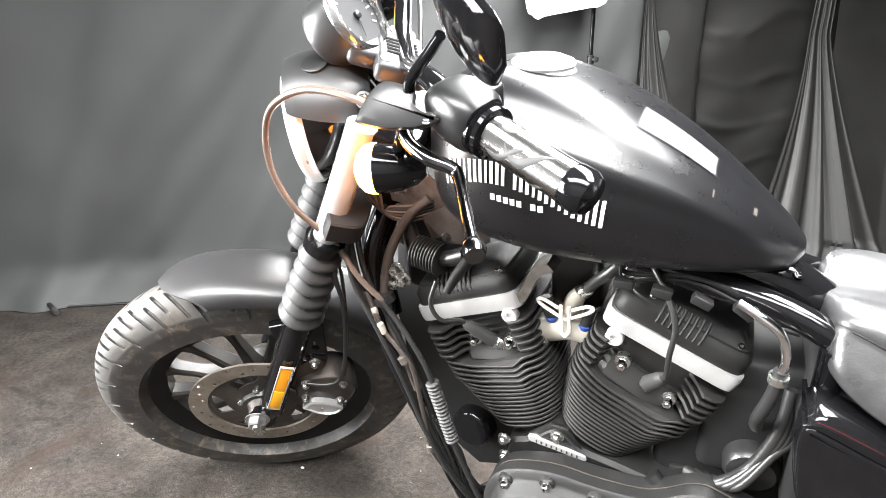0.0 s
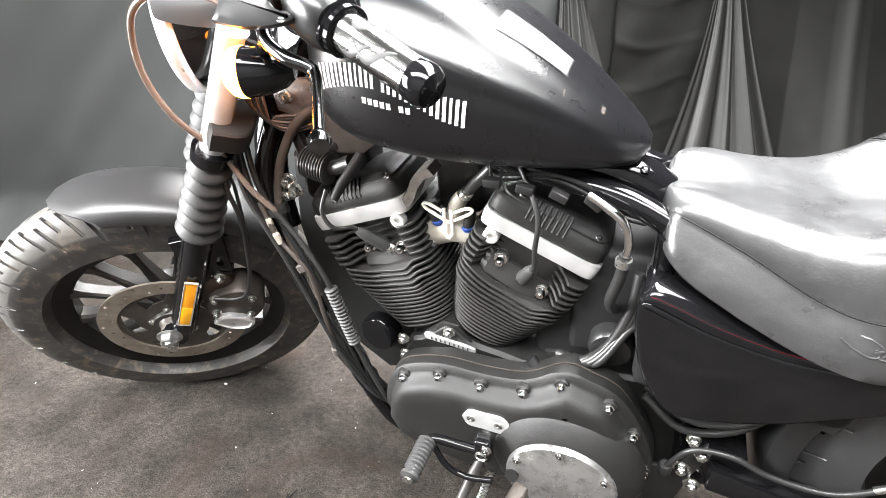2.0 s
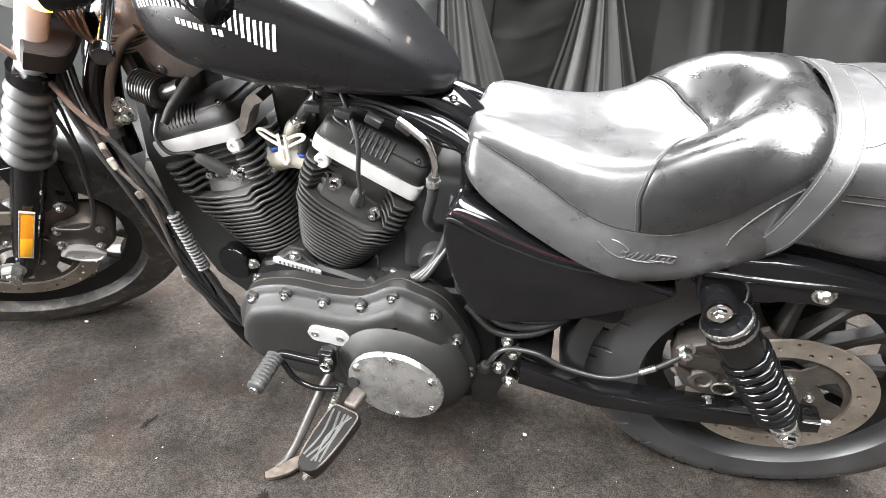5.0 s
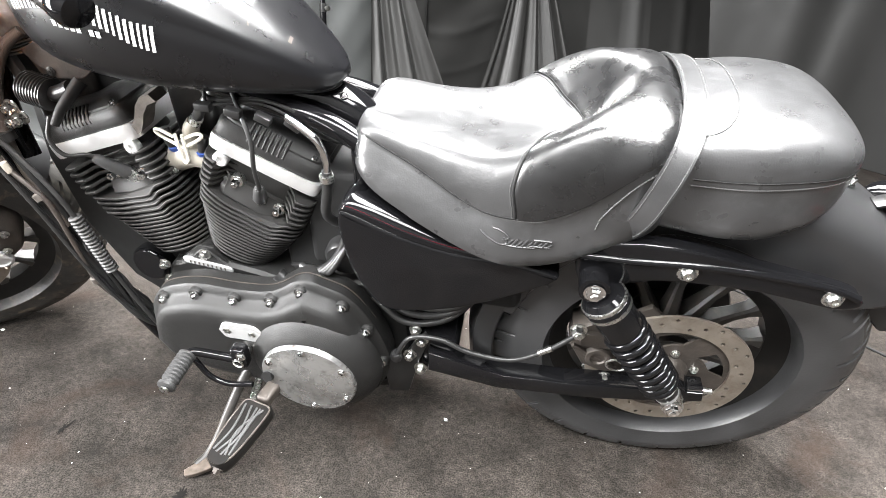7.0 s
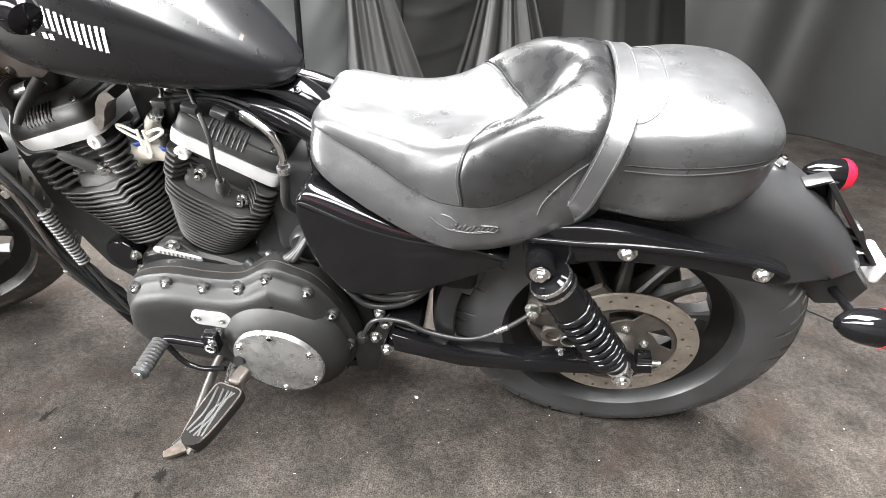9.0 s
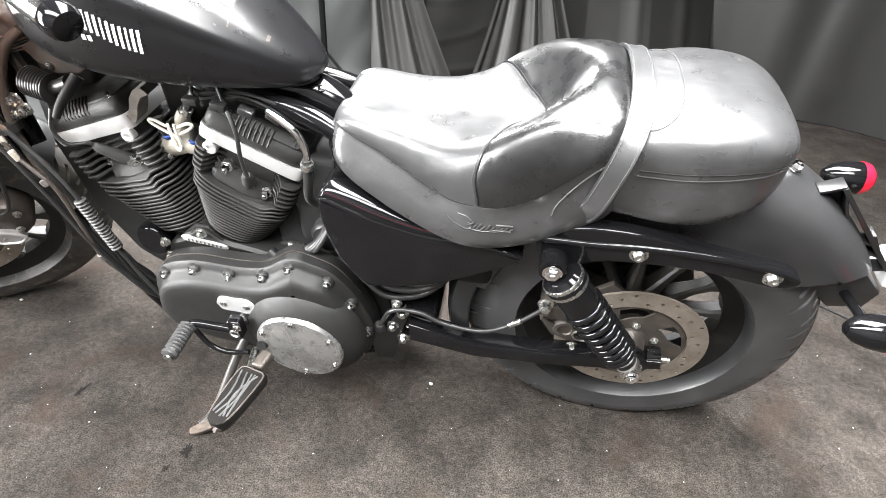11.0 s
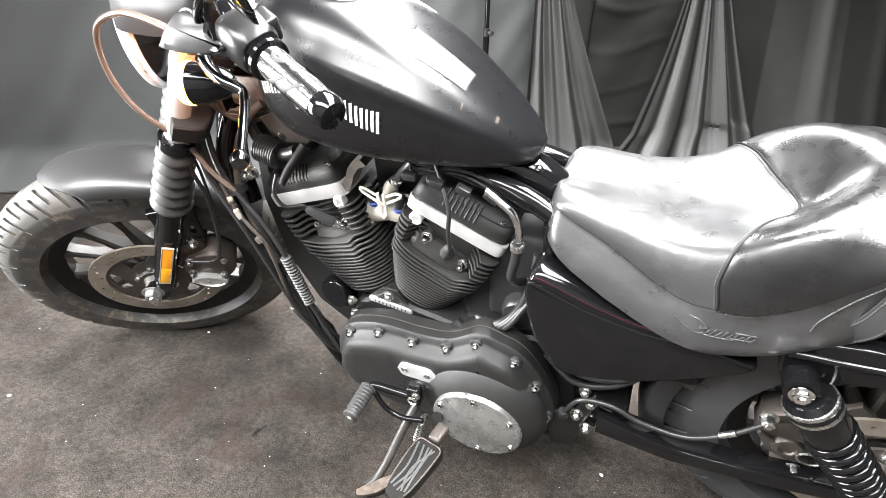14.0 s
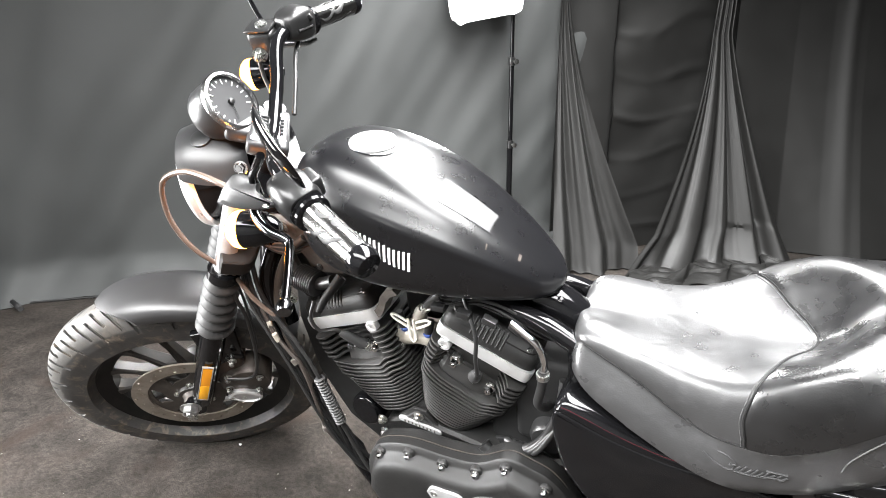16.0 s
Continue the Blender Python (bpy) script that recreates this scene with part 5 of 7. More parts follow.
# red pinstripe along the cover's upper edge
for off, y, up, r in ((0.0, -0.1465, 0.0085, 0.0016), (0.0, -0.1375, 0.0145, 0.0016)):
    part("pinstripe", tube(bmesh.new(), [(x, y + 0.0008, z - 0.003 + k * up) for x, z, k in CREST[4:-12]], r, 6, 1), material("dark_red_stripe", (0.05, 0.004, 0.008), 0.12), cover, "dark red pinstripe")

# plug leads, head bolts and brackets
def on_head(base, axis, side, u, h, y):
    """A place on a cylinder: u along the band, h up from its lower edge."""
    return base + side * u + axis * h + Vector((0, y, 0))


for cyl, at, out, pts in ((rear_cyl, on_head(base_r, axis_r, side_r, 0.0085, -0.068, -0.055), (0.35, -0.55, 0.75), ((-0.738, -0.102, 0.645), (-0.735, -0.1, 0.69), (-0.75, -0.085, 0.725), (-0.775, -0.055, 0.75))),
                          (front_cyl, on_head(base_f, axis_f, side_f, 0.019, -0.063, -0.055), (-0.66, -0.36, 0.66), ((-1.068, -0.1, 0.622), (-1.083, -0.1, 0.65), (-1.075, -0.088, 0.685)))):
    d = Vector(out).normalized()
    part("spark_plug", lathe(bmesh.new(), [(0.011, -0.012), (0.011, 0.002), (0.0125, 0.003), (0.0125, 0.009), (0.0095, 0.011)], at, d, 6), STEEL, cyl)
    part("plug_boot", lathe(bmesh.new(), [(0.0115, 0.006), (0.0125, 0.01), (0.0115, 0.02), (0.0105, 0.045), (0.0085, 0.06), (0.0055, 0.066)], at, d, 20), SOFT, cyl, "black rubber plug boot")
    part("plug_lead", tube(bmesh.new(), [at + d * 0.06, at + d * 0.075, *pts], 0.0037, 10, 6), CABLE, cyl, "black ignition lead")
for cyl, fr3, spots in ((rear_cyl, (base_r, axis_r, side_r), ((-0.0366, -0.0535), (0.043, -0.0716))), (front_cyl, (base_f, axis_f, side_f), ((-0.0162, -0.0511), (0.043, -0.0644)))):
    for u, h in spots:
        at = on_head(*fr3, u, h, -0.055)
        part("washer", lathe(bmesh.new(), [(0.008, -0.014), (0.0115, -0.012), (0.012, -0.001), (0.011, 0.0015), (0.006, 0.002)], at, LEFT, 24), STEEL, cyl)
        part("head_bolt", bolt(bmesh.new(), at + LEFT * 0.001, LEFT, 0.0075, 0.013), CHROME, cyl, "zinc head bolt")
for cyl, fr3, u, h in ((rear_cyl, (base_r, axis_r, side_r), -0.0674, -0.0126), (front_cyl, (base_f, axis_f, side_f), 0.0705, -0.0102)):
    at = on_head(*fr3, u, h, -0.06)
    part("lug", lathe(bmesh.new(), [(0.0, 0.0), (0.0125, 0.0), (0.0125, 0.012), (0.011, 0.0135), (0.006, 0.0135), (0.005, 0.01), (0.0, 0.01)], at, LEFT, 28), ALLOY, cyl)
for cyl, fr3, spots in ((rear_cyl, (base_r, axis_r, side_r), ((0.0676, 0.0577), (-0.055, 0.062))), (front_cyl, (base_f, axis_f, side_f), ((0.0726, 0.0575), (-0.068, 0.05)))):
    for u, h in spots:
        part("rocker_bolt", bolt(bmesh.new(), on_head(*fr3, u, h, -0.048), fr3[1] + LEFT * 0.6, 0.005, 0.006, False), CHROME, cyl)
rings = []
for x, z, w in ((-0.962, 0.657, 0.012), (-0.948, 0.668, 0.013), (-0.94, 0.684, 0.013), (-0.934, 0.70, 0.013), (-0.922, 0.716, 0.012), (-0.905, 0.724, 0.011)):
    rings.append([Vector((x + a, y, z + c)) for a, c, y in ((0.006, -w / 2, -0.064), (-0.004, w / 2, -0.064), (-0.004, w / 2, -0.03), (0.006, -w / 2, -0.03))])
part("end_bracket", skin(bmesh.new(), rings), DULL, front_cyl, "dull bent end bracket")

# intake between the cylinders
intake = part("intake_manifold", tube(bmesh.new(), [(-0.945, -0.01, 0.578), (-0.915, -0.024, 0.597), (-0.886, -0.028, 0.61), (-0.857, -0.024, 0.605), (-0.83, -0.01, 0.588)], 0.025, 24, 5), CREAM, bike, "dull pale intake manifold")
part("flange", lathe(bmesh.new(), [(0.0, 0.0), (0.034, 0.0), (0.034, 0.008), (0.027, 0.01)], (-0.941, -0.012, 0.581), (1, -0.3, 0.5), 24), CREAM, intake)
for y, z in ((-0.042, 0.578), (-0.03, 0.602)):
    part("flange_bolt", bolt(bmesh.new(), (-0.926, y, z), (0.8, -0.5, 0.4), 0.007, 0.012), STEEL, intake)
part("neck_boss", tube(bmesh.new(), [(-0.886, -0.02, 0.605), (-0.88, -0.028, 0.65), (-0.868, -0.03, 0.672)], (0.017, 0.011), 16, 3), CREAM, intake)
part("injector", tube(bmesh.new(), [(-0.905, -0.036, 0.612), (-0.913, -0.042, 0.634), (-0.918, -0.04, 0.66)], 0.0085, 12, 3), BLACK, intake)
part("injector", tube(bmesh.new(), [(-0.863, -0.036, 0.608), (-0.857, -0.042, 0.63), (-0.852, -0.04, 0.652)], 0.0085, 12, 3), BLACK, intake)
for x, z in ((-0.9085, 0.622), (-0.8595, 0.618)):
    part("injector_ring", lathe(bmesh.new(), [(0.008, 0), (0.0105, 0.001), (0.0105, 0.007), (0.008, 0.008)], (x, -0.0395, z), (0.0, -0.25, 1), 18), material("blue_seal", (0.02, 0.05, 0.2), 0.3), intake, "dark blue seal ring")
b = bmesh.new()
for e in (-1, 1):
    tube(b, [(-0.886, -0.05, 0.632), (-0.886 + e * 0.014, -0.052, 0.64), (-0.886 + e * 0.036, -0.053, 0.654), (-0.886 + e * 0.04, -0.053, 0.662), (-0.886 + e * 0.03, -0.053, 0.662), (-0.886 + e * 0.01, -0.053, 0.652)], 0.0027, 8, 4)
for e in (-0.006, 0.006):
    tube(b, [(-0.886 + e, -0.053, 0.612), (-0.886 + e, -0.054, 0.658)], 0.0028, 8, 1)
tube(b, [(-0.892, -0.053, 0.612), (-0.886, -0.054, 0.604), (-0.88, -0.053, 0.612)], 0.0028, 8, 3)
part("spring_clip", b, material("pale_plastic_clip", (0.62, 0.6, 0.54), 0.4), intake, "pale spring clip")
part("fuel_fitting", lathe(bmesh.new(), [(0.007, 0), (0.0105, 0.002), (0.0105, 0.014), (0.008, 0.016), (0.008, 0.024)], (-0.868, -0.03, 0.668), (0.5, -0.1, 0.7), 18), STEEL, intake)
part("fuel_hose", tube(bmesh.new(), [(-0.858, -0.032, 0.682), (-0.842, -0.04, 0.703), (-0.825, -0.045, 0.722), (-0.805, -0.04, 0.745)], 0.0085, 14, 4), CABLE, intake)
part("throttle_body", box(bmesh.new(), (-0.925, -0.005, 0.62), (-0.845, 0.09, 0.735), 0.016, 3), BLACK, intake, "black throttle body")

# breather pipe and wiring under the tank
part("breather_pipe", tube(bmesh.new(), [(-0.672, -0.098, 0.738), (-0.652, -0.105, 0.73), (-0.626, -0.11, 0.712), (-0.616, -0.11, 0.68), (-0.618, -0.108, 0.655)], 0.0058, 14, 6), CHROME, bike, "bright bent breather pipe")
part("breather_hose", tube(bmesh.new(), [(-0.618, -0.108, 0.662), (-0.621, -0.108, 0.625), (-0.63, -0.10, 0.575), (-0.625, -0.07, 0.535), (-0.62, -0.03, 0.51)], 0.008, 12, 6), CABLE, bike, "black breather hose")
part("hose_clamp", lathe(bmesh.new(), [(0.0085, 0.0), (0.011, 0.0), (0.011, 0.01), (0.0085, 0.01)], (-0.619, -0.108, 0.645), (0, 0, 1), 20), STEEL, bike, "steel hose clamp")
rng = random.Random(4)
for k in range(6):
    y0 = -0.03 - 0.008 * k
    pts = [(-0.86 + 0.01 * k, y0, 0.752), (-0.80, y0 - 0.006, 0.742 + 0.012 * rng.uniform(-1, 1)), (-0.73, y0 - 0.01 + 0.02 * rng.random(), 0.734 + 0.012 * rng.uniform(-1, 1)), (-0.675, y0 - 0.004, 0.724 + 0.01 * rng.uniform(-1, 1)), (-0.635, y0 * 0.9, 0.715 - 0.005 * k), (-0.60, y0 * 0.6, 0.70 - 0.006 * k)]
    part("wire", tube(bmesh.new(), pts, 0.002 + 0.0014 * rng.random(), 8, 5), DARK if k % 3 else CABLE, bike, "black wire under the tank")
for k in range(4):
    part("connector", box(bmesh.new(), (-0.012, -0.007, -0.006), (0.012, 0.007, 0.006), 0.002, m=Matrix.Translation((-0.80 + 0.045 * k, -0.095, 0.738 - 0.004 * k)) @ Matrix.Rotation(radians(12 * k), 4, "Y")), BLACK, bike, "black wire connector")

# regulator bracket, filler box and horn side of the neck
neck = part("neck_plate", plate(bmesh.new(), [(-1.17, 0.84), (-1.10, 0.845), (-1.06, 0.80), (-1.075, 0.74), (-1.10, 0.73), (-1.12, 0.78), (-1.165, 0.79)], -0.038, -0.044, 0.0015), DULL, bike, "grey steel bracket plate by the neck")
part("neck_bolt", bolt(bmesh.new(), (-1.145, -0.044, 0.814), LEFT, 0.009, 0.012), STEEL, neck, "zinc bolt")
part("bracket_arm", plate(bmesh.new(), [(-1.15, 0.79), (-1.13, 0.79), (-1.11, 0.715), (-1.13, 0.715)], -0.05, -0.062, 0.002), BLACK, neck)
prof = []
for k in range(9):
    prof += [(0.022, 0.0055 * k), (0.026, 0.0055 * k + 0.0014), (0.026, 0.0055 * k + 0.0034), (0.022, 0.0055 * k + 0.0048)]
part("lead_boot", tube(bmesh.new(), [(-1.0425, -0.117, 0.688), (-1.034, -0.104, 0.707), (-1.022, -0.09, 0.724), (-1.01, -0.07, 0.742)], (0.0062, 0.0105), 14, 4), PIPING, bike, "black rubber boot on the ignition lead")
tp = part("tank_bracket", plate(bmesh.new(), [(-1.105, 0.775), (-1.085, 0.752), (-1.062, 0.735), (-1.015, 0.739), (-0.99, 0.758), (-0.99, 0.79), (-1.06, 0.80)], -0.052, -0.058, 0.0015), GRIME, bike, "dull metal bracket under the tank")
part("bracket_bolt", bolt(bmesh.new(), (-1.066, -0.058, 0.746), LEFT, 0.0055, 0.004), BLACK, tp)
# added black box that hides the backdrop between neck and cylinder
part("neck_gap_filler", box(bmesh.new(), (-1.19, 0.0, 0.6), (-1.045, 0.065, 0.79), 0.014, 3), BLACK, bike, "dark filler box behind the neck")
part("ribbed_boot", lathe(bmesh.new(), prof, (-1.12, -0.06, 0.716), (1, -0.15, -0.12), 28), BLACK, bike, "ribbed black rubber boot")
part("boot_nozzle", tube(bmesh.new(), [(-1.072, -0.066, 0.712), (-1.058, -0.068, 0.716), (-1.03, -0.07, 0.728)], (0.012, 0.013), 16, 3), BLACK, bike, "black nozzle")
for x, z in ((-1.152, 0.685), (-1.142, 0.668), (-1.158, 0.66)):
    part("neck_fitting", bolt(bmesh.new(), (x, -0.075, z), LEFT, 0.0095, 0.014), STEEL, bike, "zinc fitting")
# added dark plate that blocks the view through to the carpet
part("front_gap_filler", plate(bmesh.new(), [(-1.09, 0.16), (-1.165, 0.22), (-1.225, 0.36), (-1.24, 0.52), (-1.215, 0.68), (-1.06, 0.62), (-1.0, 0.5), (-0.97, 0.36), (-0.98, 0.2)], 0.02, 0.1, 0.012), DARK, bike, "dark filler plate between cylinder and frame")
part("down_tube_bracket", plate(bmesh.new(), [(-1.10, 0.30), (-1.06, 0.26), (-1.05, 0.20), (-1.09, 0.19)], -0.07, -0.08, 0.002), BLACK, bike, "black bracket on the down tube")
for k, (x, z) in enumerate(((-1.075, 0.235), (-1.085, 0.275), (-1.062, 0.21))):
    part("bracket_screw", bolt(bmesh.new(), (x, -0.082, z), LEFT, 0.006, 0.006), STEEL, bike, "zinc screw on the bracket")
for k in range(5):
    pts = [(-1.13 + 0.01 * k, -0.09 - 0.007 * k, 0.42), (-1.10 + 0.012 * k, -0.112, 0.33 + 0.006 * k), (-1.085 + 0.012 * k, -0.105, 0.25), (-1.07 + 0.014 * k, -0.09 + 0.01 * k, 0.215), (-1.03 + 0.01 * k, -0.06, 0.225 + 0.01 * k), (-1.0, -0.03, 0.26)]
    part("lower_wire", tube(bmesh.new(), pts, 0.0024 + 0.0006 * (k % 3), 8, 5), CABLE, bike, "black wire looped at the down tube")
part("oil_filter", lathe(bmesh.new(), [(0.0, -0.1), (0.04, -0.1), (0.042, -0.095), (0.042, 0.0), (0.0405, 0.007), (0.036, 0.011), (0.012, 0.0125), (0.0, 0.0125)], (-1.085, 0.0, 0.292), (-0.1, -1, 0.1), 48), GLOSS, bike, "gloss black oil filter canister")
for k in range(6):
    pts = [F((-1.215 + 0.004 * k, -0.14 + 0.01 * k, 0.93)), Vector((-1.165, -0.10 + 0.006 * k, 0.815 - 0.006 * k)), Vector((-1.15, -0.07, 0.772 + 0.004 * k)), Vector((-1.12, -0.06, 0.768 + 0.005 * k)), Vector((-1.085, -0.04, 0.775 + 0.005 * k))]
    part("loom_wire", tube(bmesh.new(), pts, 0.0022, 8, 5), CABLE_GLOW if k % 2 else CABLE, bike, "thin wire of the lamp loom")
for k, (y0, r, mt) in enumerate(((-0.102, 0.0065, CABLE), (-0.115, 0.0045, CABLE), (-0.122, 0.0035, CABLE), (-0.092, 0.005, CABLE))):
    pts = [(-1.232 + 0.004 * k, y0 * 0.8, 0.77), (-1.216 + 0.003 * k, y0, 0.7), (-1.206 + 0.004 * k, y0 - 0.004, 0.655), (-1.188 + 0.006 * k, y0 - 0.008, 0.612), (-1.152 + 0.006 * k, y0 - 0.01, 0.52), (-1.105 + 0.004 * k, y0 - 0.008, 0.37), (-1.058 + 0.004 * k, y0, 0.26), (-1.02, y0 * 0.8, 0.2)]
    part("cable_run", tube(bmesh.new(), pts, r, 12, 6), mt, bike, "cable along the frame's down tube")
part("braided_hose", tube(bmesh.new(), [(-1.09, -0.055, 0.805), (-1.112, -0.068, 0.788), (-1.141, -0.072, 0.751), (-1.167, -0.077, 0.699), (-1.177, -0.086, 0.638), (-1.16, -0.1, 0.57), (-1.125, -0.108, 0.47)], 0.0078, 14, 6), material("brown_braid", (0.045, 0.036, 0.03), 0.6, bump=0.6, bump_scale=500), bike, "brown-grey braided hose down the frame")
part("cable_strap", lathe(bmesh.new(), [(0.016, 0.0), (0.0195, 0.0), (0.0195, 0.014), (0.016, 0.014)], (-1.172, -0.098, 0.632), (-0.25, 0.1, 1), 20), BLACK, bike, "black strap round the cables")
part("sleeve_end", lathe(bmesh.new(), [(0.004, 0), (0.006, 0.002), (0.006, 0.016), (0.004, 0.018), (0.0055, 0.022), (0.0055, 0.034), (0.004, 0.036)], (-1.176, -0.118, 0.598), (-0.1, 0, 1), 14), CREAM, bike, "cream connector on a cable")
part("sleeve_end", lathe(bmesh.new(), [(0.004, 0), (0.0062, 0.002), (0.0062, 0.02), (0.004, 0.022)], (-1.164, -0.124, 0.588), (-0.2, 0, 1), 14), CREAM, bike, "cream connector on a cable")
part("pale_cable", tube(bmesh.new(), [(-1.19, -0.115, 0.66), (-1.168, -0.122, 0.6), (-1.138, -0.125, 0.564), (-1.116, -0.126, 0.527), (-1.107, -0.127, 0.42), (-1.1, -0.126, 0.345), (-1.06, -0.115, 0.27)], 0.0042, 10, 6), material("grey_brown_sleeve", (0.04, 0.033, 0.029), 0.4), bike, "brown-grey cable along the down tube")
part("cable_collar", lathe(bmesh.new(), [(0.005, 0), (0.0085, 0.001), (0.0085, 0.013), (0.005, 0.014)], (-1.128, -0.126, 0.54), (-0.5, 0, 1), 16), DULL, bike, "dull metal collar on a cable")
part("cable_collar", lathe(bmesh.new(), [(0.005, 0), (0.0085, 0.001), (0.0085, 0.013), (0.005, 0.014)], (-1.102, -0.126, 0.35), (-0.1, 0, 1), 16), DULL, bike, "dull metal collar on a cable")
prof = []
for k in range(17):
    prof += [(0.0085, 0.0075 * k), (0.0108, 0.0075 * k + 0.002), (0.0108, 0.0075 * k + 0.004), (0.0085, 0.0075 * k + 0.006)]
part("cable_gaiter", lathe(bmesh.new(), [(r * 1.1, h) for r, h in prof], (-1.061, -0.12, 0.384), (-0.027, 0, 0.129), 20), SOFT, bike, "ribbed rubber cable gaiter")

# crankcase fittings
tag = part("number_tag", bulge(bmesh.new(), [(-0.94, 0.3965), (-0.936, 0.402), (-0.893, 0.3975), (-0.85, 0.391), (-0.8445, 0.3855), (-0.848, 0.3785), (-0.893, 0.3845), (-0.936, 0.389)], [(-0.07, 0), (-0.0755, 0), (-0.0765, 0.001)], 2), ALLOY, bike, "bright stamped tag on the crankcase")
for k in range(9):
    part("stamped_bar", box(bmesh.new(), (-0.927 + 0.0085 * k, -0.0775, 0.391 - 0.001 * k), (-0.9245 + 0.0085 * k, -0.076, 0.3965 - 0.001 * k), 0.0), GRIME, tag)
for x, y, z in ((-0.891, -0.0745, 0.4176), (-0.9845, -0.074, 0.3752), (-0.985, -0.074, 0.335), (-0.48, -0.115, 0.345)):
    part("case_bolt", bolt(bmesh.new(), (x, y, z), LEFT, 0.0085, 0.011), STEEL, case, "zinc bolt")
part("case_web", plate(bmesh.new(), [(-0.94, 0.40), (-0.905, 0.432), (-0.875, 0.43), (-0.845, 0.388), (-0.86, 0.37), (-0.93, 0.375)], -0.06, -0.07, 0.003), WRINKLE, case)
part("lifter_cover", tube(bmesh.new(), [(-0.745, -0.085, 0.405), (-0.725, -0.09, 0.392), (-0.7, -0.085, 0.388)], (0.014, 0.011), 14, 3), BLACK, case)
part("lifter_tab", plate(bmesh.new(), [(-0.722, 0.425), (-0.70, 0.43), (-0.665, 0.395), (-0.68, 0.388)], -0.07, -0.078, 0.002), BLACK, case)

# gear lever, foot peg and side stand
lever = part("gear_lever", tube(bmesh.new(), [(-0.795, -0.196, 0.278), (-0.84, -0.2, 0.285), (-0.875, -0.205, 0.292), (-0.888, -0.212, 0.29)], 0.0085, 14, 5), GLOSS, bike, "gloss black gear lever")
part("shaft_clamp", box(bmesh.new(), (-0.808, -0.205, 0.262), (-0.78, -0.18, 0.312), 0.006, 3), GLOSS, lever)
part("shaft_end", lathe(bmesh.new(), [(0.0, -0.06), (0.011, -0.06), (0.011, 0.006), (0.0085, 0.008), (0.007, 0.004), (0.0, 0.004)], (-0.795, -0.2, 0.278), LEFT, 24), STEEL, lever)
part("clamp_screw", bolt(bmesh.new(), (-0.785, -0.205, 0.301), LEFT, 0.007, 0.006, False), CHROME, lever)
prof = [(0.006, 0.0)]
for k in range(8):
    prof += [(0.011, 0.004 + 0.0075 * k), (0.0128, 0.006 + 0.0075 * k), (0.0128, 0.009 + 0.0075 * k), (0.0105, 0.0108 + 0.0075 * k)]
prof += [(0.0105, 0.068), (0.0128, 0.07), (0.0128, 0.076), (0.006, 0.079), (0.0, 0.079)]
prof = [(r * 1.25, h) for r, h in prof]
part("toe_peg", lathe(bmesh.new(), prof, (-0.888, -0.206, 0.289), (-0.05, -1, -0.06), 24), SOFT, lever, "ribbed grey rubber toe peg")
part("peg_end", lathe(bmesh.new(), [(0.0, 0.0), (0.0085, 0.0), (0.0085, 0.003), (0.0, 0.0035)], (-0.892, -0.2855, 0.284), (-0.05, -1, -0.06), 20), STEEL, lever)
part("shift_rod", tube(bmesh.new(), [(-0.878, -0.21, 0.275), (-0.855, -0.215, 0.238), (-0.82, -0.215, 0.222), (-0.775, -0.21, 0.226)], 0.0055, 12, 5), GLOSS, lever)
PEG = Matrix.Translation((-0.728, -0.262, 0.258)) @ Matrix.Rotation(radians(-12.5), 4, "Z")
bm = bmesh.new()
skin(bm, [[PEG @ Vector((x * w, y, z)) for x, z in ((-0.9, -0.022), (-1, -0.016), (-1, 0.001), (-0.9, 0.006), (0.9, 0.006), (1, 0.001), (1, -0.016), (0.9, -0.022))] for y, w in ((-0.004, 0.025), (-0.012, 0.0295), (-0.03, 0.03), (-0.085, 0.0265), (-0.112, 0.022), (-0.124, 0.016), (-0.128, 0.008))])
peg = part("foot_peg", bm, RIM, bike, "black rubber foot peg with raised pattern")
for a, c, e in ((-0.015, -0.01, -0.02), (-0.008, 0.004, -0.008), (0.002, 0.01, 0.003), (0.009, 0.0, 0.016), (0.015, 0.012, 0.01)):
    part("raised_rib", tube(bmesh.new(), [PEG @ Vector((a, -0.112 + abs(a) * 0.3, 0.0055)), PEG @ Vector((c, -0.065, 0.0065)), PEG @ Vector((e, -0.016, 0.0055))], 0.0022, 8, 6), SOFT, peg)
part("peg_frame", tube(bmesh.new(), [PEG @ Vector(v) for v in ((0.0, -0.006, 0.005), (-0.023, -0.008, 0.005), (-0.027, -0.03, 0.005), (-0.0235, -0.09, 0.005), (-0.015, -0.12, 0.004), (0.0, -0.127, 0.003), (0.015, -0.12, 0.004), (0.0235, -0.09, 0.005), (0.027, -0.03, 0.005), (0.023, -0.008, 0.005), (0.0, -0.006, 0.005))], 0.0018, 8, 4), GRIME, peg, "worn bright edge")
part("peg_bolt", bolt(bmesh.new(), PEG @ Vector((0.004, -0.126, -0.012)), (-0.2, -0.9, -0.3), 0.007, 0.008), GRIME, peg)
part("peg_clevis", box(bmesh.new(), (-0.013, 0.0, -0.014), (0.013, 0.04, 0.01), 0.006, 3, m=PEG), GRIME, peg, "worn steel clevis")
part("peg_bracket", tube(bmesh.new(), [(-0.742, -0.21, 0.256), (-0.735, -0.16, 0.235), (-0.73, -0.10, 0.20)], 0.011, 14, 4), BLACK, peg)
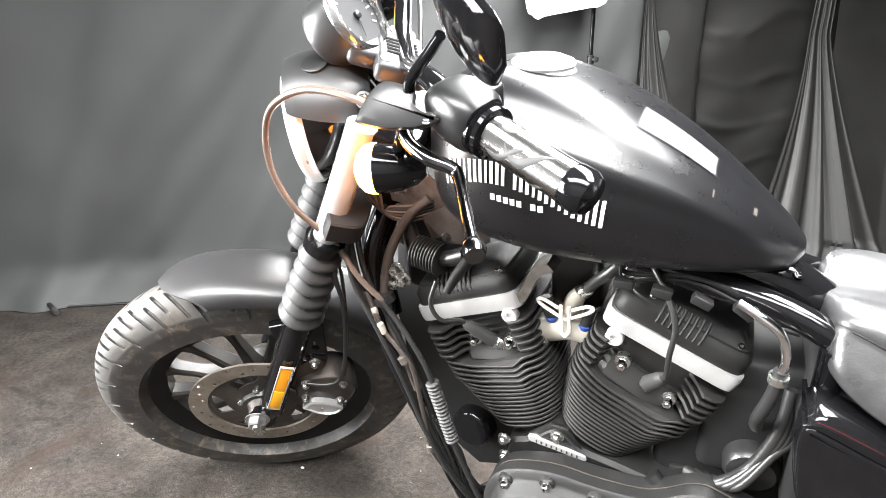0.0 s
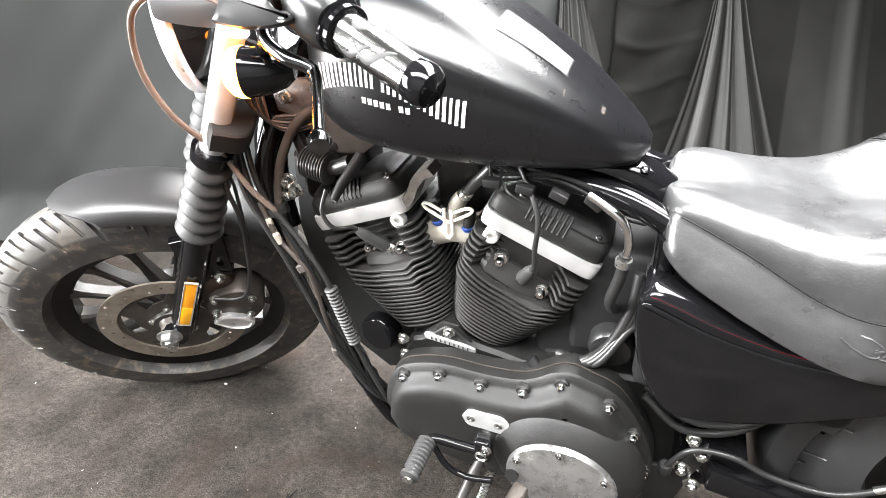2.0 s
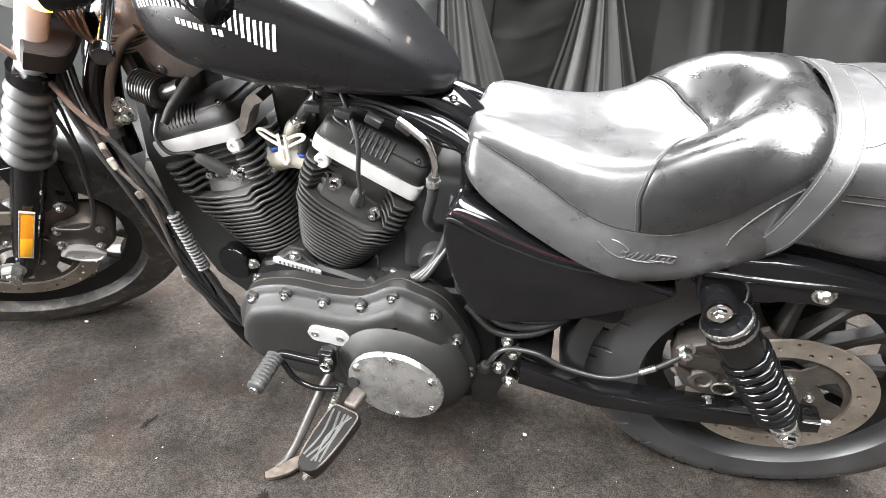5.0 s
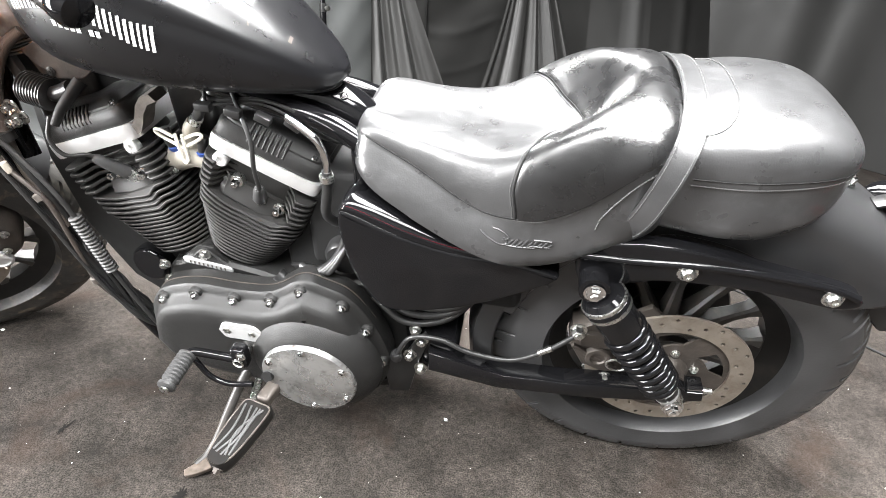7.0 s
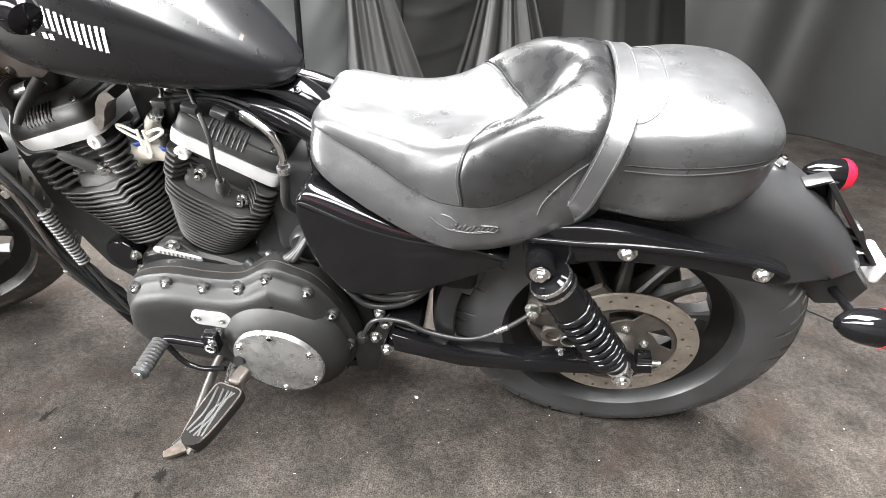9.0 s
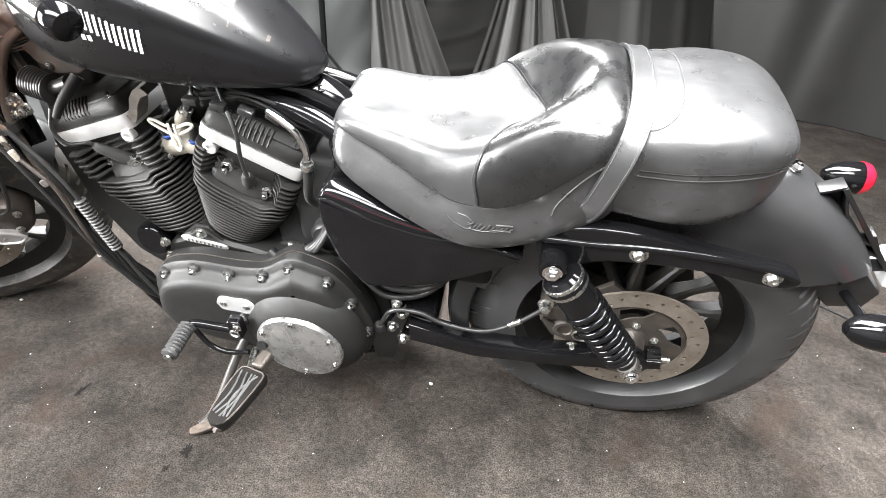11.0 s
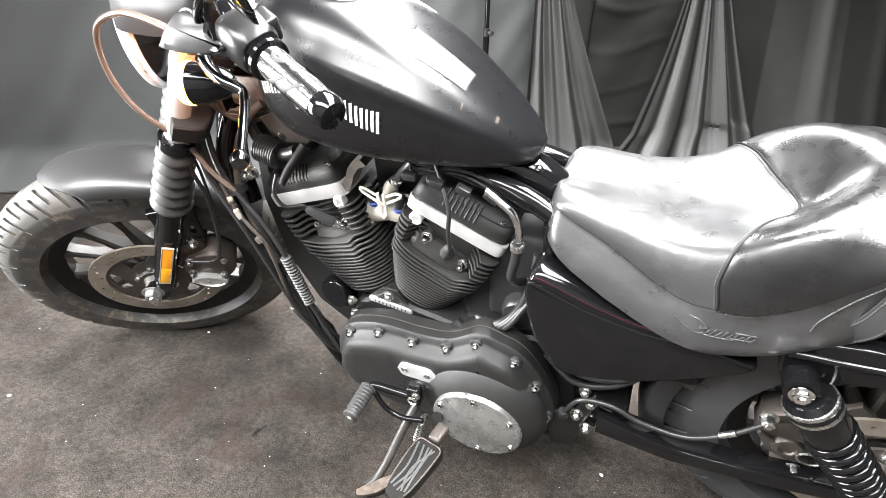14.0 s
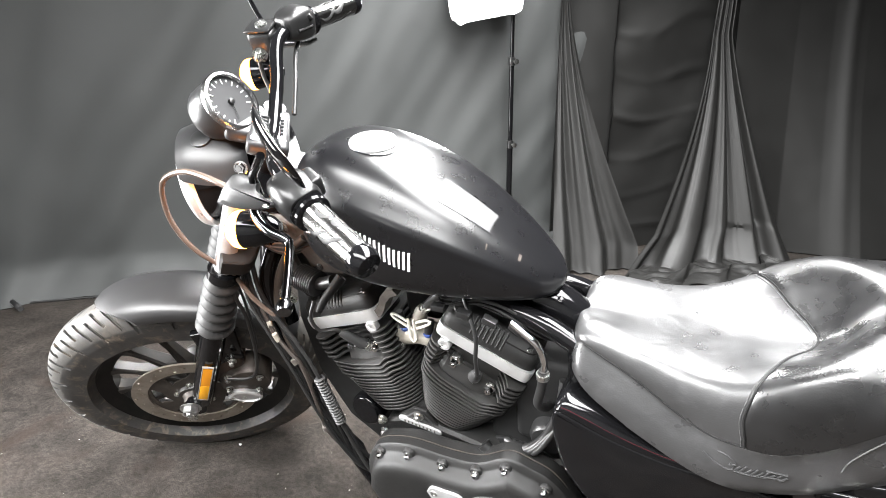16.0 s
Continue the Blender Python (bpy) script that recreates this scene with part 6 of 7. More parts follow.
stand = part("side_stand", tube(bmesh.new(), [(-0.8, -0.14, 0.215), (-0.82, -0.18, 0.18), (-0.836, -0.225, 0.138), (-0.849, -0.262, 0.1), (-0.861, -0.29, 0.08), (-0.874, -0.314, 0.078)], (0.0105, 0.0075), 14, 6), WHEEL, bike, "grimy black steel side stand on the carpet")
part("stand_foot", bulge(bmesh.new(), [(-0.935, -0.362), (-0.925, -0.372), (-0.89, -0.352), (-0.868, -0.32), (-0.868, -0.302), (-0.885, -0.312), (-0.91, -0.335)], [(-0.006, 0.001), (-0.005, 0), (0.003, 0), (0.005, 0.002)]), RUST, stand, "foot worn to bare rusty metal", Matrix.Translation((0.046, 0.032, 0.0775)) @ Matrix(((1, 0, 0, 0), (0, 0, 1, 0), (0, -1, 0, 0), (0, 0, 0, 1))))
coil = [Vector((-0.785, -0.14, 0.205)).lerp(Vector((-0.806, -0.2, 0.12)), k / 120) + Vector((0.007 * math.cos(k * 0.9), 0.007 * math.sin(k * 0.9), 0)) for k in range(121)]
part("stand_spring", tube(bmesh.new(), coil, 0.0016, 6, 0), STEEL, stand)
part("stand_bracket", plate(bmesh.new(), [(-0.83, 0.25), (-0.76, 0.25), (-0.77, 0.19), (-0.82, 0.18)], -0.115, -0.135, 0.004), BLACK, stand)

# swingarm pivot and rear brake
piv = part("pivot_bracket", plate(bmesh.new(), [(-0.545, 0.265), (-0.50, 0.275), (-0.478, 0.325), (-0.46, 0.35), (-0.452, 0.33), (-0.47, 0.27), (-0.49, 0.165), (-0.53, 0.155)], -0.118, -0.126, 0.002), BLACK, bike, "black bracket at the swingarm pivot")
for x, z in ((-0.466, 0.332), (-0.467, 0.25), (-0.488, 0.285)):
    part("pivot_bolt", bolt(bmesh.new(), (x, -0.126, z), LEFT, 0.0095, 0.012), STEEL, piv)
part("hose_stub", lathe(bmesh.new(), [(0.0, 0), (0.011, 0), (0.011, 0.014), (0.008, 0.018), (0.0, 0.018)], (-0.512, -0.135, 0.28), (0, -0.2, 1), 20), BLACK, piv)
part("rear_brake_line", tube(bmesh.new(), [(-0.511, -0.138, 0.295), (-0.483, -0.142, 0.352), (-0.43, -0.142, 0.36), (-0.378, -0.145, 0.342), (-0.305, -0.145, 0.338), (-0.248, -0.14, 0.37), (-0.20, -0.125, 0.407)], 0.0045, 12, 6), CABLE, bike, "black rear brake line")
part("line_ferrule", tube(bmesh.new(), [(-0.258, -0.1405, 0.363), (-0.237, -0.138, 0.379)], 0.0056, 12, 1), STEEL, bike, "pale crimp on the rear brake line")
for k in range(3):
    part("swingarm_hose", tube(bmesh.new(), [(-0.56, -0.06 - 0.02 * k, 0.40), (-0.50, -0.09 - 0.012 * k, 0.385 - 0.012 * k), (-0.43, -0.10, 0.395 - 0.015 * k), (-0.38, -0.09, 0.42), (-0.35, -0.06, 0.45)], 0.0065, 10, 5), CABLE, bike, "black hose above the swingarm")
rc = part("rear_caliper", bulge(bmesh.new(), [(-0.205, 0.36), (-0.205, 0.4), (-0.17, 0.425), (-0.13, 0.41), (-0.105, 0.365), (-0.1, 0.315), (-0.125, 0.29), (-0.175, 0.31)], [(-0.055, 0.004), (-0.06, 0), (-0.1, 0), (-0.106, 0.004), (-0.108, 0.012)], 1), GRIME, bike, "grimy cast alloy rear caliper")
part("caliper_bridge", box(bmesh.new(), (-0.19, -0.118, 0.372), (-0.125, -0.1, 0.404), 0.005, 2), GRIME, rc)
part("piston_boss", lathe(bmesh.new(), [(0.024, 0.1), (0.024, 0.112), (0.021, 0.117), (0.014, 0.118), (0.012, 0.114), (0.0, 0.114)], (-0.152, 0, 0.345), LEFT, 28), GRIME, rc)
part("caliper_rib", bar(bmesh.new(), (-0.2, -0.11, 0.365), (-0.115, -0.11, 0.318), 0.01, 0.008), GRIME, rc)
part("caliper_mount", plate(bmesh.new(), [(-0.13, 0.42), (-0.085, 0.46), (-0.06, 0.44), (-0.075, 0.36), (-0.11, 0.33)], -0.075, -0.088, 0.004), GRIME, rc, "pale cast mount")
for x, z, r in ((-0.198, 0.41, 0.011), (-0.13, 0.298, 0.0095), (-0.105, 0.395, 0.008)):
    part("caliper_bolt", bolt(bmesh.new(), (x, -0.115, z), LEFT, r, 0.016), STEEL, rc)
part("caliper_ring", tube(bmesh.new(), [(-0.118 + 0.018 * math.cos(a), -0.119, 0.338 + 0.014 * math.sin(a)) for a in [2 * math.pi * k / 12 for k in range(13)]], 0.002, 8, 2), STEEL, rc)
part("rear_axle", lathe(bmesh.new(), [(0.0, -0.16), (0.012, -0.16), (0.012, 0.16), (0.0, 0.16)], RA, (0, 1, 0), 20), STEEL, bike, "")
part("axle_plate", lathe(bmesh.new(), [(0.0, 0.10), (0.03, 0.10), (0.032, 0.12), (0.028, 0.15), (0.016, 0.155), (0.0, 0.156)], (RA.x + 0.005, 0, RA.z - 0.012), LEFT, 28), GLOSS, bike, "black axle boss")
part("axle_nut", bolt(bmesh.new(), (RA.x + 0.005, -0.155, RA.z - 0.012), LEFT, 0.015, 0.01), STEEL, bike, "zinc axle nut")
part("chain_adjuster", tube(bmesh.new(), [(RA.x + 0.03, -0.13, RA.z - 0.01), (RA.x + 0.075, -0.13, RA.z - 0.005)], 0.0055, 12, 1), STEEL, bike, "zinc adjuster bolt")

# tank fittings
cap = part("fuel_cap", lathe(bmesh.new(), [(0.036, -0.02), (0.043, -0.016), (0.0425, 0.004), (0.0405, 0.007), (0.039, 0.008), (0.041, 0.012), (0.038, 0.017), (0.03, 0.0195), (0.0, 0.0215)], (-0.929, -0.012, 0.976), (0.08, 0.0, 1), 48), ALLOY, bike, "chromed screw-on fuel cap")
part("cap_emblem", lathe(bmesh.new(), [(0.0, 0.019), (0.026, 0.0195), (0.026, 0.0215), (0.0, 0.0225)], (-0.929, -0.012, 0.976), (0.08, 0.0, 1), 40), ALLOY, cap)


def tank_patch(bm, x0, x1, a0, a1, out=0.0012, nx=6, na=6):
    """A thin sheet that lies on the tank's skin."""
    rings = []
    mid = Vector((-0.87, 0, 0.85))
    for i in range(nx + 1):
        row = []
        for j in range(na + 1):
            p = tank_at(x0 + (x1 - x0) * i / nx, a0 + (a1 - a0) * j / na)
            n = Vector((0, p.y, p.z - 0.8)).normalized()
            row.append(p + n * out)
        rings.append(row)
    return skin(bm, rings, cap=False, closed=False)


def tank_side(x, z, out=0.0012):
    """A place on the tank's left flank at x and z."""
    lo, hi = -80.0, 85.0
    for _ in range(30):
        mid = (lo + hi) / 2
        if tank_at(x, mid).z < z:
            lo = mid
        else:
            hi = mid
    p = tank_at(x, lo)
    return Vector((p.x, p.y - out, p.z + out * 0.3))


def flank(bm, x, z0, z1, w, slant=0.0, nz=6):
    """A thin upright stroke on the tank's flank."""
    rows = []
    for k in range(nz + 1):
        z = z0 + (z1 - z0) * k / nz
        xx = x + slant * (k / nz - 0.5)
        rows.append([tank_side(xx - w / 2, z), tank_side(xx, z), tank_side(xx + w / 2, z)])
    return skin(bm, rows, cap=False, closed=False)


# emblem on the flank: an arc of plain pale blocks over a short row of small ones
for k in range(27):
    if k == 12:
        continue
    s = k / 26
    x = -1.026 + 0.203 * s
    mid = 0.874 + 0.016 * math.sin(math.pi * min(1, s * 1.15)) - 0.03 * s ** 1.7
    hgt = 0.0135 + 0.003 * (2 * s - 1) ** 2
    part("emblem_stroke", flank(bmesh.new(), x, mid - hgt, mid + hgt, 0.0046 if k % 4 else 0.0034, 0.005 * (s - 0.3)), WHITE, tank, "off-white emblem stroke")
for k in range(8):
    if k == 5:
        continue
    x = -0.955 + 0.0088 * k
    z = 0.854 - 0.0012 * k
    part("emblem_stroke", flank(bmesh.new(), x, z - 0.0042, z + 0.0042, 0.0064, 0, 2), WHITE, tank)
part("tank_label", tank_patch(bmesh.new(), -0.80, -0.716, 68, 88, 0.0015, 12, 6), material("glossy_label", (0.1, 0.1, 0.103), 0.2), tank, "glossy pale label, torn at the edge")
part("tank_label_edge", tank_patch(bmesh.new(), -0.8015, -0.7145, 67.3, 88.6, 0.0008, 12, 6), BLACK, tank)
part("tank_chip", tank_patch(bmesh.new(), -0.672, -0.668, 55, 66, 0.0006, 2, 4), GRIME, tank, "bare worn spot")
part("tank_chip", tank_patch(bmesh.new(), -0.7155, -0.7135, 46, 54, 0.0006, 2, 4), GRIME, tank)
b = bmesh.new()
rows_t = dense(SECT, 5)[3:-2]
tube(b, [tank_at(r[0], -62) + Vector((0, 0, -0.001)) for r in rows_t], 0.0022, 6, 1)
part("tank_seam", b, SATIN, tank)


# seat stitching, strap and emblem
def seat_at(rows, x, a, crown=0.5):
    """A place on a seat's left skin: a from 0 at the piping to 90 degrees at the top; below 0 on the skirt."""
    full = dense(rows, 5)
    k = max(i for i in range(len(full) - 1) if full[i][0] <= x or i == 0)
    f = max(0.0, min(1.0, (x - full[k][0]) / (full[k + 1][0] - full[k][0])))
    x, yw, zt, ze, zb = [p + (q - p) * f for p, q in zip(full[k], full[k + 1])]
    if a < 0:
        return Vector((x, -yw * 0.995, ze + (ze - zb) * 0.5 * a / 45))
    c, s = math.cos(radians(a)), math.sin(radians(a))
    y = -yw * abs(c) ** 0.75
    return Vector((x, y, saddle_top(x, y, yw, zt, ze) if rows is SADDLE else ze + (zt - ze) * max(0.0, s) ** crown))


def dashes(pts, r, dash=0.0034, gap=0.0014):
    """Short stitches along a line."""
    line = spline(pts, 4)
    b, run, left, on = bmesh.new(), [line[0]], dash, True
    for p, q in zip(line, line[1:]):
        d, at = (q - p).length, 0.0
        while d - at > left:
            at += left
            c = p.lerp(q, at / d)
            if on:
                tube(b, [*run, c], r, 5, 0)
            run, on = [c], not on
            left = dash if on else gap
        left -= d - at
        if on:
            run.append(q)
    return b


def seam(name, rows, path, parent, r=0.0014):
    pts = [seat_at(rows, x, a) for x, a in path]
    pts = [p + Vector((0, -0.0004 if abs(p.y) > 0.02 else 0, 0.0006)) for p in pts]
    if name == "stitching":
        part(name, dashes(pts, r), THREAD, parent)
    else:
        part(name, tube(bmesh.new(), pts, r, 6, 3), PIPING, parent)


n = 30
seam("piping", SADDLE, [(-0.56 + 0.42 * k / n, 0.5) for k in range(n + 1)], saddle, 0.0012)
seam("stitching", SADDLE, [(-0.56 + 0.42 * k / n, -2) for k in range(n + 1)], saddle, 0.0007)
seam("piping", PAD, [(-0.12 + 0.222 * k / n, 0.5) for k in range(n + 1)], pad, 0.001)
arc = [seat_at(PAD, -0.118 + 0.046 * math.cos(q), 90 - 52 * math.sin(q)) + Vector((0, 0, 0.0008)) for q in [math.pi / 2 * k / 10 for k in range(11)]][::-1]
arc += [Vector((p.x, -p.y, p.z)) for p in arc[-2::-1]]
part("stitching", dashes(arc, 0.0011), THREAD, pad)
seam("stitching", PAD, [(-0.12 + 0.222 * k / n, -3) for k in range(n + 1)], pad, 0.0009)
PANEL = [(-0.333, 0.1605), (-0.338, 0.1575), (-0.341, 0.153), (-0.3375, 0.145), (-0.329, 0.128), (-0.312, 0.1), (-0.288, 0.062), (-0.266, 0.034), (-0.2555, 0.014)]
PANEL = [(x, -y) for x, y in PANEL] + [(-0.253, 0.0)] + PANEL[::-1]


SADDLE_ROWS = dense(SADDLE, 6)


def saddle_row(x):
    """Half width, top and piping height of the saddle at x."""
    k = max(i for i in range(len(SADDLE_ROWS) - 1) if SADDLE_ROWS[i][0] <= x or i == 0)
    f = max(0.0, min(1.0, (x - SADDLE_ROWS[k][0]) / (SADDLE_ROWS[k + 1][0] - SADDLE_ROWS[k][0])))
    return [p + (q - p) * f for p, q in zip(SADDLE_ROWS[k], SADDLE_ROWS[k + 1])][1:4]


def saddle_skin(x, share, lift):
    """A place on the saddle's skin at a share of its half width, lifted off along its normal."""
    yw, zt, ze = saddle_row(x)
    a = math.acos(max(-1.0, min(1.0, -share)))

    def at(q):
        y = -yw * math.cos(max(0.0, min(math.pi, q)))
        return Vector((0, y, saddle_top(x, y, yw, zt, ze)))
    d = at(a + 0.03) - at(a - 0.03)
    p = at(a)
    return Vector((x, p.y, p.z)) + Vector((0, -d.z, d.y)).normalized() * lift


edge = [(p.x, max(-0.99995, min(0.99995, p.y / saddle_row(p.x)[0]))) for p in spline([(x, y, 0) for x, y in PANEL], 6)]
rings = [[saddle_skin(x + (-0.13 - x) * (k / 40), q, 0.0016 if 0 < k < 40 else 0.0002) for x, q in edge] for k in range(41)]
part("seat_panel", skin(bmesh.new(), rings, cap=False, closed=False), SLICK, saddle, "glossy smooth vinyl back panel, darkened for its shaded reflections, scuffed")
part("piping", tube(bmesh.new(), [saddle_skin(x, q, 0.001) for x, q in edge], 0.0014, 6, 1), PIPING, saddle)
part("stitching", dashes([saddle_skin(x - 0.0045, q, 0.0009) for x, q in edge], 0.0007), THREAD, saddle)
seam("stitching", SADDLE, [(-0.225, -44), (-0.222, -32), (-0.21, -22), (-0.19, -14), (-0.165, -10), (-0.145, -9)], saddle, 0.0012)
# embossed emblem on the skirt, as plain strokes
def skirt(x, z, lift=0.0006):
    """A place on the saddle's left skirt at x and z."""
    k = max(i for i in range(len(SADDLE_ROWS) - 1) if SADDLE_ROWS[i][0] <= x or i == 0)
    ring = seat_ring(*SADDLE_ROWS[k], pan=True)[-5:]
    for p, q in zip(ring, ring[1:]):
        if p.z <= z <= q.z:
            return Vector((x, p.y + (q.y - p.y) * (z - p.z) / (q.z - p.z) - lift, z))
    return Vector((x, ring[2].y - lift, z))


for line in (((-0.379, 0.6315), (-0.366, 0.6235), (-0.349, 0.6165), (-0.34, 0.62), (-0.345, 0.628)), ((-0.362, 0.6385), (-0.35, 0.637), (-0.338, 0.629), (-0.346, 0.624)), ((-0.303, 0.6305), (-0.29, 0.6312), (-0.278, 0.6312)), ((-0.308, 0.6192), (-0.294, 0.6198), (-0.28, 0.6198)), ((-0.34, 0.6165), (-0.32, 0.616), (-0.3, 0.6165))):
    part("embossed_stroke", tube(bmesh.new(), [skirt(x, z) for x, z in line], 0.0014, 6, 4), LEATHER, saddle)
for k in range(9):
    x = -0.337 + 0.0068 * k
    part("embossed_stroke", tube(bmesh.new(), [skirt(x + 0.005, 0.6265 + 0.003 * (k % 2)), skirt(x - 0.002, 0.6175)], 0.0013, 6, 2), LEATHER, saddle)
strap_line = [(-0.188, -0.128, 0.63), (-0.172, -0.152, 0.675), (-0.16, -0.157, 0.72), (-0.147, -0.149, 0.766), (-0.136, -0.12, 0.798), (-0.13, -0.07, 0.816), (-0.129, 0.0, 0.824), (-0.13, 0.07, 0.816), (-0.136, 0.12, 0.798), (-0.147, 0.149, 0.766), (-0.172, 0.152, 0.675)]
line = spline(strap_line, 5)
rings = []
for i, p in enumerate(line):
    d = (line[min(i + 1, len(line) - 1)] - line[max(i - 1, 0)]).normalized()
    out = (p - Vector((-0.13, 0, 0.70))).normalized()
    w = d.cross(out).normalized()
    out = w.cross(d).normalized()
    rings.append([p + w * a + out * c for a, c in ((-0.016, -0.001), (-0.0155, 0.0025), (0.0155, 0.0025), (0.016, -0.001))])
strap = part("seat_strap", skin(bmesh.new(), rings), LEATHER, bike, "black vinyl passenger strap across the seat")
for q in (-0.0125, 0.0125):
    pts = []
    for i, p in enumerate(line):
        d = (line[min(i + 1, len(line) - 1)] - line[max(i - 1, 0)]).normalized()
        w = d.cross((p - Vector((-0.13, 0, 0.70))).normalized()).normalized()
        pts.append(p + w * q + w.cross(d).normalized() * 0.0028)
    part("stitching", dashes(pts, 0.0008), THREAD, strap)
part("pad_button", lathe(bmesh.new(), [(0.0, 0), (0.0035, 0), (0.003, 0.002), (0.0, 0.0025)], seat_at(PAD, 0.1, 55), (0.6, -0.5, 0.6), 12), BLACK, pad)
part("mudguard_screw", bolt(bmesh.new(), (0.135, -0.004, 0.688), (0.3, 0, 1), 0.009, 0.012), CHROME, bike, "chromed seat screw")

# tail: lamp bracket, plate light and rear turn lamps
def rod(a, b, w=0.006, h=0.01):
    return bar(bmesh.new(), a, b, w, h, 0.001, up=(0, 1, 0))


tail = part("plate_bracket", rod((0.205, -0.02, 0.682), (0.345, -0.02, 0.532), 0.008, 0.03), BLACK, bike, "black lattice bracket behind the mudguard")
for a, c in (((0.175, 0.668), (0.208, 0.684)), ((0.31, 0.524), (0.345, 0.533)), ((0.212, 0.674), (0.252, 0.59)), ((0.252, 0.59), (0.3, 0.58)), ((0.262, 0.575), (0.325, 0.555)), ((0.285, 0.56), (0.3, 0.53)), ((0.33, 0.545), (0.29, 0.6))):
    part("lattice_bar", rod((a[0], -0.02, a[1]), (c[0], -0.02, c[1]), 0.005, 0.026), BLACK, tail)
part("bracket_web", plate(bmesh.new(), [(0.178, 0.664), (0.207, 0.678), (0.235, 0.635), (0.222, 0.615)], -0.01, -0.006, 0.001), DARK, tail)
part("tail_mount", plate(bmesh.new(), [(0.235, 0.535), (0.30, 0.545), (0.345, 0.50), (0.335, 0.46), (0.28, 0.45), (0.235, 0.49)], -0.06, 0.06, 0.01), BLACK, bike, "black tail lamp mount")
part("plate_light", box(bmesh.new(), (0.35, -0.04, 0.495), (0.368, 0.03, 0.54), 0.008, 3), material("clear_lens", (0.75, 0.75, 0.76), 0.12, coat=0.6), bike, "clear plate light")
indicator((0.335, 0.16, 0.578), (1, 0.0, 0.0), RED, "chrome-black turn lamp with a red lens", None, [(0.29, 0.12, 0.56), (0.27, 0.07, 0.54)])
indicator((0.305, -0.165, 0.522), (1, 0.0, 0.0), RED, "gloss black rear turn lamp", None, [(0.285, -0.12, 0.51), (0.29, -0.05, 0.49)])


# ---- cloth wall, hung in overlapping sheets ----
def cloth(name, label, fn, nu, nv, mat=CLOTH):
    """A hung sheet: fn(u, v) gives a place, u across and v from the top down."""
    b = bmesh.new()
    skin(b, [[fn(i / nu, j / nv) for i in range(nu + 1)] for j in range(nv + 1)], cap=False, closed=False)
    return tagged(part(name, b, mat, None), label, "curtain", "backdrop cloths")


def wob(a, b, seed):
    return noise.noise(Vector((a, b, seed)))


cloth("backdrop_curtain", "dark grey satin backdrop cloth with soft creases", lambda u, v: on_wall(-4.72 + 4.7 * u, max(0.004, 2.69 * (1 - v)), 0.012 + 0.05 * wob(u * 9, v * 1.2, 1) + 0.035 * wob(u * 17 + v * 5, v * 2.5, 5) + 0.014 * wob(u * 40 + 14 * v, v * 5, 3) + (0.09 * max(0, v - 0.94) / 0.06 * (1 + 0.4 * wob(u * 24, 0, 8)))), 300, 70)


def rise(v, a, b):
    """0 above a, 1 below b, straight between."""
    return max(0.0, min(1.0, (v - a) / (b - a)))


cloth("backdrop_curtain", "black smooth cloth hanging flat behind the gathers", lambda u, v: on_wall(-0.21 + 0.45 * u, 2.69 * (1 - v) + 0.004, 0.035 + 0.014 * wob(u * 3, v * 3, 14)), 24, 40, DRAPE)


def crossed(u, v):
    """A sheet with sagging cross creases and a curled hem at its edge."""
    sag = (v * 13 + 0.5 * u + 0.5 * wob(u * 2, v * 5, 17)) % 1
    ridge = 0.007 * math.exp(-((sag - 0.5) / 0.1) ** 2) * (0.4 + abs(wob(u * 3, v * 9, 18)) * 2)
    return on_wall(0.062 + 0.02 * rise(v, 0.6, 1) + 0.83 * u + 0.006 * wob(0, v * 22, 16), 2.69 * (1 - v) + 0.004, 0.055 - 0.02 * u + 0.022 * math.exp(-(u / 0.012) ** 2) + 0.016 * wob(u * 1.6, v * 13 + 1.5 * u, 11) + 0.012 * wob(u * 3, v * 3, 12) + ridge)


cloth("backdrop_curtain", "black satin cloth with cross creases and a curled hem", crossed, 110, 170, DRAPE)


def narrow(u, v):
    """A narrow sheet whose folds run from a bunch high up and widen to the carpet."""
    d = rise(v, 0.5, 0.95)
    foot = rise(v, 0.86, 1.0)
    wide = 0.035 + 0.4 * d ** 1.3
    fold = math.sin(u * 13 + 1.8 * wob(u * 2, v * 2.2, 2) + 0.6) + 0.8 * wob(u * 6, v * 4, 4) + 0.5 * math.sin(u * 29 + 4 * v)
    return on_wall(-0.222 - 0.085 * d + wide * u, max(0.006, 2.69 * (1 - v)) + 0.02 * foot * abs(wob(u * 6, v * 18, 6)), 0.06 + (0.008 + 0.022 * d) * fold + 0.05 * d + 0.26 * rise(v, 0.4, 1.0) ** 2)


cloth("backdrop_curtain", "black narrow cloth hanging in uneven folds", narrow, 110, 110, DRAPE)


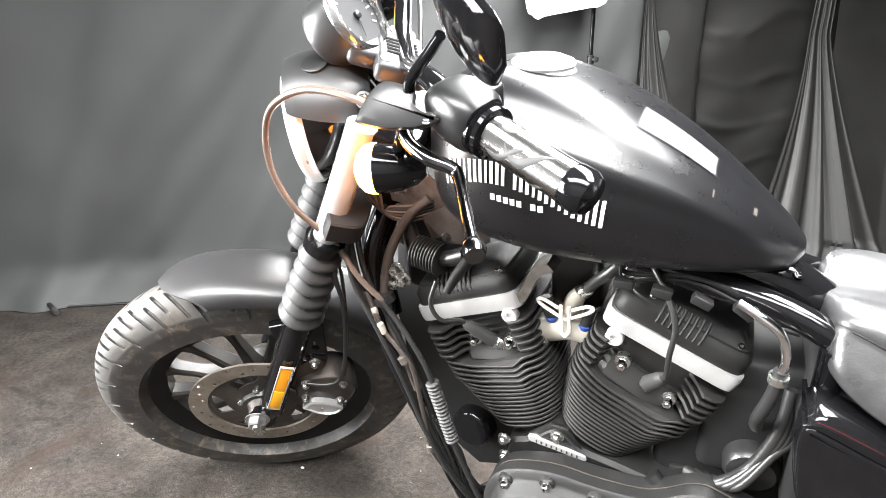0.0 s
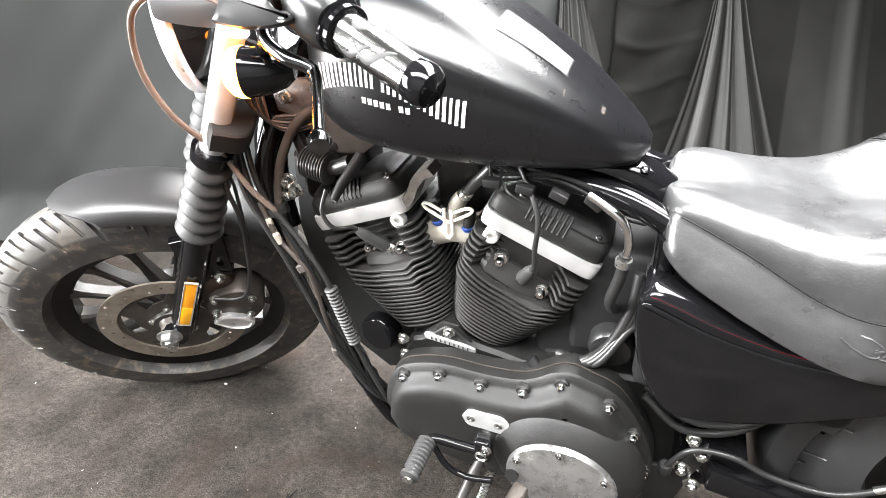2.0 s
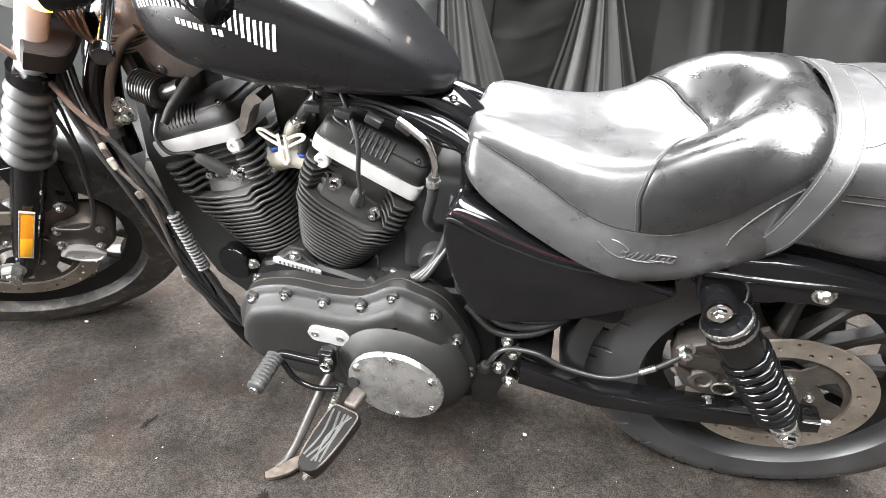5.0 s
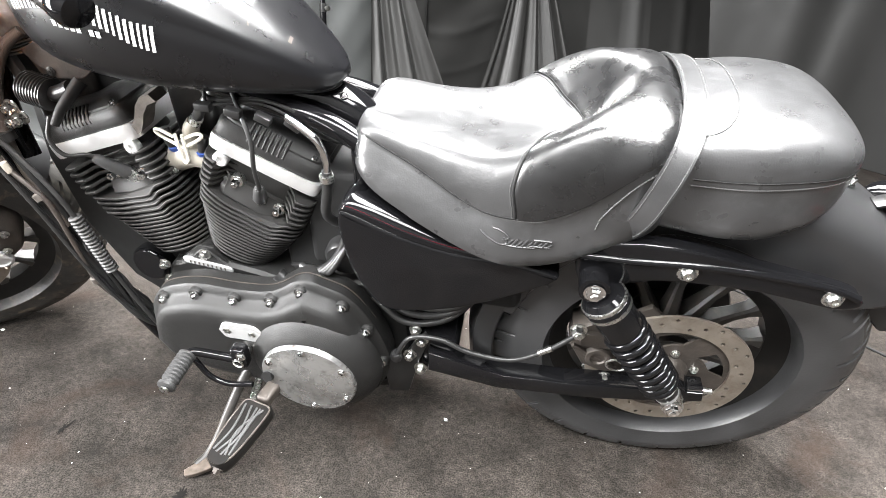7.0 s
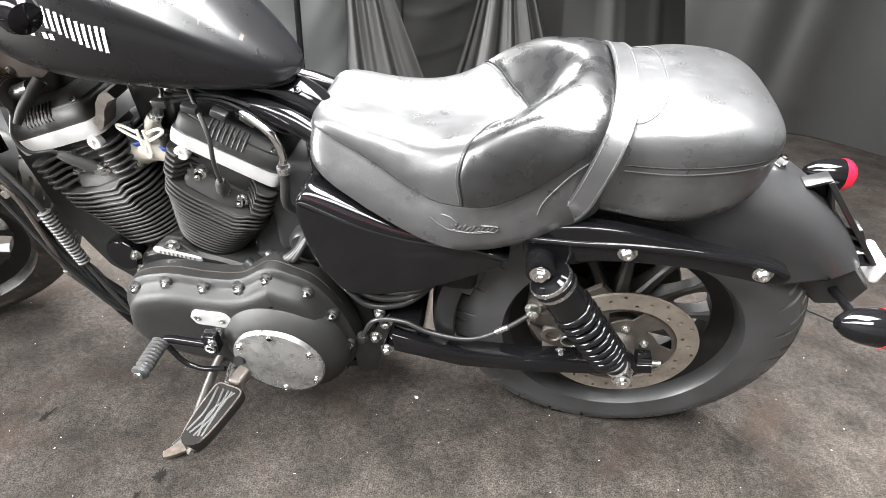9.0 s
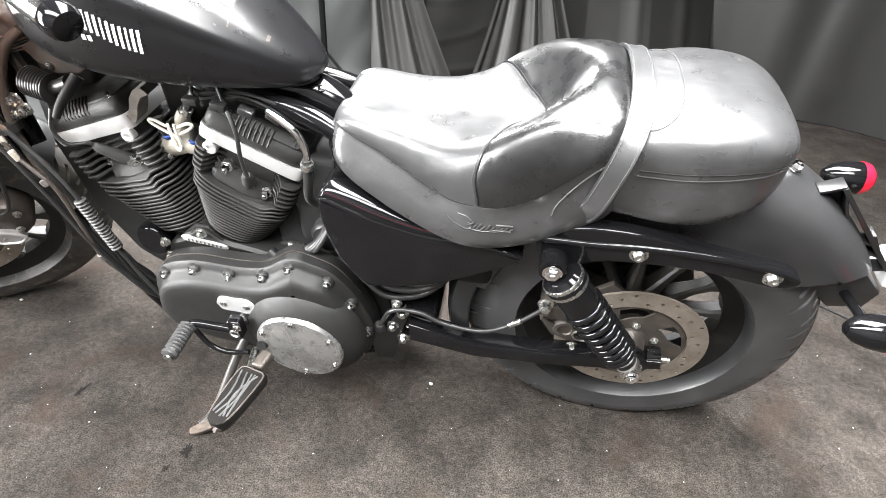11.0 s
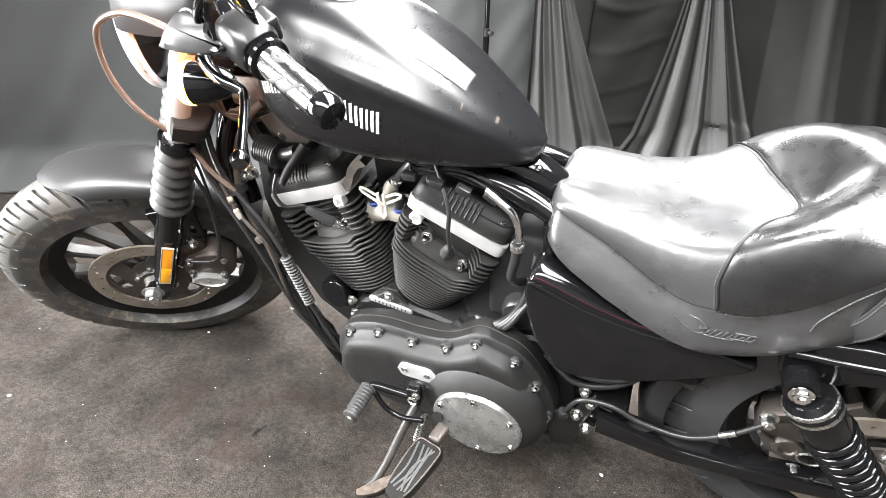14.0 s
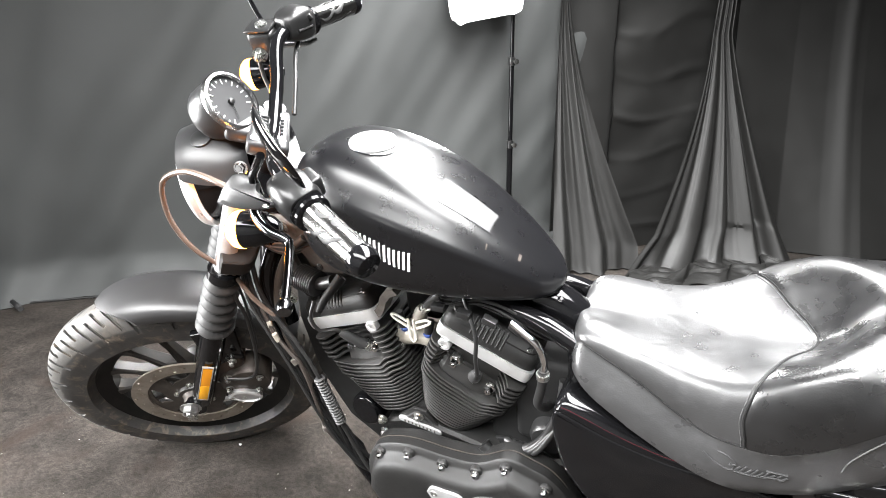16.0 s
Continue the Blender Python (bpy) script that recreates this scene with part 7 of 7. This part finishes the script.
def gathers(u, v):
    """Folds drawn together high up, swept aside and spreading to a low heap on the carpet."""
    k = min(1.0, v / 0.82)
    z = 2.6 * (1 - k)
    t = max(0.0, 1.125 - z) / 1.125
    h = max(0.0, z - 1.125) / 1.475
    left, right = 0.55 + 0.05 * h - 0.47 * t ** 1.6, 0.66 - 0.03 * h + 0.3 * t ** 1.1
    w = u + 0.09 * wob(u * 3.1, 0.5 * k, 20) + 0.025 * wob(u * 9, k * 1.5, 22)
    big = math.sin(w * 2 * math.pi * 4.2 + 2.0 * wob(u * 2.0, k * 0.9, 21))
    fold = math.copysign(abs(big) ** 0.8, big) * (0.5 + 1.1 * abs(wob(u * 4, 0.3, 25))) + 0.3 * (1 - 0.6 * k) * math.sin(w * 2 * math.pi * 10 + 2) + 0.45 * wob(u * 5, k * 1.6, 27)
    s = left + (right - left) * u
    out = 0.12 + 0.3 * t ** 1.3 + (0.009 + 0.032 * t ** 1.2) * fold
    if v > 0.76:
        q = (v - 0.76) / 0.24
        soft = 0.5 + 0.5 * math.sin(s * 23 + q * 9 + 3 * wob(u * 3, q * 2, 33))
        out += 0.22 * q ** 1.4 + 0.03 * wob(u * 5, q * 3, 35)
        z = max(z * (1 - 0.3 * q), 0.01 + (0.028 * soft + 0.05 * max(0.0, wob(u * 4 + q, q * 3, 31)) + 0.012 * abs(wob(u * 14, q * 9, 32))) * min(1, (1 - q) * 5 + 0.05))
        s -= 0.3 * q * (1 - u) + 0.05 * wob(u * 4, q * 2, 34) * q
    return on_wall(s, z, out)


cloth("gathered_curtain", "black satin cloth gathered into fanning folds, heaped on the carpet", gathers, 280, 190, DRAPE)


def plain(u, v):
    """A smooth sheet with one long fold, coming forward towards the corner and out along the carpet."""
    long = 0.012 * math.exp(-((u - 0.55 + 0.02 * v) / 0.03) ** 2) + 0.02 * rise(u, 0.46, 0.58) + 0.014 * math.exp(-((u - 0.8) / 0.04) ** 2)
    return on_wall(0.68 + 1.06 * u, max(0.006, 2.69 * (1 - v)), 0.085 + 0.12 * u + long + 0.02 * wob(u * 3 - v, v * 1.3, 41) + 0.34 * (0.5 + 0.5 * rise(u, 0.3, 0.6)) * rise(v, 0.3, 1.0) ** 1.7)


cloth("backdrop_curtain", "black smooth cloth hanging in a few long folds", plain, 140, 60, DRAPE)
C0, C1 = on_wall(1.74, 0, 0.3), Vector((2.8, 1.2, 0))
CD = (C1 - C0).normalized()
CN = Vector((CD.y, -CD.x, 0))
cloth("side_curtain", "black smooth cloth closing the corner of the backdrop", lambda u, v: C0 + CD * (u * 2.75) + CN * (0.05 * wob(u * 9, v * 1.1, 51) + 0.03 * math.sin(u * 26 + v)) + Vector((0, 0, 2.69 * (1 - v) + 0.004)), 120, 40, DRAPE)

# ---- lamp stand with its white box, in front of the cloth ----
SX = Vector((-1.295, 1.65, 0))
stand2 = new("lamp_stand")
stand2.matrix_world = Matrix.Translation(SX)
tagged(stand2, "thin black lamp stand with clamps in front of the cloth", "light stand")
part("pole", tube(bmesh.new(), [(0, 0, 0.06), (0, 0, 0.62)], 0.0145, 14, 1), GLOSS, stand2)
part("pole", tube(bmesh.new(), [(0, 0, 0.6), (0, 0, 1.02)], 0.0115, 14, 1), GLOSS, stand2)
part("pole", tube(bmesh.new(), [(0, 0, 1.0), (0, 0, 1.75)], 0.0092, 14, 1), GLOSS, stand2)
for z in (0.63, 1.02):
    c = part("clamp", lathe(bmesh.new(), [(0.009, -0.02), (0.016, -0.018), (0.016, 0.018), (0.009, 0.02)], (0, 0, z), (0, 0, 1), 18), BLACK, stand2)
    part("clamp_knob", lathe(bmesh.new(), [(0.005, 0), (0.005, 0.016), (0.012, 0.018), (0.012, 0.026), (0.0, 0.028)], (0.012, -0.008, z), (0.8, -0.6, 0), 14), STEEL, c)
for k in range(3):
    a = radians((35, 215, 305)[k])
    part("leg", tube(bmesh.new(), [(0, 0, 0.3), (0.22 * math.cos(a), 0.22 * math.sin(a), 0.012)], 0.008, 10, 1), BLACK, stand2)
box_m = Matrix.Translation((-1.425, 1.585, 1.452)) @ Matrix.Rotation(radians(14), 4, "Z") @ Matrix.Rotation(radians(-16), 4, "X") @ Matrix.Rotation(radians(-8), 4, "Y")
b = bmesh.new()
rings = []
for y, q in ((0.2, 0.25), (0.02, 0.94), (0.0, 1.0)):
    ring = []
    for i in range(40):
        a = 2 * math.pi * (i + 0.5) / 40
        c, s = math.cos(a), math.sin(a)
        ring.append(Vector((0.168 * q * math.copysign(abs(c) ** 0.22, c), y, 0.26 * q * math.copysign(abs(s) ** 0.22, s) + 0.018 * q * wob(i * 0.45, y, 61))))
    rings.append(ring)
soft = tagged(part("softbox", skin(b, rings), PAPER, None), "white cloth softbox at the top of the lamp stand", "softbox")
b = bmesh.new()
rings = []
for y, q in ((-0.001, 0.985), (-0.012, 0.9), (-0.02, 0.6), (-0.022, 0.05)):
    rings.append([Vector((0.168 * q * math.copysign(abs(math.cos(a)) ** 0.22, math.cos(a)), y, 0.255 * q * math.copysign(abs(math.sin(a)) ** 0.22, math.sin(a)))) for a in [2 * math.pi * (i + 0.5) / 40 for i in range(40)]])
part("diffuser", skin(b, rings), glowing("lit_diffuser", (1, 1, 1), 70.0), soft, "lit white diffuser")
soft.matrix_world = box_m

# ---- things on the carpet ----
leg = tagged(part("tripod_leg", tube(bmesh.new(), [(-3.17, 0.255, 0.012), (-3.63, 0.35, 0.11)], 0.011, 12, 1), BLACK, None), "black tripod leg lying out across the carpet", "tripod")
part("rubber_tip", tube(bmesh.new(), [(-3.155, 0.252, 0.011), (-3.19, 0.259, 0.016)], 0.0115, 12, 1), SOFT, leg)
tagged(part("floor_cable", tube(bmesh.new(), [(0.30, 0.75, 0.004), (0.55, 0.56, 0.004), (0.72, 0.43, 0.004), (0.80, 0.36, 0.004), (0.95, 0.28, 0.004)], 0.0035, 8, 6), CABLE, None), "thin black cable lying on the carpet", "cable")
tagged(part("floor_cable", tube(bmesh.new(), [(-3.6, 0.05, 0.005), (-3.2, 0.32, 0.005), (-2.8, 0.6, 0.005), (-2.45, 0.83, 0.005)], 0.005, 8, 6), CABLE, None), "black cable along the foot of the cloth", "cable")
rng = random.Random(12)
b = bmesh.new()
for k in range(170):
    x, y = rng.uniform(-2.2, 0.9), rng.uniform(-0.62, 0.5)
    r = rng.choice((0.0008, 0.001, 0.0013, 0.002))
    pts = [Vector((x + r * rng.uniform(0.5, 1.3) * math.cos(a), y + r * rng.uniform(0.5, 1.3) * math.sin(a), 0.003 + r * 0.4 * rng.random())) for a in (0.3, 1.5, 2.8, 4.1, 5.2)]
    top = b.verts.new(Vector((x, y, 0.003 + r)))
    vs = [b.verts.new(p) for p in pts]
    for i in range(5):
        b.faces.new((vs[i], vs[(i + 1) % 5], top))
tagged(part("lint", b, material("pale_lint", (0.4, 0.39, 0.37), 0.9), None), "pale specks of lint scattered on the carpet", "lint", kind="stuff")
for x, y, r in ((-0.42, -0.095, 0.006), (-1.571, -0.037, 0.006), (-1.856, -0.434, 0.006)):
    b = bmesh.new()
    bmesh.ops.create_icosphere(b, subdivisions=1, radius=r)
    for v in b.verts:
        v.co = Vector((v.co.x * rng.uniform(0.6, 1.2) + x, v.co.y * rng.uniform(0.5, 1) + y, max(0.0005, v.co.z * 0.4 + 0.003)))
    tagged(part("crumb", b, PAPER, None), "white crumb lying on the carpet", "crumb")
SPOT = material("dark_stain", (0.0075, 0.0068, 0.0064), 0.95, spec=0.1)
for sx, sy, wide, long, seed in ((-1.2, -0.29, 0.7, 1.8, 71), (-0.88, -0.385, 1.0, 1.3, 74), (-0.9, -0.43, 0.6, 0.8, 77)):
    b = bmesh.new()
    c = b.verts.new((sx, sy, 0.0025))
    vs = []
    for k in range(36):
        a = 2 * math.pi * k / 36
        r = 0.006 + 0.022 * abs(wob(math.cos(a) * 2, math.sin(a) * 2, seed)) + 0.008 * wob(math.cos(a) * 7, math.sin(a) * 7, seed)
        vs.append(b.verts.new((sx + max(0.002, r) * math.cos(a) * wide, sy + max(0.002, r) * math.sin(a) * long, 0.0022)))
    for k in range(36):
        b.faces.new((c, vs[k], vs[(k + 1) % 36]))
    tagged(part("carpet_stain", b, SPOT, None), "dark irregular stain on the carpet", "stain", kind="structure")
